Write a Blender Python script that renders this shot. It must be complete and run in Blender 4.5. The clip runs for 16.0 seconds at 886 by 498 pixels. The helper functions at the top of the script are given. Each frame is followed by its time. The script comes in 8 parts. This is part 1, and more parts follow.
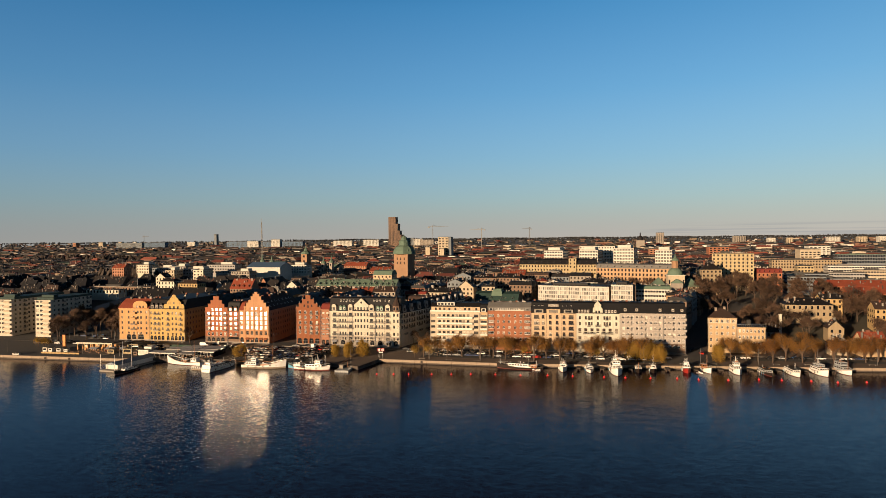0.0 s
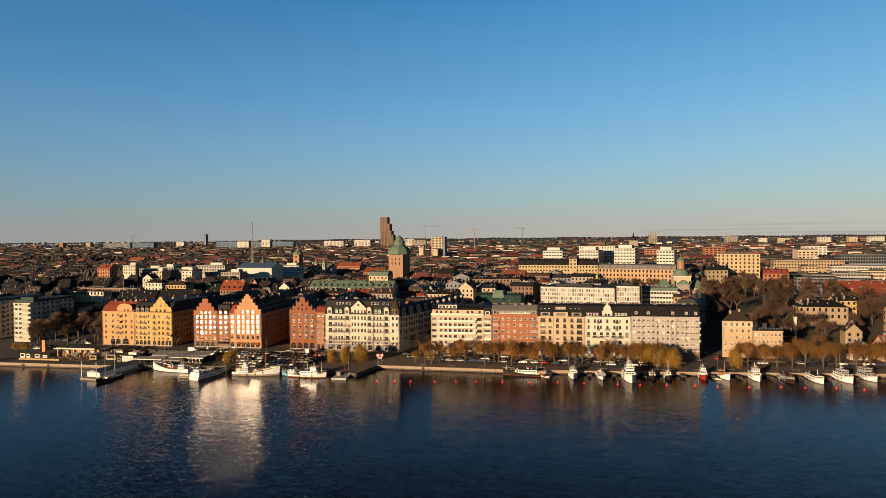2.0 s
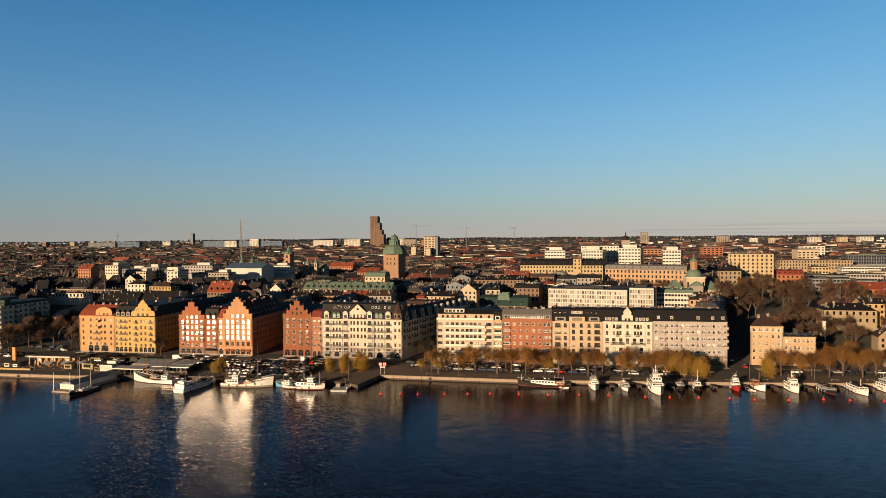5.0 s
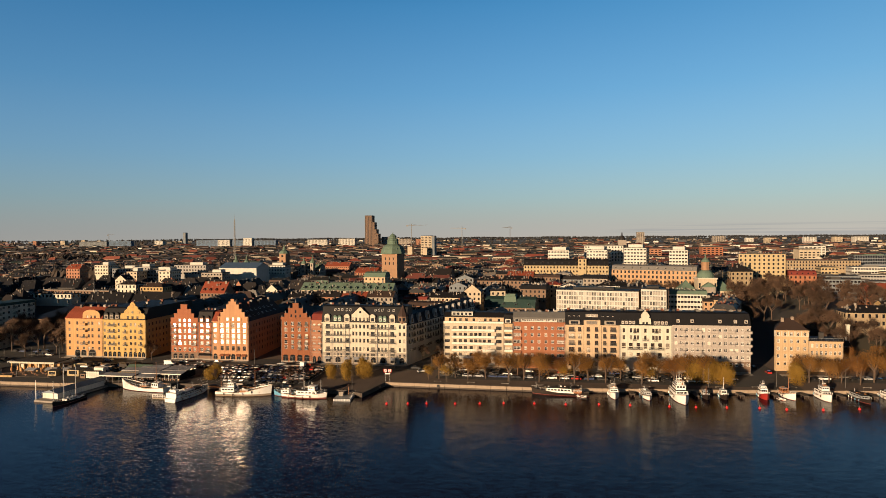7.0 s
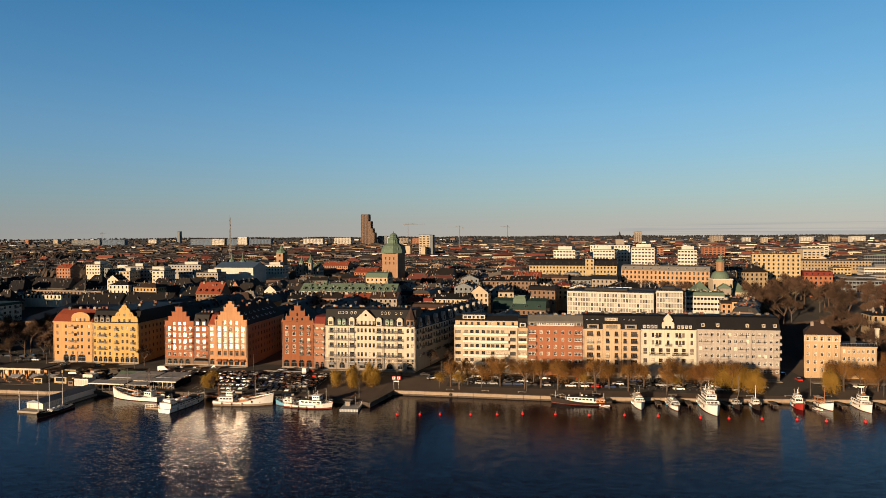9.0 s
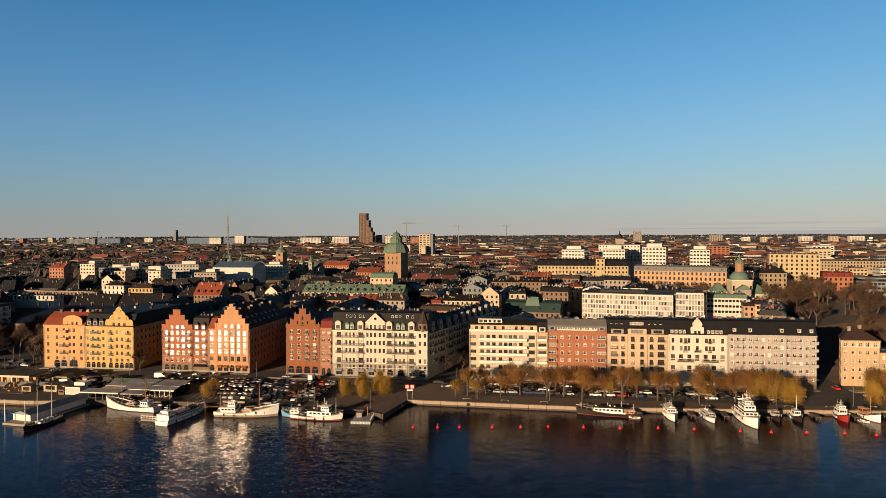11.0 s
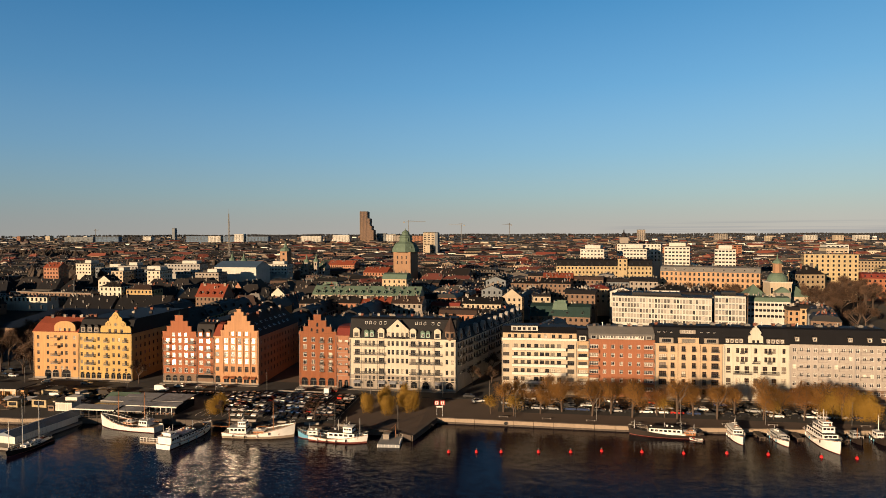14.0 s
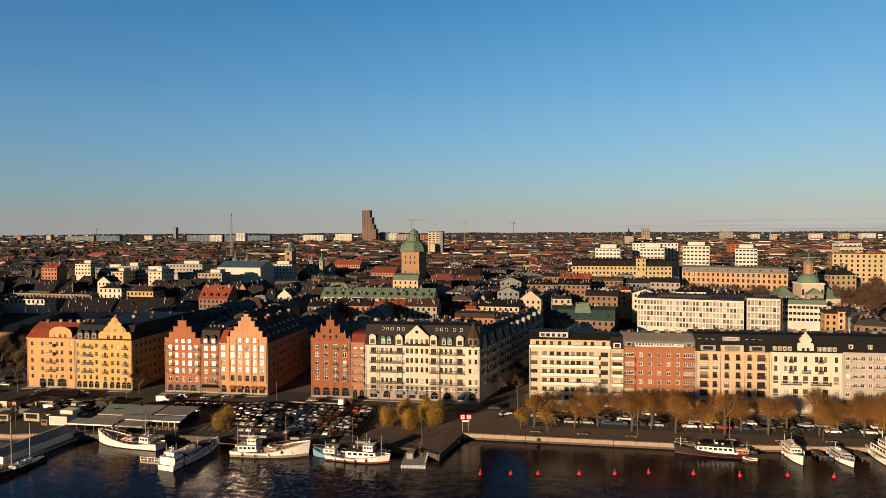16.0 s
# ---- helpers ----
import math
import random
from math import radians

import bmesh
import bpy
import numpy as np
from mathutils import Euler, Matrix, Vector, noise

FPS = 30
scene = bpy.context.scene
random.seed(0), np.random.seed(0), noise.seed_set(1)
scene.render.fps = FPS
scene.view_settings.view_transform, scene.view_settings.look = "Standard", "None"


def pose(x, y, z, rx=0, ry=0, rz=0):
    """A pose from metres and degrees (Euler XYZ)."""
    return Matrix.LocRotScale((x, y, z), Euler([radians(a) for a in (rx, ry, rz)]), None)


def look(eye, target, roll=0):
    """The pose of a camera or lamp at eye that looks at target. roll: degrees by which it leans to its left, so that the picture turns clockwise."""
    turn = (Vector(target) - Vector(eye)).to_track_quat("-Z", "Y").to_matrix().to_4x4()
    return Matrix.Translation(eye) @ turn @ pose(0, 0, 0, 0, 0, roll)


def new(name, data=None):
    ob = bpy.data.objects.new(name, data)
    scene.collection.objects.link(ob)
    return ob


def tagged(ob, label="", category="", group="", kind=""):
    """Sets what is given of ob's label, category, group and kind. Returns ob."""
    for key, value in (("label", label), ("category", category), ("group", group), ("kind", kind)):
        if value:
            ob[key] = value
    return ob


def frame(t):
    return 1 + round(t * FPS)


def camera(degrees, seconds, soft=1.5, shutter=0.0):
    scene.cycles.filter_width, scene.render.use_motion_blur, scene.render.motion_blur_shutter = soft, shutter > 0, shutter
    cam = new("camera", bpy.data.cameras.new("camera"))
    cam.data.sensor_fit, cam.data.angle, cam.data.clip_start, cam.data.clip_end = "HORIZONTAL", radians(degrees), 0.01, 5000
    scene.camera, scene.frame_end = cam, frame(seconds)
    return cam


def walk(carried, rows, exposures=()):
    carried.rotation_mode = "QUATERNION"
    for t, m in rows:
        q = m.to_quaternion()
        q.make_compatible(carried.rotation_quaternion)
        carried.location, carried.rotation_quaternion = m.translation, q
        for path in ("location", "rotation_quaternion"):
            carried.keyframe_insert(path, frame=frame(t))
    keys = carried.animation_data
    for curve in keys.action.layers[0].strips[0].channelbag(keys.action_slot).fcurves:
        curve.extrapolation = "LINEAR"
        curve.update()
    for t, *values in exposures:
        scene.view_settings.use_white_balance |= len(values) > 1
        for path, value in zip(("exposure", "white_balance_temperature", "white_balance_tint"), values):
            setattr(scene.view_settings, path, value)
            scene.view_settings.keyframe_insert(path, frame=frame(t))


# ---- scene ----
cam = camera(70.0, 16.0, soft=0.8)
PATH = [
    (0.0, look((79.07, -351.46, 64.97), (59.19, -253.47, 63.23), -0.549)),
    (1.0, look((74.47, -343.70, 64.77), (55.34, -245.56, 63.06), -0.545)),
    (2.0, look((69.95, -335.97, 64.60), (51.50, -237.70, 62.89), -0.535)),
    (3.0, look((65.48, -328.28, 64.44), (47.65, -229.89, 62.72), -0.518)),
    (4.0, look((61.01, -320.62, 64.31), (43.76, -222.14, 62.57), -0.495)),
    (5.0, look((56.50, -313.02, 64.20), (39.81, -214.44, 62.42), -0.466)),
    (6.0, look((51.92, -305.46, 64.11), (35.75, -206.79, 62.29), -0.431)),
    (7.0, look((47.26, -297.94, 64.04), (31.57, -199.19, 62.17), -0.391)),
    (8.0, look((42.51, -290.44, 64.00), (27.24, -191.63, 62.06), -0.348)),
    (9.0, look((37.65, -282.96, 63.97), (22.76, -184.10, 61.97), -0.305)),
    (10.0, look((32.70, -275.48, 63.97), (18.10, -176.57, 61.90), -0.262)),
    (11.0, look((27.65, -267.97, 63.99), (13.28, -169.03, 61.85), -0.224)),
    (12.0, look((22.53, -260.42, 64.04), (8.30, -161.46, 61.82), -0.194)),
    (13.0, look((17.35, -252.78, 64.10), (3.19, -153.82, 61.80), -0.175)),
    (14.0, look((12.16, -245.03, 64.19), (-2.01, -146.07, 61.80), -0.172)),
    (15.0, look((6.98, -237.13, 64.31), (-7.25, -138.18, 61.83), -0.189)),
    (16.0, look((1.87, -229.04, 64.44), (-12.46, -130.11, 61.86), -0.231)),
]
walk(cam, PATH)

# ---- sky, sun and exposure ----
SUN_AZ, SUN_EL = radians(30), radians(8.5)
SUN_DIR = Vector((-math.sin(SUN_AZ) * math.cos(SUN_EL), -math.cos(SUN_AZ) * math.cos(SUN_EL), math.sin(SUN_EL)))
world = bpy.data.worlds.new("evening_sky")
scene.world = world
world.use_nodes = True
wn, wl = world.node_tree.nodes, world.node_tree.links
sky = wn.new("ShaderNodeTexSky")
sky.sky_type, sky.sun_disc = 'NISHITA', False
sky.sun_elevation, sky.sun_rotation = SUN_EL, radians(180) + SUN_AZ
sky.altitude, sky.air_density, sky.dust_density, sky.ozone_density = 60, 1.0, 0.3, 4.0
# clear deep blue above, a band of pale warm evening haze along the horizon, stronger away from the sun
geo, sep, band = wn.new("ShaderNodeTexCoord"), wn.new("ShaderNodeSeparateXYZ"), wn.new("ShaderNodeValToRGB")
wl.new(geo.outputs["Generated"], sep.inputs[0])


def world_range(src, a, b, lo=0.0, hi=1.0, soft=False):
    r = wn.new("ShaderNodeMapRange")
    r.interpolation_type = 'SMOOTHSTEP' if soft else 'LINEAR'
    r.inputs["From Min"].default_value, r.inputs["From Max"].default_value = a, b
    r.inputs["To Min"].default_value, r.inputs["To Max"].default_value = lo, hi
    wl.new(src, r.inputs["Value"])
    return r.outputs[0]


def world_mix(fac, a, b, blend='MIX'):
    m = wn.new("ShaderNodeMix")
    m.data_type, m.blend_type = 'RGBA', blend
    for k, v in ((0, fac), (6, a), (7, b)):
        if hasattr(v, "is_output"):
            wl.new(v, m.inputs[k])
        else:
            m.inputs[k].default_value = v
    return m.outputs[2]


east = world_range(sep.outputs["X"], -0.72, 0.40)
blue = world_mix(1.0, sky.outputs[0], world_mix(east, (0.47, 1.00, 1.10, 1), (0.62, 0.99, 0.97, 1)), 'MULTIPLY')
wl.new(sep.outputs["Z"], band.inputs[0])
for p, v in ((0.02, 0.90), (0.06, 0.64), (0.12, 0.42), (0.22, 0.17)):
    band.color_ramp.elements.new(p).color = (v, v, v, 1)
band.color_ramp.elements[0].position, band.color_ramp.elements[0].color = 0.0, (1, 1, 1, 1)
band.color_ramp.elements[-1].position, band.color_ramp.elements[-1].color = 0.36, (0, 0, 0, 1)
height = world_range(sep.outputs["Z"], 0.0, 0.13)
warm = world_mix(east, (2.12, 2.12, 2.02, 1), (3.50, 3.22, 2.84, 1))
lilac = world_mix(east, (1.85, 2.05, 2.75, 1), (3.05, 3.00, 3.35, 1))
haze = world_mix(band.outputs[0], blue, world_mix(height, warm, lilac))
# a thin grey streak of cloud low in the east, over a faint blue bank
streak = wn.new("ShaderNodeTexNoise")
stretch = wn.new("ShaderNodeMapping")
stretch.inputs["Scale"].default_value = (4, 4, 260)
wl.new(geo.outputs["Generated"], stretch.inputs["Vector"])
wl.new(stretch.outputs[0], streak.inputs["Vector"])
streak.inputs["Scale"].default_value, streak.inputs["Detail"].default_value = 1.0, 3
veil = wn.new("ShaderNodeMath")
veil.operation = 'MULTIPLY'
wl.new(world_range(streak.outputs["Fac"], 0.42, 0.62, 0.0, 0.55, True), veil.inputs[0])
shape = wn.new("ShaderNodeMath")
shape.operation = 'MULTIPLY'
wl.new(world_range(sep.outputs["X"], 0.08, 0.16, soft=True), shape.inputs[0])
wl.new(world_range(sep.outputs["Z"], 0.021, 0.012, soft=True), shape.inputs[1])
wl.new(shape.outputs[0], veil.inputs[1])
clouded = world_mix(veil.outputs[0], haze, (2.15, 2.20, 2.25, 1))
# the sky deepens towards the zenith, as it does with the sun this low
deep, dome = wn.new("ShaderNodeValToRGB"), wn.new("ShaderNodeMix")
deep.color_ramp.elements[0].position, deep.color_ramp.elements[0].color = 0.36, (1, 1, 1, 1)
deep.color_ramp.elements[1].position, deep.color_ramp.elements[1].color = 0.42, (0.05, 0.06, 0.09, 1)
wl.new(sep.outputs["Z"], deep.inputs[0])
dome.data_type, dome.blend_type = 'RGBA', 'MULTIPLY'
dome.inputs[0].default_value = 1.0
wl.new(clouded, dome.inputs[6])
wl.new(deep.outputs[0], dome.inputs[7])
# and it is darkest in the west, at right angles to the sun
west = world_mix(world_range(sep.outputs["Z"], 0.335, 0.42, soft=True), (1, 1, 1, 1), world_mix(east, (0.30, 0.36, 0.45, 1), (1, 1, 1, 1)))
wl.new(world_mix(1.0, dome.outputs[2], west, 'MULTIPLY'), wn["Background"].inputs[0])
wn["Background"].inputs[1].default_value = 0.154
sun = new("sun", bpy.data.lights.new("sun", 'SUN'))
sun.data.energy, sun.data.angle, sun.data.color = 11.5, radians(0.53), (1.0, 0.69, 0.41)
sun.matrix_world = look(SUN_DIR * 400, (0, 0, 0))
scene.view_settings.exposure = 0.0

# ---- materials ----
def mat(name, colour, rough=0.8, metal=0.0, vary=0.18, scale=0.35, fine=6.0, bump=0.15, spread=0.0, spec=0.5, island=False, streak=0.0):
    """A surface with large stains and fine grain; spread: difference in tone from object to object."""
    m = bpy.data.materials.new(name)
    m.use_nodes = True
    n, l = m.node_tree.nodes, m.node_tree.links
    b = n["Principled BSDF"]
    b.inputs["Roughness"].default_value, b.inputs["Metallic"].default_value = rough, metal
    b.inputs["Specular IOR Level"].default_value = spec
    tc = n.new("ShaderNodeTexCoord")
    big, small = n.new("ShaderNodeTexNoise"), n.new("ShaderNodeTexNoise")
    big.inputs["Scale"].default_value, small.inputs["Scale"].default_value = scale, fine
    big.inputs["Detail"].default_value, small.inputs["Detail"].default_value = 5, 3
    for t in (big, small):
        l.new(tc.outputs["Object"], t.inputs["Vector"])
    add = n.new("ShaderNodeMath")
    add.operation = 'ADD'
    l.new(big.outputs["Fac"], add.inputs[0])
    l.new(small.outputs["Fac"], add.inputs[1])
    last = add.outputs[0]
    if streak:
        # rain streaks running down the wall, and broad patches of old repair
        for sc, amt in (((1.6, 1.6, 0.10), streak), ((0.07, 0.07, 0.16), streak * 0.8)):
            mp, st, ma = n.new("ShaderNodeMapping"), n.new("ShaderNodeTexNoise"), n.new("ShaderNodeMath")
            mp.inputs["Scale"].default_value = sc
            st.inputs["Scale"].default_value, st.inputs["Detail"].default_value = 1.0, 4
            l.new(tc.outputs["Object"], mp.inputs["Vector"])
            l.new(mp.outputs[0], st.inputs["Vector"])
            sb = n.new("ShaderNodeMath")
            sb.operation = 'SUBTRACT'
            l.new(st.outputs["Fac"], sb.inputs[0])
            sb.inputs[1].default_value = 0.5
            ma.operation = 'MULTIPLY_ADD'
            l.new(sb.outputs[0], ma.inputs[0])
            ma.inputs[1].default_value = amt / vary
            l.new(last, ma.inputs[2])
            last = ma.outputs[0]
    if spread:
        inf = n.new("ShaderNodeNewGeometry" if island else "ShaderNodeObjectInfo")
        ma = n.new("ShaderNodeMath")
        ma.operation = 'MULTIPLY_ADD'
        l.new(inf.outputs["Random Per Island" if island else "Random"], ma.inputs[0])
        ma.inputs[1].default_value = spread / max(vary, 0.01) * 1.0
        l.new(last, ma.inputs[2])
        last = ma.outputs[0]
    rg = n.new("ShaderNodeMapRange")
    off = spread / max(vary, 0.01) * 0.5 if spread else 0
    rg.inputs["From Min"].default_value, rg.inputs["From Max"].default_value = 0.5 + off, 1.5 + off
    rg.inputs["To Min"].default_value, rg.inputs["To Max"].default_value = 1 - vary, 1 + vary
    rg.clamp = False
    l.new(last, rg.inputs["Value"])
    mx = n.new("ShaderNodeVectorMath")
    mx.operation = 'SCALE'
    mx.inputs[0].default_value = tuple(0.69 * q for q in colour)
    l.new(rg.outputs[0], mx.inputs["Scale"])
    l.new(mx.outputs[0], b.inputs["Base Color"])
    if bump:
        bp = n.new("ShaderNodeBump")
        bp.inputs["Strength"].default_value, bp.inputs["Distance"].default_value = bump, 0.05
        l.new(small.outputs["Fac"], bp.inputs["Height"])
        l.new(bp.outputs[0], b.inputs["Normal"])
    return m


def ramp_mat(name, stops, rough=0.5, coat=0.0, metal=0.0, island=False):
    """Each object, or each loose piece, takes one of the colours."""
    m = bpy.data.materials.new(name)
    m.use_nodes = True
    n, l = m.node_tree.nodes, m.node_tree.links
    b = n["Principled BSDF"]
    b.inputs["Roughness"].default_value, b.inputs["Coat Weight"].default_value = rough, coat
    b.inputs["Metallic"].default_value = metal
    inf = n.new("ShaderNodeNewGeometry" if island else "ShaderNodeObjectInfo")
    r = n.new("ShaderNodeValToRGB")
    r.color_ramp.interpolation = 'CONSTANT'
    e = r.color_ramp.elements
    for i, (p, c) in enumerate(stops):
        el = e[i] if i < 2 else e.new(p)
        el.position, el.color = p, (*c, 1)
    l.new(inf.outputs["Random Per Island" if island else "Random"], r.inputs["Fac"])
    tc, ns = n.new("ShaderNodeTexCoord"), n.new("ShaderNodeTexNoise")
    ns.inputs["Scale"].default_value, ns.inputs["Detail"].default_value = 0.9, 6
    l.new(tc.outputs["Object"], ns.inputs["Vector"])
    rg = n.new("ShaderNodeMapRange")
    rg.inputs["To Min"].default_value, rg.inputs["To Max"].default_value = 0.50, 0.88
    l.new(ns.outputs["Fac"], rg.inputs["Value"])
    mx = n.new("ShaderNodeVectorMath")
    mx.operation = 'SCALE'
    l.new(r.outputs[0], mx.inputs[0])
    l.new(rg.outputs[0], mx.inputs["Scale"])
    l.new(mx.outputs[0], b.inputs["Base Color"])
    return m


WEATHERED = 0.64
PLASTER = {k: mat("plaster_" + k, tuple(WEATHERED * q for q in c), 0.85, bump=0.15, vary=0.10, scale=0.18, streak=0.28) for k, c in dict(
    orange=(0.71, 0.40, 0.165), yellow=(0.69, 0.46, 0.155), red=(0.43, 0.138, 0.052), salmon=(0.64, 0.335, 0.165),
    brickred=(0.32, 0.098, 0.030), cream=(0.78, 0.70, 0.57), white=(0.70, 0.59, 0.45), brick=(0.41, 0.15, 0.070),
    beige=(0.70, 0.52, 0.34), ivory=(0.79, 0.76, 0.64), pinkgrey=(0.53, 0.475, 0.43), peach=(0.66, 0.47, 0.275),
    grey=(0.42, 0.41, 0.40), ochre=(0.58, 0.40, 0.18), sand=(0.62, 0.52, 0.38), rust=(0.45, 0.20, 0.11), stone=(0.40, 0.35, 0.30),
    brown=(0.24, 0.15, 0.10), courtbrick=(0.40, 0.23, 0.13), apricot=(0.56, 0.35, 0.195), straw=(0.56, 0.44, 0.25), dun=(0.42, 0.32, 0.20), paper=(0.74, 0.72, 0.66), slate=(0.22, 0.25, 0.28), blueglass=(0.12, 0.20, 0.32), parapet=(1.0, 0.96, 0.86)).items()}
ROOF = {k: mat("roof_" + k, c, r, vary=0.22, scale=0.25, fine=3.0, bump=0.3, spec=0.12) for k, c, r in (
    ("black", (0.012, 0.012, 0.014), 0.55), ("dark", (0.019, 0.017, 0.018), 0.65), ("brown", (0.045, 0.030, 0.026), 0.75),
    ("tile", (0.21, 0.052, 0.030), 0.85), ("redmetal", (0.17, 0.036, 0.028), 0.7), ("copper", (0.105, 0.155, 0.122), 0.75),
    ("green", (0.022, 0.045, 0.042), 0.6), ("grey", (0.16, 0.155, 0.15), 0.6), ("felt", (0.06, 0.057, 0.055), 0.9), ("blue", (0.06, 0.10, 0.17), 0.45), ("navy", (0.008, 0.014, 0.028), 0.5))}
FRAME = {k: mat("frame_" + k, c, 0.5, vary=0.08, bump=0) for k, c in dict(white=(0.72, 0.70, 0.66), brown=(0.10, 0.055, 0.035), dark=(0.035, 0.04, 0.038), green=(0.10, 0.22, 0.17)).items()}


def glass(name, rough, tint, ior=1.5):
    """Window glass before dark rooms, here and there with a pale blind behind it."""
    m = bpy.data.materials.new(name)
    m.use_nodes = True
    n, l = m.node_tree.nodes, m.node_tree.links
    b = n["Principled BSDF"]
    b.inputs["Roughness"].default_value, b.inputs["IOR"].default_value = rough, ior
    inf, r = n.new("ShaderNodeObjectInfo"), n.new("ShaderNodeValToRGB")
    r.color_ramp.interpolation = 'CONSTANT'
    e = r.color_ramp.elements
    e[0].color, e[0].position = (*tint, 1), 0
    e[1].color, e[1].position = (0.05, 0.045, 0.04, 1), 0.6
    x = e.new(0.8)
    x.color = (0.16, 0.14, 0.12, 1)
    x = e.new(0.92)
    x.color = (0.40, 0.36, 0.30, 1)
    l.new(inf.outputs["Random"], r.inputs["Fac"])
    l.new(r.outputs[0], b.inputs["Base Color"])
    return m


GLASS = glass("window_glass", 0.12, (0.012, 0.012, 0.014))
COATED = glass("coated_window_glass", 0.22, (0.012, 0.012, 0.014), 30.0)
OFFICE_GLASS = ramp_mat("office_glass", [(0, (0.09, 0.085, 0.08)), (0.25, (0.30, 0.28, 0.25)), (0.55, (0.20, 0.19, 0.18)), (0.75, (0.42, 0.40, 0.36)), (0.9, (0.03, 0.03, 0.032))], 0.2)
DARKGLASS = mat("dark_glass", (0.014, 0.015, 0.018), 0.12, vary=0.3, bump=0)
MAST_STEEL = mat("dark_mast_steel", (0.10, 0.095, 0.09), 0.6, bump=0)
IRON = mat("black_iron", (0.02, 0.02, 0.02), 0.5, bump=0)
STEEL = mat("galvanised_steel", (0.35, 0.36, 0.37), 0.45, 0.6, bump=0)
CONCRETE = mat("concrete", (0.25, 0.225, 0.20), 0.9, vary=0.2, scale=0.4)
ASPHALT = mat("asphalt", (0.024, 0.0225, 0.0225), 0.92, vary=0.3, scale=0.08, fine=8)
GRANITE = mat("granite_quay", (0.29, 0.225, 0.165), 0.85, vary=0.25, scale=0.6, fine=4, bump=0.5)
TIMBER = mat("dark_quay_timber", (0.07, 0.055, 0.045), 0.9, vary=0.3, scale=0.6, fine=5)
GRAVEL = mat("gravel_promenade", (0.088, 0.058, 0.042), 0.95, vary=0.25, scale=0.15, fine=8)
GRASS = mat("autumn_grass", (0.035, 0.030, 0.017), 0.95, vary=0.35, scale=0.1, fine=8)
CHIMNEY = ramp_mat("chimney_render", [(0, (0.17, 0.06, 0.035)), (0.22, (0.24, 0.19, 0.15)), (0.38, (0.03, 0.028, 0.027)), (0.76, (0.10, 0.08, 0.07)), (0.9, (0.34, 0.31, 0.27))], 0.9)
def leaf_mat(name, colour):
    """Thin autumn leaves: they scatter light on both sides and let part of it through."""
    m = mat(name, colour, 0.7, vary=0.25, spread=0.15, island=True, bump=0, spec=0.2)
    n, l = m.node_tree.nodes, m.node_tree.links
    b = n["Principled BSDF"]
    tr, mix = n.new("ShaderNodeBsdfTranslucent"), n.new("ShaderNodeMixShader")
    l.new(b.inputs["Base Color"].links[0].from_socket, tr.inputs["Color"])
    mix.inputs[0].default_value = 0.35
    l.new(b.outputs[0], mix.inputs[1])
    l.new(tr.outputs[0], mix.inputs[2])
    l.new(mix.outputs[0], n["Material Output"].inputs["Surface"])
    return m


BARK = mat("bark", (0.075, 0.05, 0.035), 0.95, vary=0.3, scale=2, fine=12)
LEAF_GOLD = leaf_mat("autumn_leaves_gold", (0.27, 0.135, 0.034))
LEAF_RUST = leaf_mat("autumn_leaves_rust", (0.235, 0.108, 0.030))
LEAF_YELLOW = leaf_mat("willow_leaves_yellow", (0.34, 0.205, 0.036))
TWIG = mat("bare_twigs", (0.072, 0.038, 0.020), 0.9, vary=0.25, spread=0.4, island=True, bump=0)
HULL_WHITE = mat("hull_white", (0.74, 0.74, 0.72), 0.35, vary=0.16, scale=0.8, bump=0)
HULL_BLACK = mat("hull_black", (0.022, 0.016, 0.014), 0.5, spec=0.15, bump=0)
HULL_RED = mat("hull_red", (0.26, 0.022, 0.016), 0.4, bump=0)
HULL_BLUE = mat("hull_blue", (0.10, 0.30, 0.45), 0.4, bump=0)
HULL_GREY = mat("hull_grey", (0.28, 0.30, 0.32), 0.5, bump=0)
BOOT = mat("boot_red", (0.16, 0.035, 0.025), 0.6, bump=0)
VARNISH = mat("varnished_wood", (0.30, 0.12, 0.04), 0.4, fine=12)
PLANK = mat("weathered_planks", (0.26, 0.21, 0.16), 0.85, vary=0.25, scale=1.2, fine=9)
PONTOON_ROOF = mat("pontoon_roof", (0.13, 0.17, 0.22), 0.55, vary=0.25, spread=0.15)
AWNING = mat("grey_awning", (0.21, 0.22, 0.25), 0.8, vary=0.3)
BUOY = mat("buoy_red", (0.60, 0.012, 0.012), 0.4, vary=0.08, bump=0)
CAR_PAINT = ramp_mat("car_paint", [(0, (0.014, 0.014, 0.015)), (0.30, (0.045, 0.047, 0.05)), (0.46, (0.34, 0.35, 0.36)), (0.66, (0.80, 0.79, 0.77)), (0.87, (0.03, 0.05, 0.12)), (0.95, (0.42, 0.03, 0.02))], 0.22, 0.8)
RUBBER = mat("rubber", (0.015, 0.015, 0.015), 0.9, bump=0)


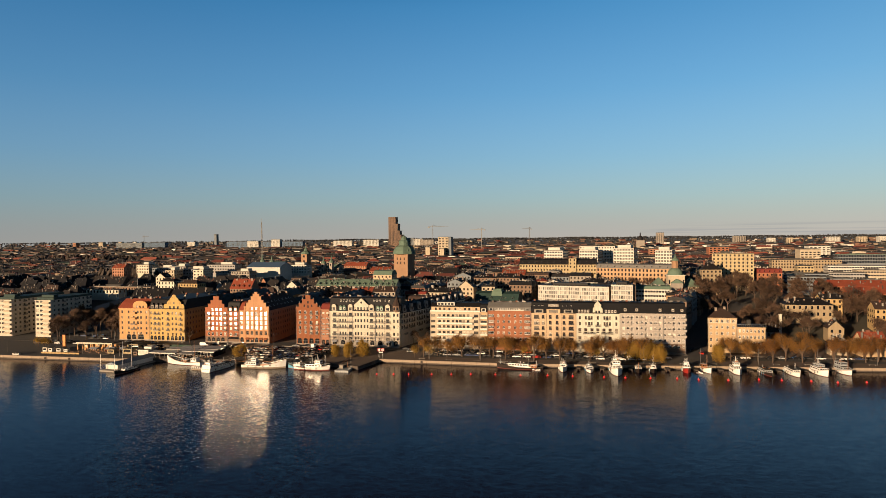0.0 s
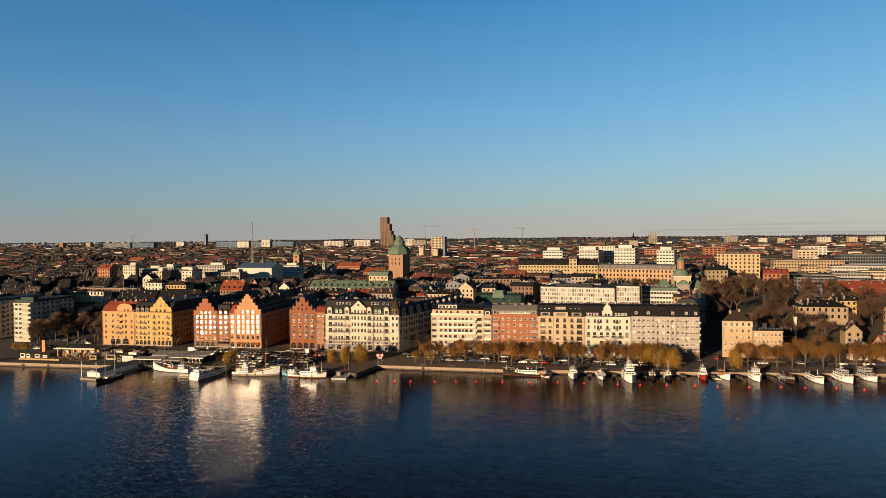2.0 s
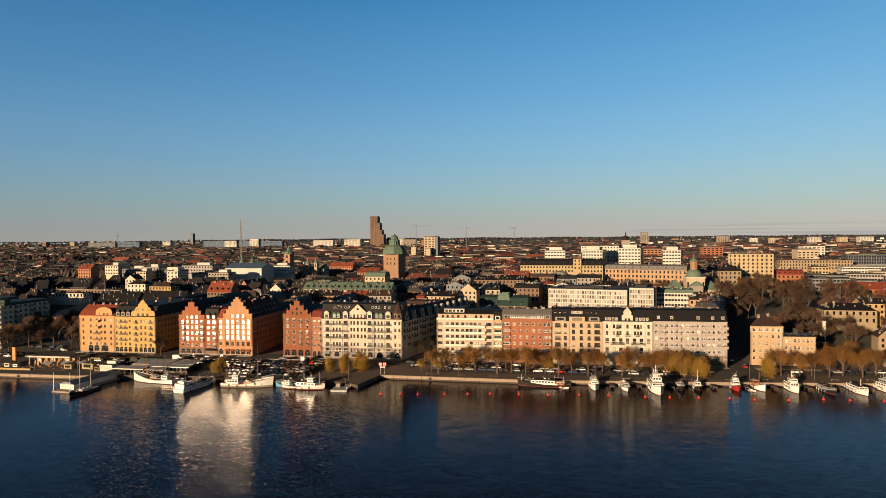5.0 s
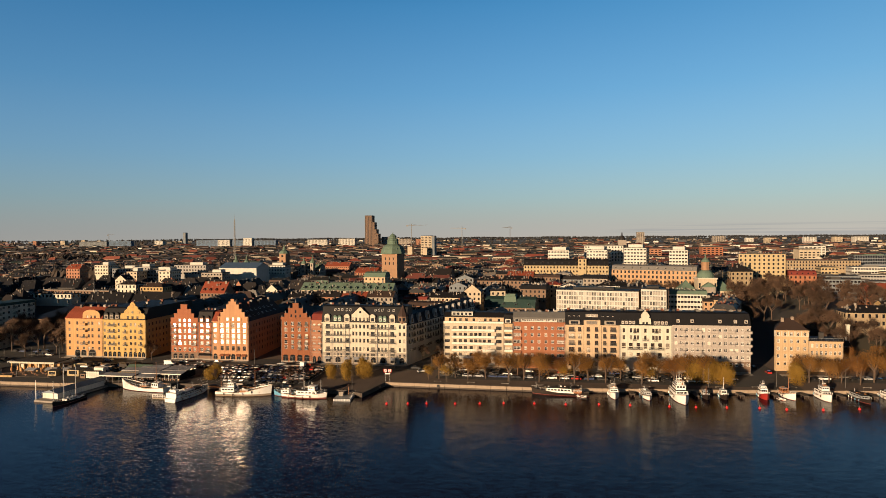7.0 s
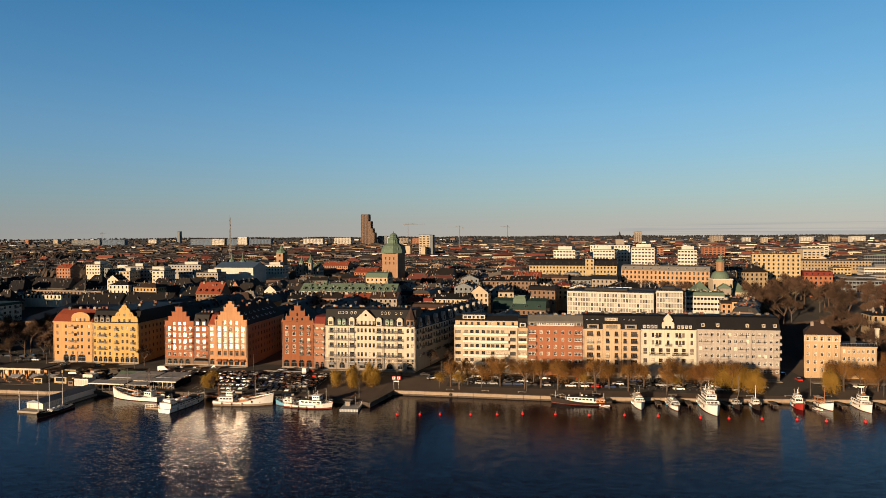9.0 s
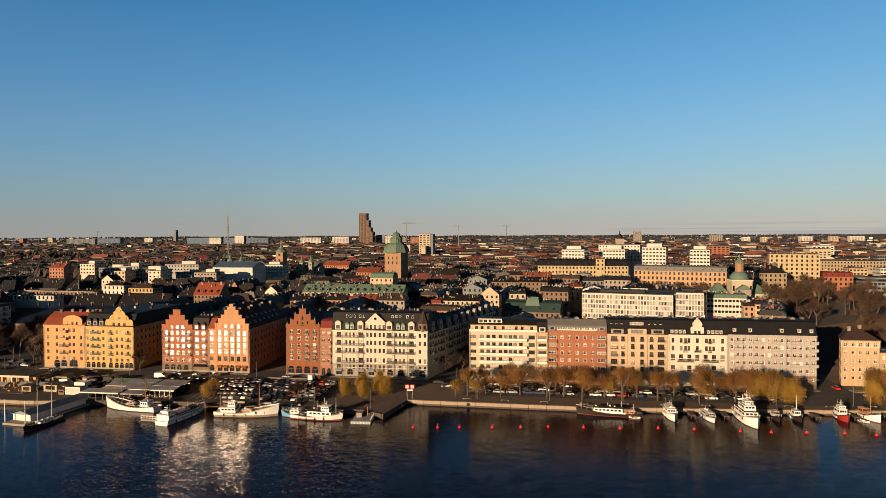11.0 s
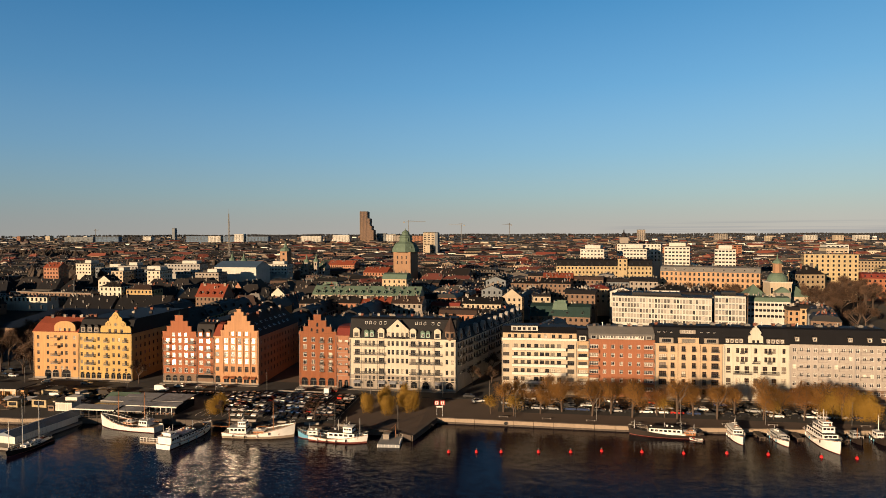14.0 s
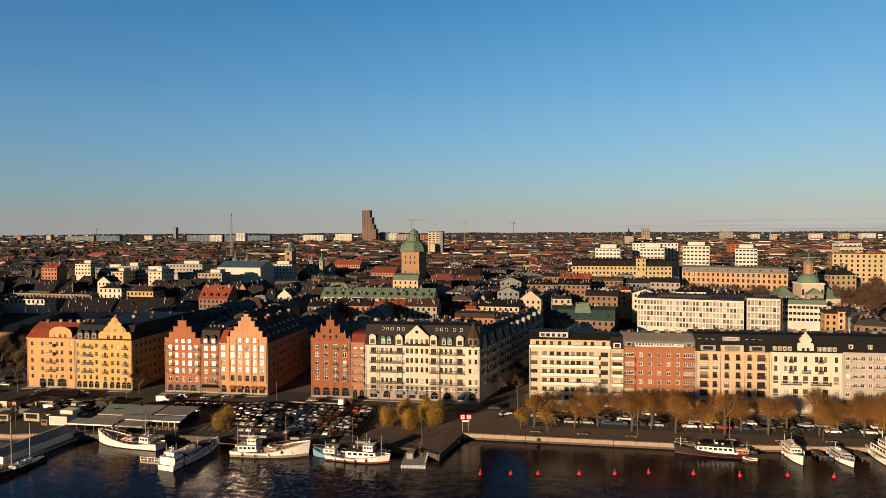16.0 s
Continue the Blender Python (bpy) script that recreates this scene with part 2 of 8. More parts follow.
def water_mat():
    """Wind-ruffled lake: long-crested wavelets lean the surface towards the shore, and a gust adds steep ones that catch the light."""
    m = bpy.data.materials.new("lake_water")
    m.use_nodes = True
    n, l = m.node_tree.nodes, m.node_tree.links
    b = n["Principled BSDF"]
    b.inputs["Base Color"].default_value = (0.006, 0.004, 0.010, 1)
    b.inputs["Roughness"].default_value, b.inputs["IOR"].default_value = 0.06, 1.333
    b.inputs["Specular IOR Level"].default_value = 0.14
    tc = n.new("ShaderNodeTexCoord")
    leans = [None, None]
    for sx, sy, amp, det, gusty, steep in ((0.14, 0.30, 0.03, 1.0, 0, False), (0.42, 1.0, 0.06, 0.0, 0, False), (13.0, 17.0, 0.25, 0.0, 0, False), (0.5, 0.9, 0.10, 0.0, 1, False), (11.0, 15.0, 0.26, 0.0, 1, False), (1.35, 2.1, 4.0, 0.0, 1, True)):
        mp, ns = n.new("ShaderNodeMapping"), n.new("ShaderNodeTexNoise")
        mp.inputs["Scale"].default_value = (sx, sy, 1)
        mp.inputs["Rotation"].default_value = (0, 0, 0.2)
        ns.inputs["Scale"].default_value, ns.inputs["Detail"].default_value = 1.0, det
        l.new(tc.outputs["Object"], mp.inputs["Vector"])
        l.new(mp.outputs[0], ns.inputs["Vector"])
        off, sc = n.new("ShaderNodeVectorMath"), n.new("ShaderNodeVectorMath")
        off.operation, sc.operation = 'SUBTRACT', 'MULTIPLY_ADD'
        l.new(ns.outputs["Color"], off.inputs[0])
        off.inputs[1].default_value = (0.5, 0.5, 0.5)
        last = off.outputs[0]
        for _ in range(2 if steep else 0):
            cube = n.new("ShaderNodeVectorMath")
            cube.operation = 'MULTIPLY'
            l.new(off.outputs[0], cube.inputs[0])
            l.new(last, cube.inputs[1])
            last = cube.outputs[0]
        l.new(last, sc.inputs[0])
        sc.inputs[1].default_value = (amp * (0.95 if gusty else 0.35), amp, 0)
        if leans[gusty]:
            l.new(leans[gusty], sc.inputs[2])
        else:
            sc.inputs[2].default_value = (0, 0, 0)
        leans[gusty] = sc.outputs[0]
    # a gust ruffles the water off the restaurant quay; elsewhere it lies calmer
    gust, warp, span = n.new("ShaderNodeMapping"), n.new("ShaderNodeTexNoise"), n.new("ShaderNodeVectorMath")
    gust.vector_type = 'TEXTURE'
    gust.inputs["Location"].default_value, gust.inputs["Scale"].default_value = (-50, -126, 0), (42, 96, 1)
    gust.inputs["Rotation"].default_value = (0, 0, 0.45)
    warp.inputs["Scale"].default_value = 0.03
    l.new(tc.outputs["Object"], gust.inputs["Vector"])
    l.new(tc.outputs["Object"], warp.inputs["Vector"])
    span.operation = 'LENGTH'
    l.new(gust.outputs[0], span.inputs[0])
    edge, ruffle = n.new("ShaderNodeMath"), n.new("ShaderNodeMapRange")
    edge.operation = 'ADD'
    l.new(span.outputs["Value"], edge.inputs[0])
    l.new(warp.outputs["Fac"], edge.inputs[1])
    ruffle.interpolation_type = 'SMOOTHSTEP'
    for key, v in (("From Min", 1.1), ("From Max", 1.75), ("To Min", 1.0), ("To Max", 0.04)):
        ruffle.inputs[key].default_value = v
    l.new(edge.outputs[0], ruffle.inputs["Value"])
    amount, up, nz = n.new("ShaderNodeVectorMath"), n.new("ShaderNodeVectorMath"), n.new("ShaderNodeVectorMath")
    amount.operation, up.operation, nz.operation = 'SCALE', 'ADD', 'NORMALIZE'
    l.new(leans[1], amount.inputs[0])
    l.new(ruffle.outputs[0], amount.inputs["Scale"])
    both = n.new("ShaderNodeVectorMath")
    both.operation = 'ADD'
    l.new(amount.outputs[0], both.inputs[0])
    l.new(leans[0], both.inputs[1])
    l.new(both.outputs[0], up.inputs[0])
    up.inputs[1].default_value = (0, 0, 1)
    l.new(up.outputs[0], nz.inputs[0])
    l.new(nz.outputs[0], b.inputs["Normal"])
    return m


WATER = water_mat()


# ---- mesh helpers ----
class MB:
    """Collects faces of one mesh; each face has a material slot."""

    def __init__(self):
        self.v, self.f, self.m = [], [], []

    def face(self, pts, m=0):
        i = len(self.v)
        self.v.extend(tuple(p) for p in pts)
        self.f.append(tuple(range(i, i + len(pts))))
        self.m.append(m)

    def box(self, x0, x1, y0, y1, z0, z1, m=0):
        i = len(self.v)
        self.v += [(x0, y0, z0), (x1, y0, z0), (x1, y1, z0), (x0, y1, z0), (x0, y0, z1), (x1, y0, z1), (x1, y1, z1), (x0, y1, z1)]
        for q in ((3, 2, 1, 0), (4, 5, 6, 7), (0, 1, 5, 4), (1, 2, 6, 5), (2, 3, 7, 6), (3, 0, 4, 7)):
            self.f.append(tuple(i + k for k in q))
            self.m.append(m)

    def lattice(self, xs, zs, solid, y0, y1, m=0):
        """A flat frame: the solid cells of a grid, with shared corners, from y0 to y1."""
        i0, nz = len(self.v), len(zs)
        for y in (y0, y1):
            self.v += [(x, y, z) for x in xs for z in zs]
        V = lambda i, j, k: i0 + k * len(xs) * nz + i * nz + j
        on = lambda i, j: 0 <= i < len(xs) - 1 and 0 <= j < nz - 1 and bool(solid(i, j))
        for i in range(len(xs) - 1):
            for j in range(nz - 1):
                if not on(i, j):
                    continue
                q = [(V(i, j, 0), V(i + 1, j, 0), V(i + 1, j + 1, 0), V(i, j + 1, 0))]
                if not on(i - 1, j):
                    q.append((V(i, j, 0), V(i, j + 1, 0), V(i, j + 1, 1), V(i, j, 1)))
                if not on(i + 1, j):
                    q.append((V(i + 1, j, 0), V(i + 1, j, 1), V(i + 1, j + 1, 1), V(i + 1, j + 1, 0)))
                if not on(i, j - 1):
                    q.append((V(i, j, 0), V(i, j, 1), V(i + 1, j, 1), V(i + 1, j, 0)))
                if not on(i, j + 1):
                    q.append((V(i, j + 1, 0), V(i + 1, j + 1, 0), V(i + 1, j + 1, 1), V(i, j + 1, 1)))
                self.f += q
                self.m += [m] * len(q)

    def extrude(self, prof, axis, c0, c1, m=0):
        """A prism: the profile (a, z) stands across the axis 'x' or 'y', from c0 to c1."""
        p = (lambda a, z, c: (c, a, z)) if axis == 'x' else (lambda a, z, c: (a, c, z))
        n = len(prof)
        self.face([p(a, z, c0) for a, z in prof], m)
        self.face([p(a, z, c1) for a, z in reversed(prof)], m)
        for k in range(n):
            (a, z), (b, w) = prof[k], prof[(k + 1) % n]
            self.face([p(a, z, c0), p(a, z, c1), p(b, w, c1), p(b, w, c0)], m)

    def tube(self, p0, p1, r0, r1, n=6, m=0, cap=True):
        p0, p1 = Vector(p0), Vector(p1)
        d = (p1 - p0).normalized()
        u = d.orthogonal().normalized()
        w = d.cross(u)
        i = len(self.v)
        for p, r in ((p0, r0), (p1, r1)):
            for k in range(n):
                a = 2 * math.pi * k / n
                self.v.append(tuple(p + u * (r * math.cos(a)) + w * (r * math.sin(a))))
        for k in range(n):
            self.f.append((i + k, i + (k + 1) % n, i + n + (k + 1) % n, i + n + k))
            self.m.append(m)
        if cap:
            self.f += [tuple(i + k for k in reversed(range(n))), tuple(i + n + k for k in range(n))]
            self.m += [m, m]

    def lathe(self, prof, n=16, m=0, cx=0, cy=0, sq=False):
        """A turned form from (radius, z) pairs."""
        i = len(self.v)
        for r, z in prof:
            for k in range(n):
                a = 2 * math.pi * (k + (0.5 if sq else 0)) / n
                self.v.append((cx + r * math.cos(a), cy + r * math.sin(a), z))
        for j in range(len(prof) - 1):
            for k in range(n):
                a, b = i + j * n + k, i + j * n + (k + 1) % n
                self.f.append((a, b, b + n, a + n))
                self.m.append(m)

    def mesh(self, name, mats):
        me = bpy.data.meshes.new(name)
        me.from_pydata(self.v, [], self.f)
        for k in (mats if isinstance(mats, (list, tuple)) else [mats]):
            me.materials.append(k)
        me.polygons.foreach_set("material_index", self.m)
        me.update()
        return me


def part(name, mb, mats, parent, label="", at=None):
    """One mesh as a part of a thing; mb is an MB or a finished mesh to share."""
    ob = new(name, mb.mesh(name, mats) if isinstance(mb, MB) else mb)
    ob.parent = parent
    if at is not None:
        ob.matrix_local = at
    return tagged(ob, label)


def thing(name, label, category, m, group="", kind=""):
    ob = new(name)
    ob.empty_display_size = 0.5
    ob.matrix_world = m
    return tagged(ob, label, category, group, kind)


SHARED = {}
TILT = random.Random(17)


def window_meshes(w, h, style):
    """Frame with mullion, transom and sill, and its pane: shared by all windows of that size."""
    key = (round(w, 2), round(h, 2), style)
    if key not in SHARED:
        a, p = MB(), MB()
        t, x, z = 0.05 if "+" in style else 0.09, w / 2, h / 2
        n = max(2, round(w / 0.62))
        xs = [-x - 0.08, -x, -x + t] + [c for k in range(1, n) for c in (-x + w * k / n - t * 0.4, -x + w * k / n + t * 0.4)] + [x - t, x, x + 0.08]
        zs = [-z - 0.08, -z, -z + t] + ([z * 0.35 - 0.035, z * 0.35 + 0.035] if h > 1.3 else []) + [z - t, z]
        last = len(xs) - 2
        a.lattice(xs, zs, lambda i, j: j == 0 or (0 < i < last and (j in (1, 3, len(zs) - 2) if h > 1.3 else j in (1, len(zs) - 2))) or i in (1, last - 1) or (0 < i < last and i % 2 == 1), -0.07, 0.05)
        p.box(-x + 0.04, x - 0.04, -0.012, 0.012, -z + 0.04, z - 0.04)
        SHARED[key] = (a.mesh("window", FRAME[style.split("+")[0]]), p.mesh("pane", COATED if "+" in style else GLASS))
    return SHARED[key]


def put_window(house, x, y, z, w, h, style, ang=0.0):
    fr, pa = window_meshes(w, h, style)
    ob = part("window", fr, None, house, at=pose(x, y, z, 0, 0, math.degrees(ang)))
    # no two coated panes hang in quite the same plane
    part("pane", pa, None, ob, at=pose(0, 0, 0, TILT.gauss(0, 2.0), 0, TILT.gauss(0, 2.0)) if "+" in style else None)


def wall_face(mb, ox, oy, ang, W, z0, z1, holes, m=0, rev=0.3):
    """A wall plane from (ox, oy) along ang with real openings (u, z, w, h) and their reveals."""
    ux, uy = math.cos(ang), math.sin(ang)
    nx, ny = uy, -ux
    P = lambda u, z, d=0.0: (ox + ux * u - nx * d, oy + uy * u - ny * d, z)
    us = sorted({0.0, W, *(round(c, 3) for u, z, w, h in holes for c in (u - w / 2, u + w / 2) if 0 < c < W)})
    zs = sorted({z0, z1, *(round(c, 3) for u, z, w, h in holes for c in (z - h / 2, z + h / 2) if z0 < c < z1)})
    for a, b in zip(us, us[1:]):
        run = None
        for c, d in zip(zs, zs[1:]):
            uc, zc = (a + b) / 2, (c + d) / 2
            if any(abs(uc - u) < w / 2 and abs(zc - z) < h / 2 for u, z, w, h in holes):
                if run is not None:
                    mb.face([P(a, run), P(b, run), P(b, c), P(a, c)], m)
                run = None
            elif run is None:
                run = c
        if run is not None:
            mb.face([P(a, run), P(b, run), P(b, z1), P(a, z1)], m)
    for u, z, w, h in holes:
        a, b, c, d = u - w / 2, u + w / 2, z - h / 2, z + h / 2
        mb.face([P(a, c), P(a, d), P(a, d, rev), P(a, c, rev)], m)
        mb.face([P(b, c), P(b, c, rev), P(b, d, rev), P(b, d)], m)
        mb.face([P(a, d), P(b, d), P(b, d, rev), P(a, d, rev)], m)
        mb.face([P(a, c), P(a, c, rev), P(b, c, rev), P(b, c)], m)


def windows_on(house, ox, oy, ang, wins, style):
    """Windows (u, z, w, h) in the openings of the wall from (ox, oy) along ang."""
    ux, uy = math.cos(ang), math.sin(ang)
    for u, z, w, h in wins:
        put_window(house, ox + ux * u - uy * 0.16, oy + uy * u + ux * 0.16, z, w, h, style, ang)


def grid(cols, rows, w, h):
    return [(c, z, w, h) for z in rows for c in cols]


def balcony(house, x, z, w, d=1.1, y=0.0, solid=None, ang=0.0):
    """A slab with an iron railing, or with a closed parapet where solid gives its material."""
    key = ("balcony", round(w, 1), round(d, 1), solid.name if solid else "")
    if key not in SHARED:
        b = MB()
        b.box(-w / 2, w / 2, -d, -0.002, -0.16, 0)
        if solid:
            b.box(-w / 2, w / 2, -d, -d + 0.1, 0, 1.0, 1)
            b.box(-w / 2, -w / 2 + 0.1, -d + 0.1, -0.002, 0, 1.0, 1)
            b.box(w / 2 - 0.1, w / 2, -d + 0.1, -0.002, 0, 1.0, 1)
            b.box(-w / 2, w / 2, -d - 0.02, -d + 0.08, 1.08, 1.18, 2)
            for k in range(int(w / 1.5) + 2):
                c = -w / 2 + 0.03 + (w - 0.06) * k / (int(w / 1.5) + 1)
                b.box(c - 0.03, c + 0.03, -d + 0.01, -d + 0.05, 1.0, 1.08, 2)
        else:
            for zz in (0.12, 0.95):
                b.box(-w / 2, w / 2, -d, -d + 0.06, zz, zz + 0.1, 1)
                for s in (-1, 1):
                    b.box(min(s * w / 2, s * (w / 2 - 0.06)), max(s * w / 2, s * (w / 2 - 0.06)), -d + 0.06, -0.002, zz, zz + 0.06, 1)
            n = max(4, int(w / 0.17))
            for k in range(n + 1):
                c = -w / 2 + 0.03 + (w - 0.06) * k / n
                b.box(c - 0.025, c + 0.025, -d + 0.01, -d + 0.05, 0, 0.95, 1)
        SHARED[key] = b.mesh("balcony", [CONCRETE, solid or IRON, IRON])
    part("balcony", SHARED[key], None, house, at=Matrix.Translation((0, 0, 0)) @ pose(x, y, z, 0, 0, math.degrees(ang)))


def chimney(house, x, y, z, h=2.2, w=1.0, d=0.7):
    h = 0.62 * h
    key = ("chimney", round(h, 1), round(w, 1), round(d, 1))
    if key not in SHARED:
        b = MB()
        b.box(-w / 2, w / 2, -d / 2, d / 2, -1.6, h)
        b.box(-w / 2 - 0.1, w / 2 + 0.1, -d / 2 - 0.1, d / 2 + 0.1, h, h + 0.18)
        for s in (-0.25, 0.25):
            b.tube((s * w, 0, h + 0.18), (s * w, 0, h + 0.45), 0.11, 0.09, 6)
        SHARED[key] = b.mesh("chimney", CHIMNEY)
    part("chimney", SHARED[key], None, house, at=Matrix.Translation((x, y, z)))


def dormer(house, x, y, z, w, h, wall, roof, style, arch=False, depth=2.4):
    """A dormer standing out of a roof: cheeks, front with window, cap."""
    b = MB()
    wall_face(b, x - w / 2, y, 0, w, z, z + h, [(w / 2, z + h * 0.47, w * 0.66, h * 0.66)], 0, 0.2)
    for s in (x - w / 2, x + w / 2):
        b.face([(s, y, z), (s, y + depth, z), (s, y + depth, z + h), (s, y, z + h)])
    d = part("dormer", b, [wall], house)
    c = MB()
    if arch:
        pr = [(x + (w / 2 + 0.12) * math.cos(a), z + h + 0.55 * w * math.sin(a)) for a in np.linspace(0, math.pi, 7)]
    else:
        pr = [(x + w / 2 + 0.15, z + h), (x + w / 2 + 0.15, z + h + 0.12), (x, z + h + 0.12 + min(0.45, w * 0.28)), (x - w / 2 - 0.15, z + h + 0.12), (x - w / 2 - 0.15, z + h)]
    c.extrude(pr, 'y', y - 0.12, y + depth, 0)
    part("dormer_roof", c, [roof], d)
    fr, pa = window_meshes(w * 0.66, h * 0.66, style)
    at = Matrix.Translation((x, y + 0.1, z + h * 0.47))
    part("dormer_window", fr, None, d, at=at)
    part("pane", pa, None, d, at=at)

# ---- the setting: lake, shore, streets ----
def smooth(a, b, t):
    t = min(1.0, max(0.0, (t - a) / (b - a)))
    return t * t * (3 - 2 * t)


SHORE = [(-3200, -60), (-600, -57), (-160, -54), (-147, -51), (-110, -47.5), (-34, -49.5), (-25, -54), (-20.5, -34), (45, -35.5), (103, -31.5), (160, -26), (224, -20), (600, 25), (3200, 300)]


def shore(x):
    for (a, p), (b, q) in zip(SHORE, SHORE[1:]):
        if x <= b:
            return p + (q - p) * (x - a) / (b - a)
    return SHORE[-1][1]


def ground_z(x, y):
    z = 1.7 + 0.6 * smooth(-30, -8, y)
    z += (8 + 2 * math.sin(x * 0.011)) * smooth(35, 170, y) + 4 * smooth(170, 600, y)
    z += 11 * math.exp(-((x - 232) / 55) ** 2 - ((y - 150) / 90) ** 2) * smooth(10, 60, y)
    return z + 35 * smooth(1300, 4300, y)


b = MB()
b.face([(-4000, -1500, 0), (4000, -1500, 0), (4000, 320, 0), (-4000, 320, 0)])
tagged(new("water", b.mesh("water", WATER)), "dark blue rippled lake water", "water", kind="structure")

xs = sorted({*(p[0] for p in SHORE), *range(-440, 480, 20), -3200, -2400, -1700, -1200, -900, -700, -520, 600, 800, 1100, 1600, 2400, 3200})
steps = [0, 0.012, 0.03, 0.05] + [0.07 + 0.93 * (k / 26) ** 2.2 for k in range(27)]
b = MB()
rows = []
for x in xs:
    s = shore(x) + 0.3
    rows.append([(x, s + (4450 - s) * t, ground_z(x, s + (4450 - s) * t)) for t in steps])
for c, d in zip(rows, rows[1:]):
    for k in range(len(steps) - 1):
        b.face([c[k], d[k], d[k + 1], c[k + 1]], (1 if c[k][0] < -105 and c[k][1] < 30 else 0 if c[k][1] < 30 else 2 if c[k][0] > 199 and c[k][1] < 230 else 1))
tagged(new("ground", b.mesh("ground", [GRAVEL, ASPHALT, GRASS])), "brown gravel promenade and dark city ground", "ground", kind="structure")

# the quay: a granite wall down into the water, with a coping and a kerb
b = MB()
for (x0, y0), (x1, y1) in zip(SHORE[1:], SHORE[2:-1]):
    n = max(1, int(math.hypot(x1 - x0, y1 - y0) / 6))
    for k in range(n):
        xa, ya = x0 + (x1 - x0) * k / n, y0 + (y1 - y0) * k / n
        xb, yb = x0 + (x1 - x0) * (k + 0.985) / n, y0 + (y1 - y0) * (k + 0.985) / n
        dx, dy = (y1 - y0), -(x1 - x0)
        q = 1 / math.hypot(dx, dy)
        dx, dy = dx * q, dy * q
        for out, lo, hi, inn, wet in ((0.25, -1.0, 0.62, -0.2, 1), (0.25, 0.62, 1.35, -0.2, 0), (0.34, 1.35, 1.85, -0.75, 0)):
            tim = 1 if wet or -149 < xa < -21 else 0
            A, B = (xa + dx * out, ya + dy * out), (xb + dx * out, yb + dy * out)
            C, D = (xb + dx * inn, yb + dy * inn), (xa + dx * inn, ya + dy * inn)
            b.face([(*A, lo), (*B, lo), (*B, hi), (*A, hi)], tim)
            b.face([(*A, hi), (*B, hi), (*C, hi), (*D, hi)], tim)
            b.face([(*D, lo), (*C, lo), (*C, hi), (*D, hi)], tim)
            b.face([(*A, lo), (*A, hi), (*D, hi), (*D, lo)], tim)
            b.face([(*B, lo), (*B, hi), (*C, hi), (*C, lo)], tim)
tagged(new("quay_wall", b.mesh("quay_wall", [GRANITE, TIMBER])), "weathered granite quay wall with pale coping stones", "quay", kind="structure")

b = MB()
b.box(-330, 330, -10.5, -2.6, 2.2, 2.312)
for x0, x1 in ((-242, -203), (-155.6, -142.2), (-99, -82.4), (138.3, 150.2)):
    b.face([(x0, -2.6, 2.31), (x1, -2.6, 2.31), (x1, 35, 2.32), (x0, 35, 2.32)])
b.face([(-17.7, -2.6, 2.31), (-0.3, -2.6, 2.31), (12, 40, 2.33), (-6.5, 40, 2.33)])
for x0, x1, lo in ((-0.3, 138.3, -24.0), (138.3, 150.2, -27.0), (150.2, 300, -12.0)):
    n = int((-10.5 - lo) / 1.5)
    for k in range(n):
        ya, yb = lo + (-10.5 - lo) * k / n, lo + (-10.5 - lo) * (k + 1) / n
        b.face([(x0, ya, ground_z(x0, ya) + 0.014), (x1, ya, ground_z(x1, ya) + 0.014), (x1, yb, ground_z(x1, yb) + 0.014), (x0, yb, ground_z(x0, yb) + 0.014)])
tagged(new("road", b.mesh("road", ASPHALT)), "dark asphalt street along the house fronts", "road", kind="structure")
b = MB()
for x0, x1 in ((-203, -155.6), (-142.2, -99), (-82.4, -17.7), (-0.3, 138.3), (150.2, 300)):
    b.box(x0, x1, -2.6, 0.6, 2.2, 2.44)
tagged(new("pavement", b.mesh("pavement", CONCRETE)), "grey slab pavement with a kerb before the houses", "pavement", kind="structure")
b = MB()
b.face([(-104, -46, 2.03), (-52, -46, 2.03), (-52, -11, 2.30), (-104, -11, 2.30)])
for k in range(5):
    for j in range(21):
        y = -41 + k * 6.2
        z = 2.036 + 0.27 * (y + 46) / 35
        x = -103 + j * 2.48
        b.face([(x - 0.06, y - 2.4, z), (x + 0.06, y - 2.4, z), (x + 0.06, y + 2.4, z + 0.04), (x - 0.06, y + 2.4, z + 0.04)], 1)
tagged(new("parking_lot", b.mesh("parking_lot", [ASPHALT, FRAME["white"]])), "asphalt car park with white bay lines", "parking lot", kind="structure")


# ---- the house fronts along the street ----
Z0 = 2.4


def slab(mb, x0, x1, z0, z1, holes=(), m=0, t=0.65):
    """An upright piece of gable wall with openings, 0.65 m thick."""
    wall_face(mb, x0, 0, 0, x1 - x0, z0, z1, [(u - x0, z, w, h) for u, z, w, h in holes], m, 0.3)
    mb.face([(x0, 0, z1), (x1, 0, z1), (x1, t, z1), (x0, t, z1)], m)
    for x in (x0, x1):
        mb.face([(x, 0, z0), (x, t, z0), (x, t, z1), (x, 0, z1)], m)
    mb.face([(x0, t, z0), (x1, t, z0), (x1, t, z1), (x0, t, z1)], m)


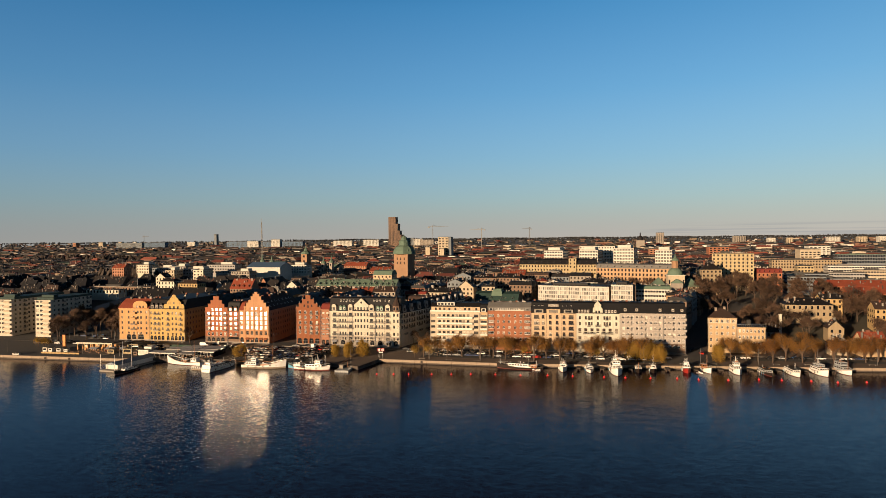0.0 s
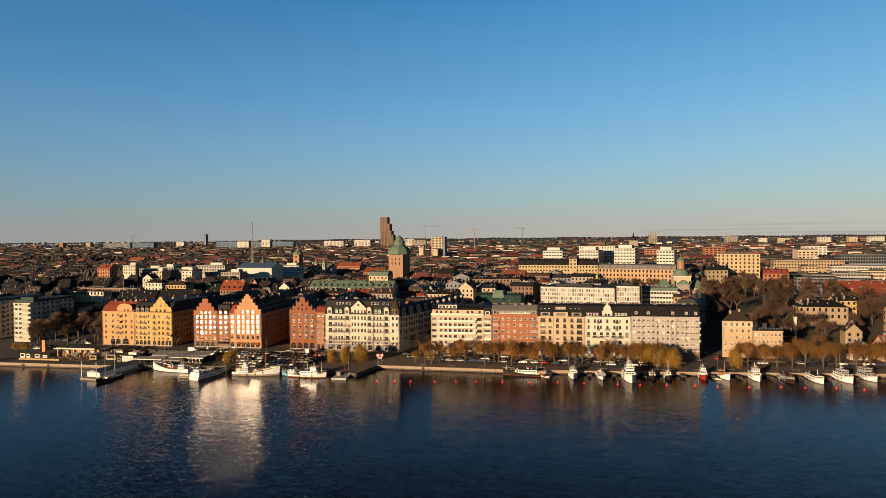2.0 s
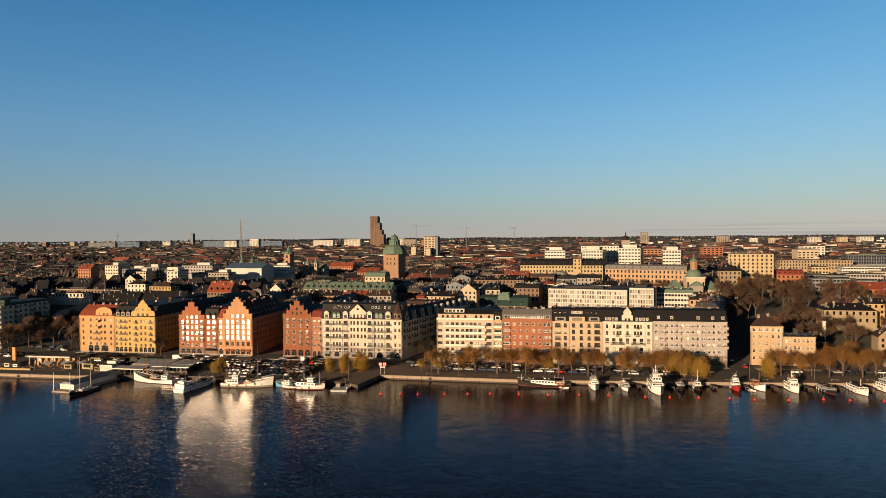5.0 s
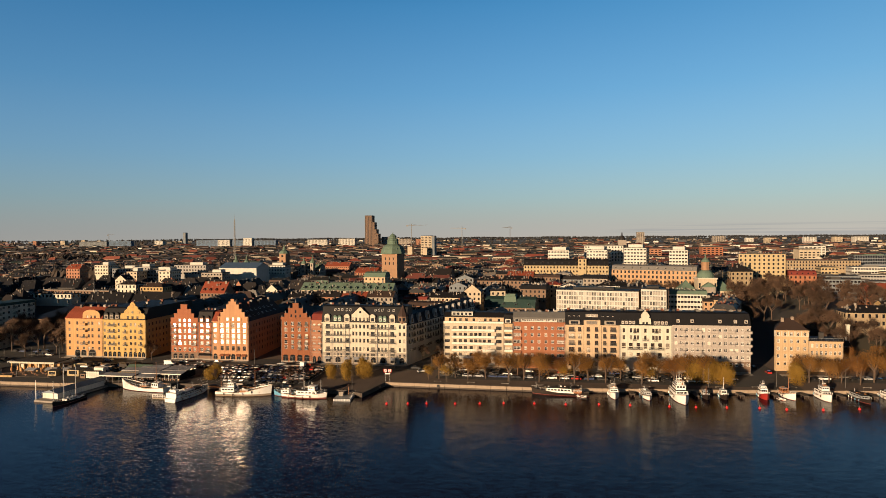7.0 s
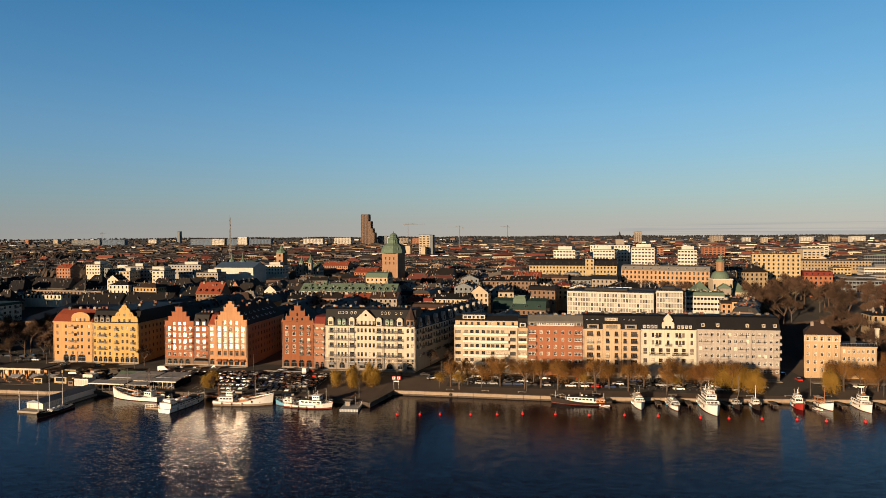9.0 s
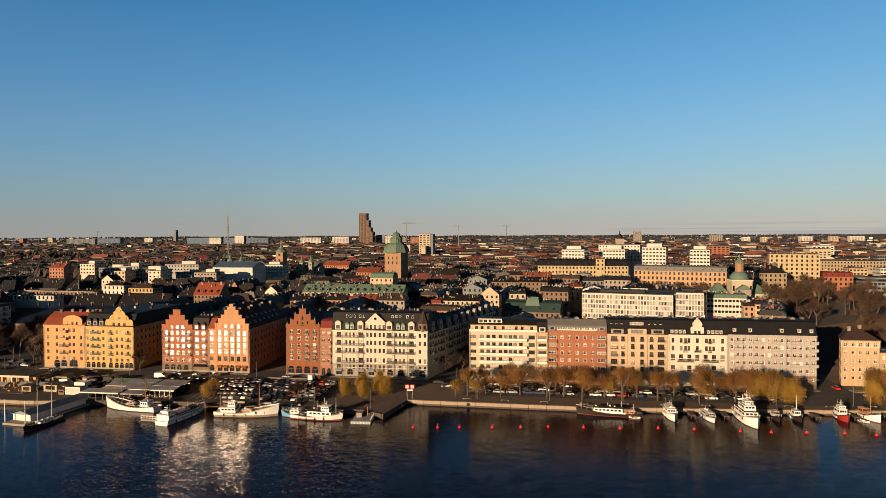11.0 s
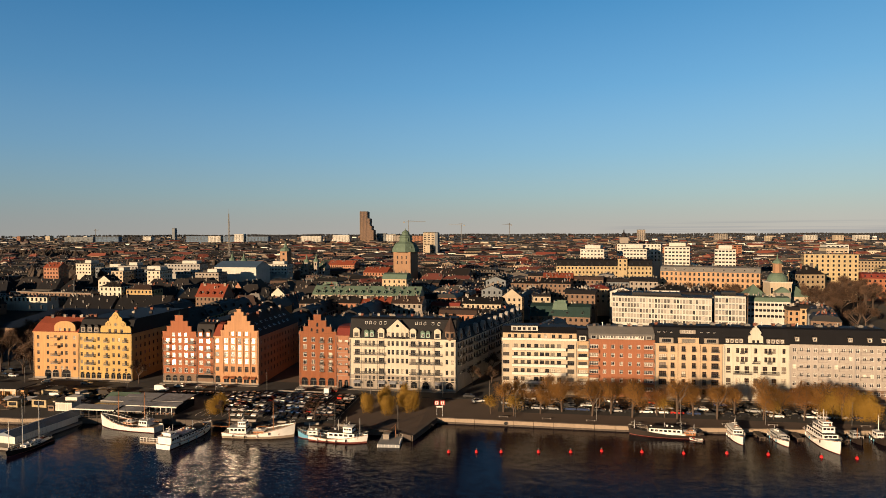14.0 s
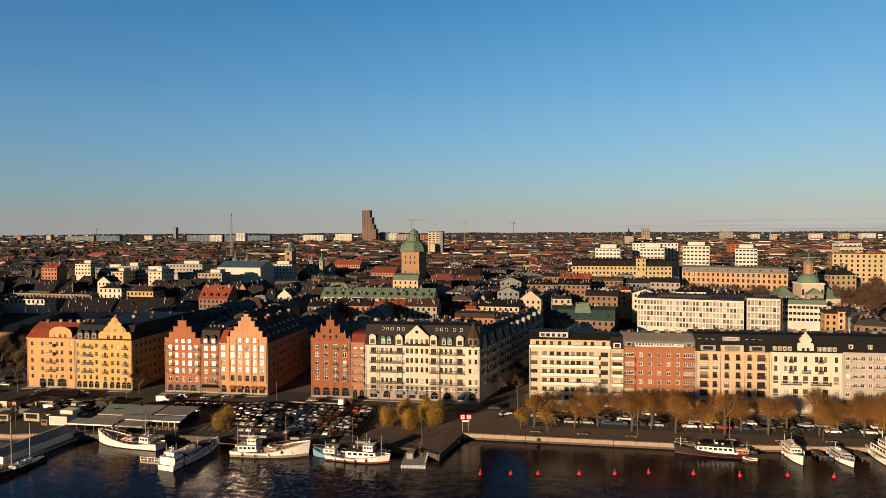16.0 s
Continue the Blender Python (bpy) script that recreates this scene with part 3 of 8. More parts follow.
def front_house(label, x0, x1, eave, wall, style, wins, y0=0.0, depth=14.0, side=(), base=None, plinth=None, z0=Z0, left=(), name="apartment_house", skew=0.0):
    """The body of a house on the street: front with openings, sides, back. wins, side and left: (u, world z, w, h)."""
    h = thing(name, label, "house", pose(x0, y0, z0), "houses along the waterfront")
    W, E = x1 - x0, eave - z0
    wins = [(u, z - z0, w, q) for u, z, w, q in wins]
    side = [(u, z - z0, w, q) for u, z, w, q in side]
    left = [(u, z - z0, w, q) for u, z, w, q in left]
    mb = MB()
    if base:
        wall_face(mb, 0, 0, 0, W, 0, base[1], [q for q in wins if q[1] < base[1]], 1)
        wall_face(mb, 0, 0, 0, W, base[1], E, [q for q in wins if q[1] > base[1]])
    else:
        wall_face(mb, 0, 0, 0, W, 0, E, wins)
    wall_face(mb, W, 0, math.pi / 2, depth, 0, E, side)
    turn = math.atan2(-depth, -skew)
    wall_face(mb, skew, depth, turn, math.hypot(skew, depth), 0, E, left)
    mb.face([(skew, depth, 0), (W, depth, 0), (W, depth, E), (skew, depth, E)])
    part("wall", mb, [PLASTER[wall], PLASTER[base[0] if base else wall]], h)
    low = style.split("+")[0]
    windows_on(h, 0, 0, 0, [q for q in wins if q[1] + z0 > 9.5], style)
    windows_on(h, 0, 0, 0, [q for q in wins if q[1] + z0 <= 9.5], low)
    windows_on(h, W, 0, math.pi / 2, side, low)
    windows_on(h, skew, depth, turn, left, low)
    c = MB()
    c.box(-0.05, W + 0.05, -0.35, -0.003, E - 0.35, E + 0.1)
    part("cornice", c, PLASTER[wall], h)
    c = MB()
    c.box(-0.02, W + 0.02, -0.14, -0.003, 3.75, 3.95)
    part("string_course", c, PLASTER[wall], h)
    if plinth:
        p = MB()
        p.box(-0.02, W + 0.02, -0.08, -0.003, 0, 0.7)
        part("plinth", p, PLASTER[plinth], h)
    for x in ([0.3, W - 0.3] if W < 30 else [0.3, W * 0.33, W * 0.66, W - 0.3]):
        d = MB()
        d.tube((x, -0.16, 0), (x, -0.16, E - 0.2), 0.07, 0.07, 5)
        part("downpipe", d, STEEL, h)
    return h


def mansard(h, x0, x1, e, top, mtl, depth=14.0, lean=1.6, flat=None):
    """A steep front slope, a nearly flat top and the same behind."""
    mb = MB()
    k = flat if flat is not None else lean
    mb.extrude([(-0.25, e + 0.1), (k, top - 0.5), (k + 1.6, top), (depth - k - 1.6, top), (depth - k, top - 0.5), (depth, e + 0.1)], 'x', x0, x1)
    return part("roof", mb, ROOF[mtl], h)


def ridge_roof(h, xa, xb, e, top, mtl, y0=0.66, depth=14.0):
    """A roof whose ridge runs back from a gable."""
    mb = MB()
    c = (xa + xb) / 2
    mb.extrude([(xa - 0.2, e), (c, top), (xb + 0.2, e)], 'y', y0, depth)
    return part("roof", mb, ROOF[mtl], h)


def skylights(h, xs_, y, z, slope=0.0):
    for x in xs_:
        key = ("skylight", 1)
        if key not in SHARED:
            b = MB()
            b.box(-0.45, 0.45, -0.06, 0.10, -0.6, 0.6, 0)
            b.box(-0.36, 0.36, -0.075, -0.06, -0.5, 0.5, 1)
            SHARED[key] = b.mesh("skylight", [FRAME["white"], DARKGLASS])
        part("skylight", SHARED[key], None, h, at=pose(x, y, z, -slope))


def arches(h, cols, zb, w, hh, mtl, depth=0.0):
    """Round-headed shop openings with glazed fronts, set into stone surrounds."""
    for x in cols:
        key = ("arch", round(w, 1), round(hh, 1), mtl)
        if key not in SHARED:
            a, g = MB(), MB()
            r = w / 2
            n = 8
            out = [(-r - 0.22, 0), (-r - 0.22, hh - r)] + [((r + 0.22) * -math.cos(t), hh - r + (r + 0.22) * math.sin(t)) for t in np.linspace(0, math.pi, n)] + [(r + 0.22, 0)]
            inn = [(-r, 0), (-r, hh - r)] + [(r * -math.cos(t), hh - r + r * math.sin(t)) for t in np.linspace(0, math.pi, n)] + [(r, 0)]
            for k in range(len(out) - 1):
                p, q, s, t = out[k], out[k + 1], inn[k + 1], inn[k]
                a.face([(p[0], -0.10, p[1]), (q[0], -0.10, q[1]), (s[0], -0.10, s[1]), (t[0], -0.10, t[1])])
                a.face([(p[0], -0.10, p[1]), (q[0], -0.10, q[1]), (q[0], -0.002, q[1]), (p[0], -0.002, p[1])])
                a.face([(t[0], -0.10, t[1]), (s[0], -0.10, s[1]), (s[0], -0.002, s[1]), (t[0], -0.002, t[1])])
            g.extrude(inn, 'y', -0.03, -0.004)
            g.box(-r, r, -0.07, -0.031, hh - r - 0.06, hh - r + 0.06, 1)
            g.box(-0.05, 0.05, -0.07, -0.031, 0, hh - r - 0.06, 1)
            SHARED[key] = (a.mesh("arch", PLASTER[mtl]), g.mesh("shop_window", [DARKGLASS, FRAME["dark"]]))
        ar = part("arch", SHARED[key][0], None, h, at=Matrix.Translation((x, 0, zb)))
        part("shop_window", SHARED[key][1], None, ar)


def shop_awnings(h, cols, z, w, mtl):
    for x in cols:
        key = ("awning", round(w, 1), mtl.name)
        if key not in SHARED:
            b = MB()
            b.extrude([(-0.01, 0.0), (-1.3, -0.75), (-1.3, -1.0), (-1.25, -1.0), (-1.25, -0.78), (-0.01, -0.08)], 'x', -w / 2, w / 2)
            SHARED[key] = b.mesh("awning", mtl)
        part("awning", SHARED[key], None, h, at=Matrix.Translation((x, 0, z)))


def roof_gear(h, spots):
    """Vents, hoods and aerials standing on a roof, each one a part."""
    for k, (x, y, z) in enumerate(spots):
        key = ("roof_gear", k % 4)
        if key not in SHARED:
            b = MB()
            if k % 4 == 0:
                b.box(-0.5, 0.5, -0.4, 0.4, -0.8, 0.9)
                b.box(-0.6, 0.6, -0.5, 0.5, 0.9, 1.0)
            elif k % 4 == 1:
                b.tube((0, 0, -0.8), (0, 0, 1.1), 0.16, 0.16, 8)
                b.lathe([(0.32, 1.1), (0.3, 1.25), (0.02, 1.5)], 8)
            elif k % 4 == 2:
                b.tube((0, 0, -0.8), (0, 0, 2.6), 0.05, 0.04, 5)
                for q in (1.7, 2.1, 2.5):
                    b.box(-0.7, 0.7, -0.03, 0.03, q, q + 0.05)
            else:
                b.box(-0.9, 0.9, -0.6, 0.6, -0.8, 0.7)
                b.extrude([(-0.95, 0.7), (0, 1.1), (0.95, 0.7)], 'y', -0.65, 0.65)
            SHARED[key] = b.mesh("roof_vent", (CHIMNEY, STEEL, MAST_STEEL, ROOF["grey"])[k % 4])
        part("aerial" if k % 4 == 2 else "roof_vent", SHARED[key], None, h, at=Matrix.Translation((x, y, z)))


# orange house with a curved gable
rw = (20.2, 16.8, 13.5, 10.1, 6.9)
cols = (2.4, 7.0, 10.7, 13.6, 15.8, 19.6)
h = front_house("orange plastered corner house with a curved gable and red tiled roof", -202.3, -180.6, 22.5, "orange", "brown", grid(cols, rw, 1.15, 1.7), plinth="stone", depth=15, left=grid((3, 6.5, 10, 13), rw, 1.1, 1.7))
E = 22.5 - Z0
mb = MB()
slab(mb, 10.2, 20.2, E, E + 2.2, [(13.0, E + 1.0, 1.0, 1.5), (15.2, E + 1.0, 1.0, 1.5), (17.4, E + 1.0, 1.0, 1.5)])
pr = [(10.2, E + 2.2)] + [(15.2 - 5.0 * math.cos(t), E + 2.2 + 2.6 * math.sin(t)) for t in np.linspace(0, math.pi, 15)][1:-1] + [(20.2, E + 2.2)]
mb.extrude(pr, 'y', 0, 0.65)
part("gable", mb, PLASTER["orange"], h)
windows_on(h, 0, 0, 0, [(13.0, E + 1.0, 1.0, 1.5), (15.2, E + 1.0, 1.0, 1.5), (17.4, E + 1.0, 1.0, 1.5)], "brown")
mb = MB()
mb.extrude([(-0.3, E + 0.1), (3.4, E + 3.2), (7.5, E + 5.6), (11.6, E + 3.2), (15.2, E + 0.1)], 'x', -0.2, 21.8)
part("roof", mb, ROOF["tile"], h, "red clay tile roof")
for z in rw[:4]:
    balcony(h, 10.7, z - Z0 - 1.0, 3.4, 1.1, solid=PLASTER["orange"] if z > 15 else None)
for z in rw[:3]:
    balcony(h, -0.0, z - Z0 - 1.0, 2.6, 1.1, y=4.0, ang=-math.pi / 2, solid=PLASTER["white"])
arches(h, (7.0, 10.6), 0.05, 2.9, 3.9, "stone")
arches(h, (15.6,), 0.05, 4.0, 4.3, "stone")
for x, y in ((4, 7), (9.5, 7.6), (14, 7.4), (17.5, 7.6), (20.6, 7.2), (20.8, 9.5)):
    chimney(h, x, y, E + 5.2, 1.9, 1.3, 0.8)

# yellow house with a scrolled gable
h = front_house("yellow plastered house with a scrolled round-topped gable", -180.6, -155.9, 22.2, "yellow", "brown",
                grid((1.3, 4.0, 6.6, 9.3), (19.9, 16.6, 13.3, 10.0, 7.2), 1.05, 1.6) + grid((13.0, 16.2, 18.7, 21.8), (19.7, 16.4, 13.1, 9.9, 6.6), 1.1, 1.7),
                plinth="stone", depth=46, side=grid([3 + 3.1 * k for k in range(14)], (19.7, 16.4, 13.1, 9.9, 6.6), 1.1, 1.6))
E = 22.2 - Z0
mb = MB()
gw = [(14.6, E + 1.15, 1.2, 1.6), (17.3, E + 1.0, 1.2, 1.9), (20.1, E + 1.15, 1.2, 1.6)]
slab(mb, 10.3, 24.4, E, E + 2.3, gw)
pr = [(10.3, E + 2.3), (10.9, E + 3.3), (12.4, E + 3.5), (12.7, E + 4.6), (13.6, E + 5.4), (14.3, E + 5.6), (14.5, E + 6.7), (15.2, E + 7.3), (15.8, E + 7.5)]
pr += [(17.35 - 1.5 * math.cos(t), E + 7.6 + 1.6 * math.sin(t)) for t in np.linspace(0, math.pi, 9)]
pr += [(34.7 - a, z) for a, z in reversed(pr[:9])]
mb.extrude(pr, 'y', 0, 0.65)
part("gable", mb, PLASTER["yellow"], h)
windows_on(h, 0, 0, 0, gw, "brown")
for cx, cz, r in ((17.35, E + 4.0, 0.8), (17.35, E + 7.3, 0.95), (14.1, E + 4.0, 0.85), (20.6, E + 4.0, 0.85)):
    mb = MB()
    for k in range(12):
        a, c = 2 * math.pi * k / 12, 2 * math.pi * (k + 1) / 12
        P = lambda t, q, y: (cx + q * math.cos(t), y, cz + q * math.sin(t))
        mb.face([P(a, r, -0.14), P(c, r, -0.14), P(c, r - 0.22, -0.14), P(a, r - 0.22, -0.14)])
        mb.face([P(a, r, -0.14), P(c, r, -0.14), P(c, r, -0.002), P(a, r, -0.002)])
    part("roundel", mb, PLASTER["ochre"], h)
mb = MB()
mb.extrude([(17.35 + 0.55 * math.cos(2 * math.pi * k / 12), E + 4.0 + 0.55 * math.sin(2 * math.pi * k / 12)) for k in range(12)], 'y', -0.06, -0.003)
part("clock_face", mb, FRAME["dark"], h)
mansard(h, 0, 24.7, E, E + 6.2, "black", 46, 2.6)
for x in (2.2, 5.3, 8.4):
    dormer(h, x, -0.08, E + 0.5, 2.0, 2.1, PLASTER["stone"], ROOF["black"], "brown", True)
for z in (19.9, 16.6, 13.3, 10.0):
    balcony(h, 5.3, z - Z0 - 0.95, 4.4, 1.0)
for z in (19.7, 16.4, 13.1, 9.9):
    balcony(h, 13.0, z - Z0 - 1.0, 1.9, 0.9)
    balcony(h, 21.8, z - Z0 - 1.0, 1.9, 0.9)
arches(h, (1.6, 4.2, 6.8, 9.4, 13.0, 16.0, 18.6, 21.2, 23.2), 0.05, 1.9, 3.2, "yellow")
for k in range(9):
    chimney(h, 3 + (k % 3) * 8.5, 7 + (k // 3) * 14, E + 6.0, 1.6, 1.2, 0.8)


def stepped(h, steps_, wall, wins, style, cap="stone"):
    """A gable of steps (x0, x1, z0, z1) with coping stones."""
    mb, c = MB(), MB()
    for x0, x1, z0, z1 in steps_:
        slab(mb, x0, x1, z0, z1, [q for q in wins if x0 < q[0] < x1 and z0 < q[1] < z1])
        c.box(x0 - 0.12, x1 + 0.12, -0.12, 0.8, z1 + 0.002, z1 + 0.2)
    part("gable", mb, PLASTER[wall], h)
    part("coping", c, PLASTER[cap], h)
    windows_on(h, 0, 0, 0, wins, style)


# red house with a stepped gable
rw = (20.0, 17.0, 13.9, 10.9, 7.6)
h = front_house("red plastered house with a stepped gable and balconies", -141.9, -126.7, 21.4, "red", "white+", grid((2.3, 5.0, 7.8, 10.5, 13.2), rw, 1.45, 1.9), plinth="stone", base=("brown", 3.7), depth=14, left=grid((3, 6, 9, 12), rw, 1.1, 1.6))
E = 21.4 - Z0
gw = [(5.0, E + 1.1, 1.3, 1.5), (7.7, E + 1.1, 1.3, 1.5), (10.4, E + 1.1, 1.3, 1.5)]
stepped(h, [(0.1, 15.1, E, E + 2.2), (2.0, 13.0, E + 2.2, E + 4.4), (3.8, 11.4, E + 4.4, E + 6.6), (5.7, 9.3, E + 6.6, E + 9.0)], "red", gw, "white+", "red")
ridge_roof(h, 0.3, 14.9, E + 0.1, E + 7.6, "dark")
mb = MB()
mb.tube((7.5, 0.3, E + 9.2), (7.5, 0.3, E + 11.2), 0.12, 0.03, 6)
part("finial", mb, ROOF["copper"], h)
for z in rw[:4]:
    balcony(h, 2.3, z - Z0 - 1.05, 2.6, 1.1)
    balcony(h, 13.2, z - Z0 - 1.05, 2.6, 1.1)
arches(h, (2.5, 5.5, 8.6, 11.8), 0.05, 2.2, 3.0, "brown")

# narrow red house with a dark mansard
h = front_house("narrow red house with a dark mansard roof", -126.7, -119.1, 21.4, "red", "white+", grid((2.0, 5.2), rw, 1.7, 1.8), plinth="stone", base=("brown", 3.7), depth=40)
mansard(h, 0, 7.6, 19.0, 24.9, "dark", 40, 1.3)
for x in (2.0, 5.3):
    dormer(h, x, -0.2, 19.3, 2.0, 2.2, PLASTER["red"], ROOF["dark"], "white+", True)
for z in rw[1:]:
    balcony(h, 5.3, z - Z0 - 1.05, 3.0, 1.0)
shop_awnings(h, (3.8,), 3.4, 6.4, ROOF["black"])
for x in (1.2, 2.8, 4.6, 6.4):
    chimney(h, x, 6, 24.7, 1.2, 0.7, 0.7)

# salmon house with a tall stepped gable
rw = (20.3, 17.5, 14.7, 11.9, 8.6)
side = grid([3 + 3.2 * k for k in range(13)], (19.6, 16.4, 13.2, 10.0, 6.8), 1.1, 1.7)
h = front_house("salmon plastered house with a tall stepped gable", -119.1, -99.4, 22.1, "salmon", "brown+", grid((1.6,), rw, 1.6, 1.8) + grid((5.4, 8.4, 11.4, 14.4, 17.4), rw, 1.6, 2.25), plinth="stone", depth=44, side=side)
E = 22.1 - Z0
gw = [(8.4, E + 1.2, 1.2, 1.7), (11.4, E + 1.2, 1.2, 1.7), (14.4, E + 1.2, 1.2, 1.7)]
stepped(h, [(3.2, 19.6, E, E + 2.4), (4.7, 17.7, E + 2.4, E + 4.7), (6.2, 16.1, E + 4.7, E + 6.3), (7.9, 14.6, E + 6.3, E + 8.5), (9.2, 13.2, E + 8.5, E + 10.0), (10.3, 12.1, E + 10.0, E + 11.2)], "salmon", gw, "brown+", "salmon")
for x in (4.0, 6.9, 9.9, 12.9, 15.9, 19.0):
    mb = MB()
    mb.box(x - 0.22, x + 0.22, -0.18, -0.003, 4.4, E + 2.0)
    part("pilaster", mb, PLASTER["salmon"], h)
ridge_roof(h, 3.4, 19.6, E + 0.1, E + 8.3, "brown", 0.66, 44)
mb = MB()
mb.extrude([(-0.3, E + 0.1), (2.6, E + 4.6), (6, E + 5.2), (10, E + 0.1)], 'x', 0, 3.1)
part("roof", mb, ROOF["tile"], h, "red tiled roof strip")
for k in range(7):
    for r in range(2):
        key = ("skylight", 2)
        if key not in SHARED:
            b = MB()
            b.box(-0.06, 0.1, -0.7, 0.7, -0.55, 0.55, 0)
            b.box(0.1, 0.112, -0.6, 0.6, -0.46, 0.46, 1)
            SHARED[key] = b.mesh("skylight", [FRAME["white"], DARKGLASS])
        x = 17.6 - r * 2.3
        part("skylight", SHARED[key], None, h, at=pose(x, 6 + 5 * k + 1.5 * r, E + 0.1 + 8.2 * (19.8 - x) / 8.3 + 0.05, 0, -45))
arches(h, (1.8, 5.6, 8.5, 11.4, 14.3, 17.4), 0.05, 2.2, 3.4, "salmon")
shop_awnings(h, (5.6, 8.5, 14.3, 17.4), 3.4, 2.3, PLASTER["brickred"])
for k in range(6):
    chimney(h, 11.5 + (k % 2) * 1.6, 8 + k * 6, E + 7.6, 1.6, 1.1, 0.8)

# brick-red house with a stepped gable
rw = (21.6, 18.6, 15.5, 12.5, 9.9)
h = front_house("deep red brick house with a stepped gable and pale pane crosses", -82.1, -66.3, 24.2, "brickred", "white", grid((2.5, 6.0, 9.6, 13.2), rw, 1.5, 1.9), plinth="stone", depth=16)
E = 24.2 - Z0
stepped(h, [(0.1, 15.6, E, E + 0.5), (1.9, 13.7, E + 0.5, E + 2.5), (3.9, 11.5, E + 2.5, E + 5.0), (6.2, 9.3, E + 5.0, E + 7.4)], "brickred", [], "white", "brickred")
mb = MB()
for x, z in ((0.5, 0.5), (2.3, 2.5), (4.3, 5.0), (11.1, 5.0), (13.2, 2.5), (15.1, 0.5)):
    mb.tube((x, 0.3, E + z + 0.2), (x, 0.3, E + z + 1.3), 0.28, 0.05, 6)
mb.tube((7.75, 0.3, E + 7.6), (7.75, 0.3, E + 9.6), 0.3, 0.04, 6)
part("finial", mb, PLASTER["stone"], h)
for x, z, w, q in ((7.75, E + 3.4, 0.8, 1.8), (5.4, E + 1.4, 0.7, 1.4), (10.1, E + 1.4, 0.7, 1.4), (7.75, E + 0.9, 0.8, 1.6)):
    mb = MB()
    mb.extrude([(x - w / 2, z - q / 2), (x + w / 2, z - q / 2), (x + w / 2, z + q * 0.3), (x, z + q / 2), (x - w / 2, z + q * 0.3)], 'y', -0.05, -0.004)
    part("lancet_window", mb, DARKGLASS, h)
ridge_roof(h, 0.3, 15.4, E - 0.4, E + 5.6, "dark", 0.66, 16)
arches(h, (2.3, 6.0, 9.7, 13.4), 0.05, 2.7, 3.9, "brickred")
for z in (21.6, 15.5, 12.5, 9.9):
    balcony(h, 9.6, z - Z0 - 1.1, 1.9, 0.7)
    balcony(h, 13.2, z - Z0 - 1.1, 1.9, 0.7)

# narrow reddish house with bay windows
h = front_house("narrow reddish house between brick and cream neighbours", -66.3, -60.9, 23.4, "rust", "white", grid((1.5, 4.0), (20.9, 17.8, 14.6, 11.6, 8.6), 1.4, 1.6), depth=16)
mansard(h, 0, 5.4, 21.0, 24.4, "redmetal", 16, 1.8)
for z in (20.9, 17.8, 14.6, 11.6, 8.6):
    balcony(h, 2.7, z - Z0 - 1.05, 4.6, 0.7, solid=PLASTER["rust"])
arches(h, (1.5, 4.0), 0.05, 1.7, 3.2, "rust")

# cream house with a triangular gable and an iron-railed front
rw = (20.7, 17.2, 13.8, 9.6, 6.5)
g1 = (3.2, 13.1, 25.9, 35.7)
g2 = (6.6, 8.3, 9.9, 28.9, 30.6, 32.3)
g3 = (16.1, 17.7, 19.6, 21.6, 23.4)
g4 = (39.4, 41.6)
wins = grid(g1, rw, 2.0, 2.1) + grid(g2, rw, 0.95, 1.9) + grid(g3, rw, 1.0, 1.9) + grid(g4, rw, 1.05, 1.8)
side = grid([2.2 + 2.7 * k for k in range(5)], rw, 1.1, 1.9)
h = front_house("cream plastered house with a triangular gable and black mansard roof", -60.9, -18.0, 22.6, "cream", "dark", wins, plinth="stone", base=("stone", 5.6), depth=15, side=side)
E = 22.6 - Z0
mb = MB()
gw = [(c, E + 1.6, 1.0, 1.8) for c in g3]
slab(mb, 15.3, 24.1, E, E + 3.5, gw)
mb.extrude([(15.0, E + 3.5), (24.4, E + 3.5), (19.7, E + 7.7)], 'y', -0.1, 0.65)
part("gable", mb, PLASTER["cream"], h)
windows_on(h, 0, 0, 0, gw, "dark")
mb = MB()
mb.extrude([(19.7 + 0.6 * math.cos(2 * math.pi * k / 12), E + 5.2 + 0.6 * math.sin(2 * math.pi * k / 12)) for k in range(12)], 'y', -0.14, -0.101)
part("round_window", mb, DARKGLASS, h)
mansard(h, 0, 42.9, E, E + 8.0, "black", 15, 2.4)
for x in (2.9, 13.0, 25.9, 35.7):
    dormer(h, x, -0.22, E + 0.3, 2.6, 2.5, PLASTER["cream"], PLASTER["cream"], "dark", True, 2.2)
for x in (7.0, 9.2, 29.8, 31.9):
    dormer(h, x, -0.12, E + 0.6, 1.6, 2.0, FRAME["green"], ROOF["copper"], "white", True, 2.2)
skylights(h, (6.5, 8.2, 10.0, 12.4, 14.2, 27.0, 28.7, 30.4, 33.6, 36.0), 1.85, E + 6.0, 20)
mb = MB()
mb.lathe([(2.6, E - 0.2), (2.6, E + 3.3)], 8, 0, 40.6, 2.0)
tw = part("corner_turret", mb, PLASTER["brown"], h)
mb = MB()
mb.lathe([(3.0, E + 3.3), (2.0, E + 5.2), (0.9, E + 7.2), (0.02, E + 9.0)], 8, 0, 40.6, 2.0)
part("turret_roof", mb, ROOF["brown"], tw, "brown metal turret roof")
for z in rw[:4]:
    balcony(h, 8.2, z - Z0 - 1.1, 12.6, 1.0)
    balcony(h, 30.8, z - Z0 - 1.1, 12.6, 1.0)
mb = MB()
for x in (5.0, 11.6, 27.6, 34.0):
    mb.tube((x, -0.9, 0), (x, -0.9, E - 0.5), 0.09, 0.09, 6)
part("iron_post", mb, IRON, h)
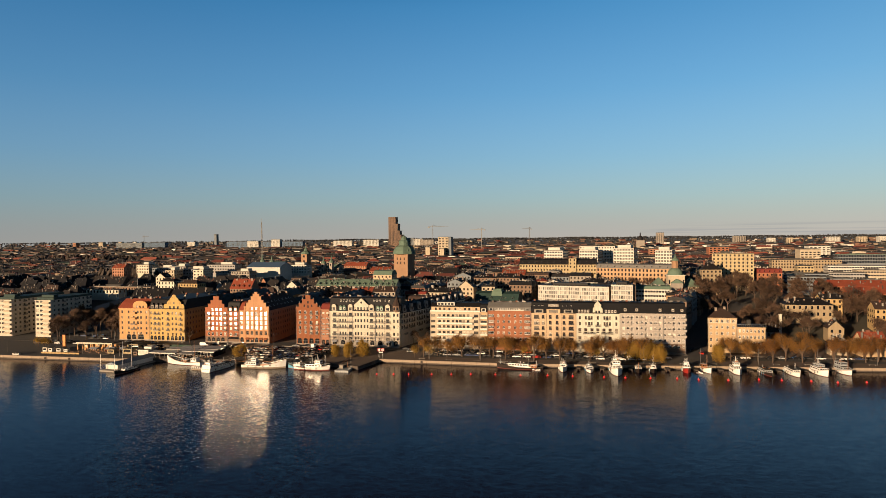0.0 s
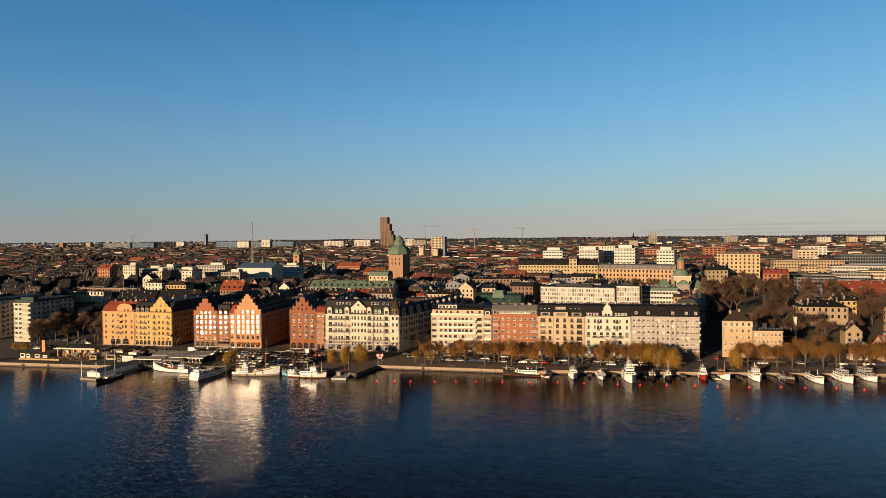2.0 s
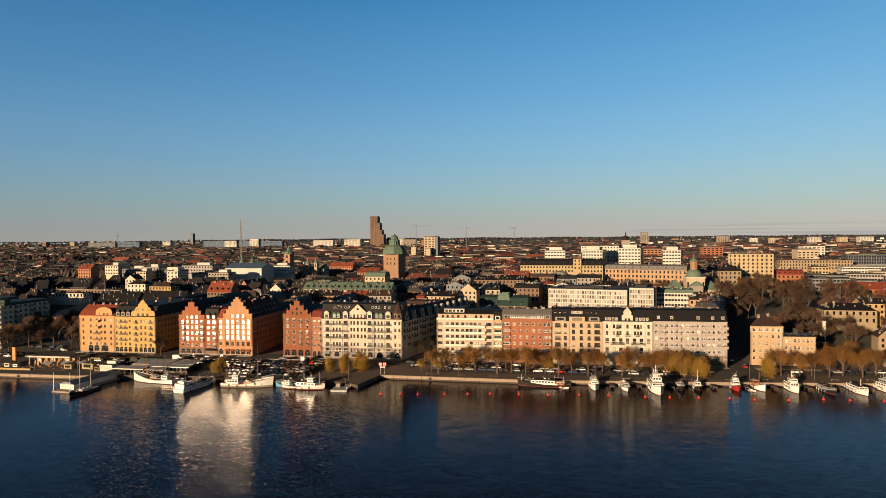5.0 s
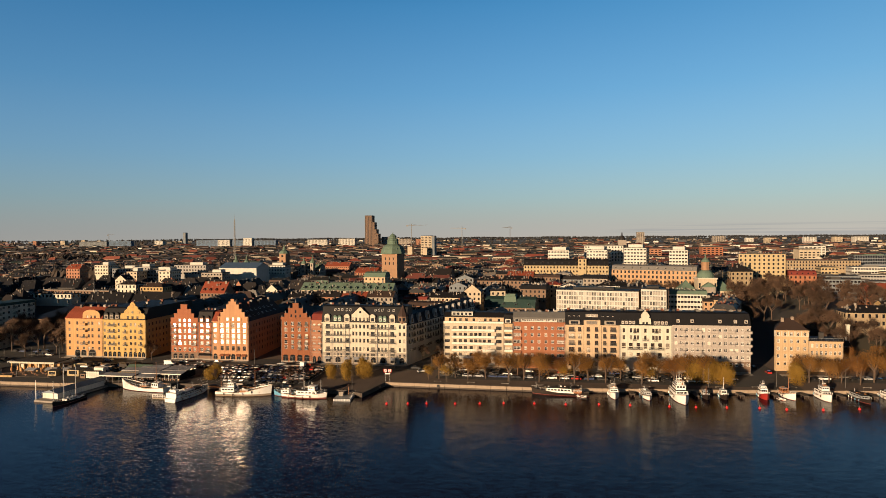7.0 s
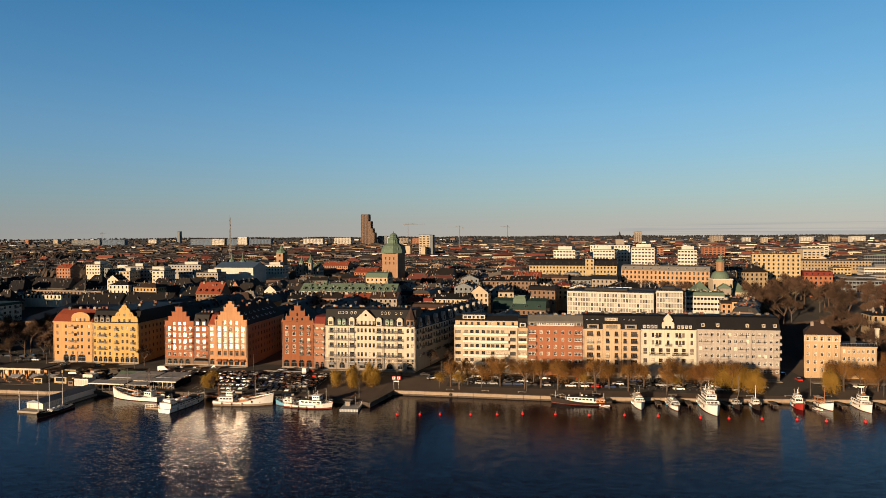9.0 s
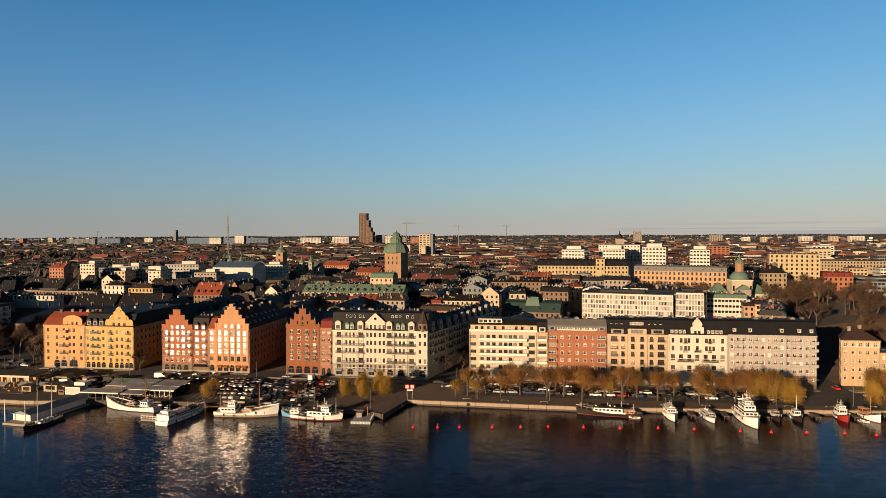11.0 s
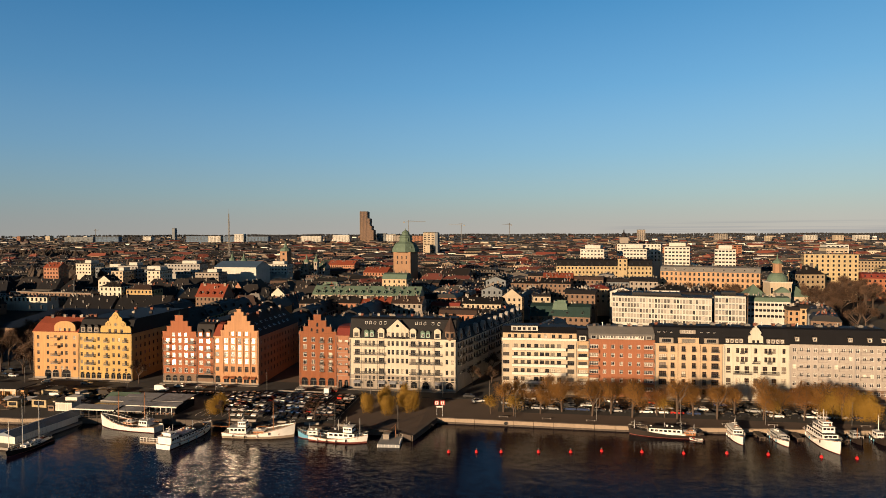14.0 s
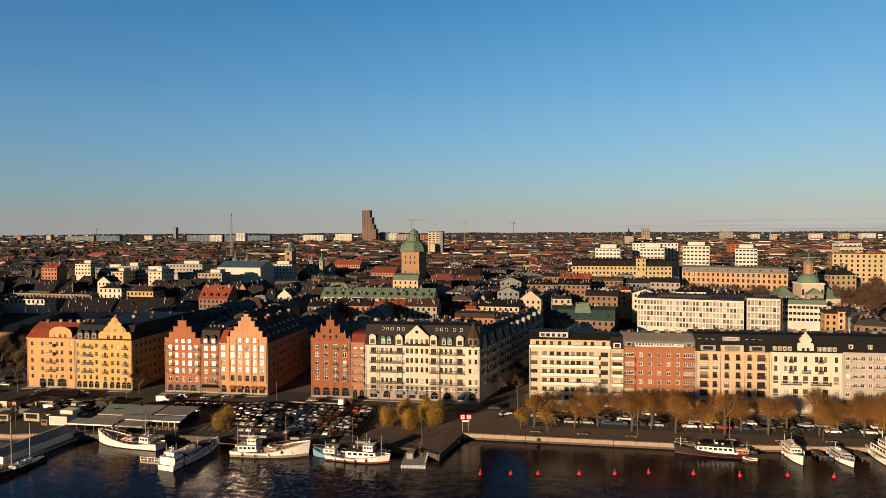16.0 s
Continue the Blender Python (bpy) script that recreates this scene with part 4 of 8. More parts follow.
arches(h, (3.2, 8.2, 13.2, 17.8, 21.8, 26.2, 30.9, 36, 40.4), 0.05, 2.6, 3.3, "stone")
shop_awnings(h, (3.2, 13.2, 17.8, 21.8, 36), 3.4, 2.8, AWNING)
for k in range(8):
    a = k * math.pi / 4 + math.pi / 8
    q = MB()
    q.box(-0.5, 0.5, -0.06, 0.02, -0.8, 0.9)
    part("turret_window", q, DARKGLASS, tw, at=Matrix.Translation((40.6 + 2.42 * math.cos(a), 2.0 + 2.42 * math.sin(a), E + 1.7)) @ pose(0, 0, 0, 0, 0, math.degrees(a) + 90))
for x in (2, 6.5, 10, 15, 24, 28, 33.5, 37):
    chimney(h, x, 8.5, E + 7.8, 1.4, 1.0, 0.7)

roof_gear(h, [(3 + 4.4 * k, 8.6 + (k % 3), E + 7.8) for k in range(9)])

# white modern house with long parapet balconies
rw = (20.9, 17.7, 14.6, 11.4, 8.2, 5.1)
mid = (5.4, 8.0, 10.4, 13.2, 15.4, 17.4, 19.4, 21.8)
wins = grid((1.7,), rw, 2.4, 1.4) + grid(mid, rw, 1.55, 1.7) + grid((26.3,), rw, 2.6, 1.7)
h = front_house("white functionalist house with long white parapet balconies", 0.0, 28.6, 23.1, "white", "dark", wins, depth=13, left=grid((3, 6.5, 10), rw, 1.2, 1.4))
E = 23.1 - Z0
for z in rw[:6]:
    balcony(h, 14.2, z - Z0 - 1.45, 20.4, 1.2, solid=PLASTER["parapet"])
balcony(h, 14.3, E - 0.1, 28.6, 0.25, solid=PLASTER["parapet"])
mb = MB()
up = [(c, E + 1.4, 1.2, 1.5) for c in (2.6, 5.0, 7.6, 10.5, 14.0, 16.5, 19.5, 22.0, 26.0)]
wall_face(mb, 0.3, 1.6, 0, 28.2, E, E + 2.7, up)
mb.box(0.3, 28.5, 2.2, 12.7, E, E + 2.7)
part("attic_storey", mb, PLASTER["beige"], h)
windows_on(h, 0.3, 1.6, 0, up, "dark")
mb = MB()
mb.box(-0.1, 28.7, 1.1, 13, E + 2.7, E + 2.95)
mb.extrude([(1.3, E + 2.95), (4.2, E + 4.8), (10.5, E + 4.8), (13, E + 2.95)], 'x', 0, 28.6)
part("roof", mb, ROOF["black"], h)
mb = MB()
pw = [(1.2, E + 4.2, 1.4, 1.2), (3.1, E + 4.2, 1.4, 1.2), (5.0, E + 4.2, 1.0, 1.2), (7.0, E + 4.2, 1.0, 1.2), (8.9, E + 4.2, 1.4, 1.2)]
wall_face(mb, 3.6, 2.0, 0, 10.2, E + 2.96, E + 5.3, pw)
mb.box(3.6, 13.8, 2.4, 8, E + 2.96, E + 5.3)
part("penthouse", mb, PLASTER["paper"], h)
mb = MB()
mb.box(3.3, 14.1, 1.7, 8.3, E + 5.3, E + 5.6)
part("penthouse_roof", mb, ROOF["black"], h)
windows_on(h, 3.6, 2.0, 0, pw, "dark")
h = front_house("narrow white bay of a functionalist house with ribbon balconies", 28.6, 32.9, 23.1, "peach", "dark", grid((2.15,), rw, 3.2, 1.4), depth=13)
mansard(h, 0, 4.3, 20.7, 25.3, "black", 13, 1.6)
dormer(h, 2.1, -0.2, 21.0, 2.6, 1.9, PLASTER["paper"], ROOF["black"], "dark")
for z in rw[:5]:
    balcony(h, 2.15, z - Z0 - 1.4, 4.0, 1.0, solid=PLASTER["parapet"])

# red brick house with glazed bays
rw = (21.3, 18.1, 14.9, 11.8, 8.6, 5.5)
h = front_house("red brick house with white twin windows and glazed bays", 32.9, 57.1, 24.0, "brick", "white", grid((5.9, 9.0, 12.1, 15.3, 18.4), rw, 1.25, 1.5) + grid((2.0, 22.0), rw, 3.2, 1.5), depth=13)
E = 24.0 - Z0
for z in rw[1:]:
    balcony(h, 2.0, z - Z0 + 0.95, 3.6, 0.8, solid=PLASTER["brick"])
    balcony(h, 22.0, z - Z0 + 0.95, 3.6, 0.8, solid=PLASTER["brick"])
mb = MB()
aw = [(k * 1.0 + 0.7, E + 1.2, 0.8, 1.5) for k in range(16)]
wall_face(mb, 4.0, 0.2, 0, 16.4, E + 0.12, E + 2.2, aw)
mb.box(4.0, 20.4, 0.6, 6, E + 0.12, E + 2.2)
part("attic_wall", mb, PLASTER["paper"], h)
windows_on(h, 4.0, 0.2, 0, aw, "white")
mb = MB()
mb.extrude([(-0.2, E + 2.25), (4.4, E + 4.4), (9, E + 4.4), (13, E + 0.1), (0.9, E + 0.1)], 'x', 0, 24.2)
part("roof", mb, ROOF["grey"], h)
for x in (1.9, 22.2):
    dormer(h, x, 0.15, E + 0.15, 2.2, 1.6, PLASTER["grey"], ROOF["grey"], "dark")
for x in (3.5, 8, 12, 16, 20):
    chimney(h, x, 6.5, E + 4.3, 1.0, 1.6, 0.8)

roof_gear(h, [(2.5 + 3.3 * k, 5.0 + (k % 3) * 1.4, E + 4.3) for k in range(7)])

# beige house with dark balcony bays
rw = (21.1, 18.0, 14.9, 11.7, 8.7, 5.2)
h = front_house("beige plastered house with dark-framed balcony doors and black roof", 57.1, 81.6, 23.0, "beige", "brown", grid((6.5, 10.4, 14.1, 17.8), rw, 1.4, 2.0) + grid((2.9, 21.6), rw, 2.6, 2.1), plinth="stone", depth=14)
E = 23.0 - Z0
mansard(h, 0, 24.5, E, E + 6.2, "black", 14, 2.2)
for x, w in ((4.2, 5.0), (20.2, 5.0)):
    dormer(h, x, -0.2, E + 0.3, w, 1.9, PLASTER["stone"], ROOF["black"], "dark", depth=2.4)
dormer(h, 12.1, -0.3, E + 0.15, 7.4, 2.2, PLASTER["beige"], ROOF["black"], "dark", depth=2.6)
dormer(h, 12.1, 1.15, E + 3.6, 5.6, 1.4, PLASTER["stone"], ROOF["black"], "white", depth=3)
skylights(h, (1.8, 4.0, 6.2, 17.2, 19.4, 21.6), 1.75, E + 4.5, 25)
for z in rw[:5]:
    balcony(h, 2.9, z - Z0 - 1.05, 2.9, 0.6)
    balcony(h, 21.6, z - Z0 - 1.05, 2.9, 0.6)
    for x in (6.5, 10.4, 14.1, 17.8):
        balcony(h, x, z - Z0 - 1.05, 1.6, 0.25)
mb = MB()
for x in (8.4, 16.3):
    mb.box(x - 0.06, x + 0.06, -0.1, -0.003, 0.5, E - 0.4)
part("downpipe", mb, IRON, h)
for x in (2, 9, 16, 23):
    chimney(h, x, 8, E + 6, 1.4, 1.2, 0.7)

roof_gear(h, [(1.6 + 3.0 * k, 6.5 + (k % 3), E + 6.1) for k in range(8)])

# ivory house with a curved baroque gable
h = front_house("ivory plastered house with a curved baroque gable and black roof", 81.6, 104.6, 23.2, "ivory", "brown",
                grid((1.8, 5.0, 6.7, 8.0, 11.3, 14.8, 16.2, 17.6, 21.0), (20.9, 17.7), 1.05, 1.9) + grid((1.8, 4.9, 8.2, 11.3, 14.5, 17.7, 21.0), (14.0, 9.4), 1.6, 2.7), plinth="stone", depth=14)
E = 23.2 - Z0
mb = MB()
gw = [(10.5, E + 1.0, 0.95, 1.3), (12.0, E + 1.0, 0.95, 1.3)]
slab(mb, 8.7, 13.8, E, E + 2.6, gw)
pr = [(8.7, E + 2.6), (8.9, E + 3.2), (9.7, E + 3.5), (9.3, E + 4.3), (9.6, E + 5.1)] + [(11.25 - 1.3 * math.cos(t), E + 5.3 + 1.1 * math.sin(t)) for t in np.linspace(0, math.pi, 7)]
pr += [(22.5 - a, z) for a, z in reversed(pr[:5])]
mb.extrude(pr, 'y', 0, 0.65)
mb.box(10.9, 11.6, 0.1, 0.5, E + 6.3, E + 7.0)
part("gable", mb, PLASTER["ivory"], h)
windows_on(h, 0, 0, 0, gw, "dark")
mansard(h, 0, 23.0, E, E + 6.0, "black", 14, 2.2)
for x in (1.4, 3.0, 4.6, 6.2, 15.6, 17.2, 18.8, 20.4):
    dormer(h, x, -0.05, E + 0.5, 1.25, 1.6, PLASTER["stone"], ROOF["black"], "white", depth=2)
for x in (6.6, 16.0):
    balcony(h, x, 12.3 - Z0, 6.4, 0.9)
balcony(h, 11.3, 16.3 - Z0, 2.6, 0.8)
for x, z in ((6.6, 16.2), (16.0, 16.2), (6.6, 19.5), (16.0, 19.5)):
    balcony(h, x, z - Z0 - (0 if z < 18 else -0.3), 1.6, 0.5)
mb = MB()
for x in (0.4, 3.3, 9.7, 12.9, 19.3, 22.6):
    mb.box(x - 0.25, x + 0.25, -0.14, -0.003, 5.0, E - 0.4)
for x in (4.9, 8.2, 14.5, 17.7):
    mb.extrude([(x + 1.2 * math.cos(t), 13.2 + 0.9 * math.sin(t)) for t in np.linspace(0, math.pi, 7)], 'y', -0.16, -0.003)
part("stucco", mb, PLASTER["ivory"], h)
for z in (3.2, 4.1, 5.2, 6.0, 9.0, 12.9, 16.4):
    mb = MB()
    mb.box(-0.02, 23.02, -0.13, -0.004, z - 0.09, z + 0.09)
    part("stucco_band", mb, PLASTER["ivory"], h)
for x in (1.8, 4.9, 8.2, 11.3, 14.5, 17.7, 21.0):
    for z in (11.0, 6.5):
        mb = MB()
        mb.box(x - 1.05, x + 1.05, -0.2, -0.004, z, z + 0.22)
        mb.box(x - 0.98, x - 0.82, -0.12, -0.004, z - 2.8, z)
        mb.box(x + 0.82, x + 0.98, -0.12, -0.004, z - 2.8, z)
        part("window_surround", mb, PLASTER["ivory"], h)
for x in (3, 9, 14, 20):
    chimney(h, x, 8, E + 5.8, 1.4, 1.2, 0.7)

roof_gear(h, [(1.6 + 2.9 * k, 6.5 + (k % 3), E + 5.9) for k in range(8)])

# pinkish grey house with rows of balconies
rw = (21.6, 18.7, 15.6, 12.5, 9.4, 6.2)
cols = [1.6 + 2.36 * k for k in range(14)]
side = grid([2 + 2.9 * k for k in range(5)], rw, 1.1, 1.4)
# brown base: dark ground-floor stone, with the trees' shade painted in
h = front_house("pinkish grey plastered house with small balconies and black roof", 104.6, 138.0, 23.6, "pinkgrey", "white", grid(cols, rw, 1.25, 1.45), plinth="stone", base=("brown", 5.2), depth=15, side=side)
E = 23.6 - Z0
mansard(h, 0, 33.4, E, E + 5.6, "black", 15, 2.4)
for x in (2.6, 8.6, 20.5, 27.0, 31.5):
    dormer(h, x, 0.25, E + 1.1, 1.4, 1.6, PLASTER["stone"], ROOF["black"], "white", depth=2.2)
for z in rw[:4]:
    for k in range(1, 14, 3):
        balcony(h, cols[k], z - Z0 - 1.25, 3.1, 0.8, solid=PLASTER["pinkgrey"])
for x in (4, 12, 19, 26, 31):
    chimney(h, x, 8, E + 5.4, 1.4, 1.2, 0.7)

roof_gear(h, [(1.8 + 3.6 * k, 6.5 + (k % 3), E + 5.5) for k in range(9)])

# peach house beyond the side street, with its low wing
rw = (19.2, 16.0, 12.6, 9.2, 5.9)
h = front_house("peach plastered house with a dark hipped roof", 150.5, 164.9, 20.9, "peach", "white", grid((1.6, 4.5, 7.2, 9.9, 12.8), rw, 1.15, 1.6), y0=8, depth=14, skew=5.4, left=grid((2.5, 5.5, 8.5, 11.5), rw, 1.1, 1.6))
E = 20.9 - Z0
mb = MB()
mb.face([(-0.4, -0.4, E), (14.8, -0.4, E), (9, 7, E + 4.8), (6.6, 7, E + 4.8)])
mb.face([(5.0, 14.4, E), (-0.4, -0.4, E), (6.6, 7, E + 4.8)])
mb.face([(14.8, -0.4, E), (14.8, 14.4, E), (9, 7, E + 4.8)])
mb.face([(14.8, 14.4, E), (5.0, 14.4, E), (6.6, 7, E + 4.8), (9, 7, E + 4.8)])
mb.face([(-0.4, -0.4, E - 0.05), (14.8, -0.4, E - 0.05), (14.8, 14.4, E - 0.05), (5.0, 14.4, E - 0.05)])
part("roof", mb, ROOF["brown"], h)
mb = MB()
mb.box(-0.12, 14.52, -0.14, -0.004, E - 2.75, E - 2.5)
mb.box(-0.2, 14.6, -0.3, -0.004, E - 0.35, E - 0.06)
part("cornice", mb, PLASTER["cream"], h, "pale plaster cornice")
for x in (0.25, 3.05, 5.85, 8.55, 11.35, 14.15):
    mb = MB()
    mb.box(x - 0.3, x + 0.3, -0.1, -0.004, E - 2.5, E - 0.35)
    part("pilaster", mb, PLASTER["cream"], h)
chimney(h, 5, 5, E + 3.6, 2.0, 1.1, 0.8)
chimney(h, 9.6, 6.2, E + 4.0, 2.0, 1.1, 0.8)
h = front_house("low peach wing with a railed flat roof", 165.0, 179.2, 16.1, "peach", "white", grid([1.4 + 1.9 * k for k in range(7)], (14.2, 10.9, 7.5), 1.0, 1.7), y0=8, depth=12)
E = 16.1 - Z0
mb = MB()
mb.box(-0.2, 14.4, -0.3, 12.2, E + 0.1, E + 0.5)
part("roof", mb, ROOF["dark"], h)
chimney(h, 7.0, 5, E + 2.0, 1.9, 1.8, 1.2)
mb = MB()
for k in range(15):
    mb.box(0.2 + k - 0.03, 0.2 + k + 0.03, -0.1, -0.04, E + 0.5, E + 1.4)
mb.box(0.1, 14.3, -0.1, -0.04, E + 1.4, E + 1.5)
part("roof_rail", mb, STEEL, h)


# two white slab blocks with their ends to the water
def slab_block(x0, x1, top, depth, y0=3.0):
    rows_ = [5.0 + 2.95 * k for k in range(8)]
    W = x1 - x0
    h = front_house("pale beige slab apartment block with a green roof edge", x0, x1, top, "cream", "dark",
                    grid((W * 0.16, W * 0.40), rows_, W * 0.17, 1.4), y0=y0, depth=depth, side=grid([3 + 3.6 * k for k in range(int(depth / 3.6))], rows_, 1.5, 1.4), name="apartment_block")
    E = top - Z0
    for z in rows_:
        balcony(h, W * 0.76, z - Z0 - 1.0, W * 0.44, 1.5, solid=PLASTER["sand"])
    for k in range(2, int(depth / 3.6), 3):
        for z in rows_[1:]:
            balcony(h, W, z - Z0 - 1.0, 2.8, 1.1, y=3 + 3.6 * k, ang=math.pi / 2)
    mb = MB()
    mb.box(-0.3, W + 0.3, 2.0, depth + 0.3, E + 0.1, E + 1.6)
    mb.box(1.5, W - 1.5, 4.0, 8.0, E + 1.6, E + 3.2)
    part("roof", mb, ROOF["green"], h, "green sheet-metal attic roof")
    return h


slab_block(-267.6, -255.4, 26.6, 36)
slab_block(-297.5, -285.8, 26.6, 44)

# ---- trees ----
rnd = random.Random(7)


def tree_meshes(seed, height, spread_, leaves, droop=0.0, leaf=0.125, bare=False, dense=190):
    """Trunk with limbs, and a crown of many small leaves in clumps (or of fine twigs when bare)."""
    r = random.Random(seed)
    t, c = MB(), MB()
    tips = []

    def limb(p, d, ln, rad, lev):
        q = p + d * ln
        t.tube(p, q, rad, rad * 0.66, 6 if lev < 2 else 4, cap=False)
        if lev >= 3:
            tips.append((q, d))
            return
        for _ in range(3 if lev else 5):
            nd = (d + Vector((r.uniform(-1, 1), r.uniform(-1, 1), r.uniform(-0.25, 0.7))) * (0.85 if lev else 1.0)).normalized()
            limb(p + d * ln * r.uniform(0.7, 1.0), nd, ln * r.uniform(0.55, 0.8), rad * 0.55, lev + 1)

    limb(Vector((0, 0, -0.3)), Vector((r.uniform(-0.06, 0.06), r.uniform(-0.06, 0.06), 1)).normalized(), height * (0.36 if bare else 0.23), 0.024 * height, 0)
    sx = max(max(abs(q.x), abs(q.y)) for q, _ in tips)
    sz = max(q.z for q, _ in tips)
    kx, kz = spread_ / sx * 0.85, height / sz * 0.95
    t.v = [(x * kx, y * kx, z * kz) if z > 0.5 else (x, y, z * kz) for x, y, z in t.v]
    for q, d in tips:
        q = Vector((q.x * kx, q.y * kx, q.z * kz))
        if bare:
            for _ in range(dense):
                e = (d + Vector((r.uniform(-1, 1), r.uniform(-1, 1), r.uniform(-0.5, 1.0)))).normalized() * r.uniform(0.6, 2.0)
                s = e.orthogonal().normalized() * 0.06
                o = q + Vector((r.gauss(0, 0.7), r.gauss(0, 0.7), r.gauss(0, 0.6)))
                c.face([o - s, o + s, o + e])
            continue
        k = r.uniform(0.7, 1.3)
        for _ in range(dense):
            o = q + Vector((r.gauss(0, 0.8 * k), r.gauss(0, 0.8 * k), r.gauss(0, 0.62 * k) - droop * abs(r.gauss(0, 1.1))))
            a = Vector((o.x, o.y, (o.z - height * 0.5) * (0.3 if droop > 2 else 1))).normalized() + Vector((r.gauss(0, 0.5), r.gauss(0, 0.5), r.gauss(0, 0.15 if droop > 2 else 0.5)))
            a.normalize()
            u = (Vector((0, 0, 1)) - a * a.z if droop > 2 else a.orthogonal()).normalized() * leaf * r.uniform(0.6, 1.2) * (1.7 if droop > 2 else 1)
            w = a.cross(u.normalized()) * leaf * r.uniform(0.35, 0.7)
            c.face([o - u, o - w, o + u, o + w])
    return t.mesh("trunk", BARK), c.mesh("crown", leaves)


GOLD = [tree_meshes(s, 12.0, 6.0, LEAF_RUST if s == 2 else LEAF_GOLD, 1.5, dense=215) for s in (1, 2, 3, 4)]
WILLOW = [tree_meshes(s, 9.6, 3.3, LEAF_YELLOW, 2.6, dense=260) for s in (11, 12)]
BARE = [tree_meshes(s, 16, 6.8, TWIG, bare=True, dense=64) for s in (21, 22, 23)]
SMALL = [tree_meshes(31, 6.5, 2.6, LEAF_YELLOW, 0.6, 0.14, dense=60)]


def tree(kind, x, y, label, group, scale=1.0, z=None):
    tr, cr = kind[rnd.randrange(len(kind))]
    s = scale * rnd.uniform(0.88, 1.12)
    ob = thing("tree", label, "tree", pose(x, y, ground_z(x, y) if z is None else z, 0, 0, rnd.uniform(0, 360)) @ Matrix.Diagonal((s, s, s * rnd.uniform(0.92, 1.08), 1)), group)
    part("trunk", tr, None, ob)
    part("crown", cr, None, ob)


row = [1.7, 8.5, 14.5, 22, 32, 38.5, 45.2, 54, 60, 66, 73, 79.5, 88, 95, 101, 107, 113, 119.5, 151, 157, 163.5, 170, 176, 183, 190, 197, 204.5, 212, 219, 226, 234, 243, 253, 264]
for k, x in enumerate(row):
    d = shore(x) + 11.5
    tree(GOLD if k not in (17, 18) else WILLOW, x, d + (1.6 if k % 2 else -1.6), "golden brown autumn tree on the gravel promenade", "promenade trees", 1.0 if x > 20 else 0.86)
    if k % 2 == 0:
        tree(GOLD, x + 3.5, d + 9.5, "rust brown autumn tree beside the street", "street trees", 0.85)
for x in (110.5, 116, 122.5):
    tree(WILLOW, x, shore(x) + 10.5, "yellow weeping willow on the promenade", "promenade trees", 1.05)
for x, y in ((-2.5, -27), (5.5, -28.5), (56, -24), (91.5, -21.5)):
    tree(SMALL, x, y, "small young tree with yellow leaves", "promenade trees", 0.95)
for x, y, s in ((-45.9, -31.5, 0.85), (-38.1, -33.6, 0.8), (-29.5, -28.5, 0.82), (-96.5, -40, 0.85), (-34.0, -21.0, 0.8), (-41.5, -20.5, 0.75), (-99.0, -31, 0.6)):
    tree(WILLOW, x, y, "yellow-leaved willow beside the car park", "trees by the car park", s)
for x, y, s in ((-150.5, -3.5, 0.55), (-94, -42, 0.35), (-86, -44, 0.35), (-60, -44.5, 0.45), (-247, -6, 0.8), (-240, -8, 0.9), (-231, 18, 1.1), (-222, 30, 1.2), (-226, 8, 0.95), (-212, 34, 1.1), (-236, 36, 1.2), (-244, 10, 1.1), (-250, 24, 1.2), (-216, 14, 0.95), (-209, 22, 0.9), (-230, 46, 1.25), (-218, 50, 1.2), (-246, 46, 1.2), (-240, 24, 1.1), (-223, -4, 0.8), (-252, 6, 1.0), (-211, 4, 0.75), (-12.5, 10, 0.55), (-6, 34, 0.55), (-5, 16, 0.45)):
    tree(BARE, x, y, "leafless brown tree near the house fronts", "bare trees in town", s)
for k in range(3):
    tree(SMALL, -233.5 + k * 2.6, -30 + k, "rust-red shrub by the quay", "shrubs", 0.8)
hill = random.Random(5)
n = 0
while n < 130:
    x, y = hill.uniform(160, 330), hill.uniform(28, 205)
    if (x > 212 and y > 140) or (y < 105 and 134 + 0.36 * y < x < 154 + 0.38 * y) or (abs(x - 200) < 9 and 26 < y < 48) or (x < 178 and y < 60) or (202 < x < 242 and 64 < y < 96) or (214 < x < 238 and 20 < y < 54) or (250 < x < 312 and 112 < y < 176) or (x < 172 and y > 140) or (190 < x and y < 40 and x < 205) or y > 150 + (x - 160):
        continue
    tree(BARE, x, y, "leafless brown tree on the park slope", "trees on the park slope", hill.uniform(0.75, 1.1))
    n += 1
for x, y in ((190, 26), (203, 30), (246, 34), (258, 22), (270, 30), (186, 44), (240, 12), (252, 8), (275, 12), (290, 20)):
    tree(GOLD if x % 3 else BARE, x, y, "brown-leaved tree by the park houses", "trees on the park slope", 0.85)


for k in range(11):
    s_ = -30 + 6 * k
    tree(BARE, 130 + 0.93 * s_ - 2.5, 206 - 0.36 * s_ - 8, "leafless brown tree before the peach palace", "trees on the park slope", 1.05)


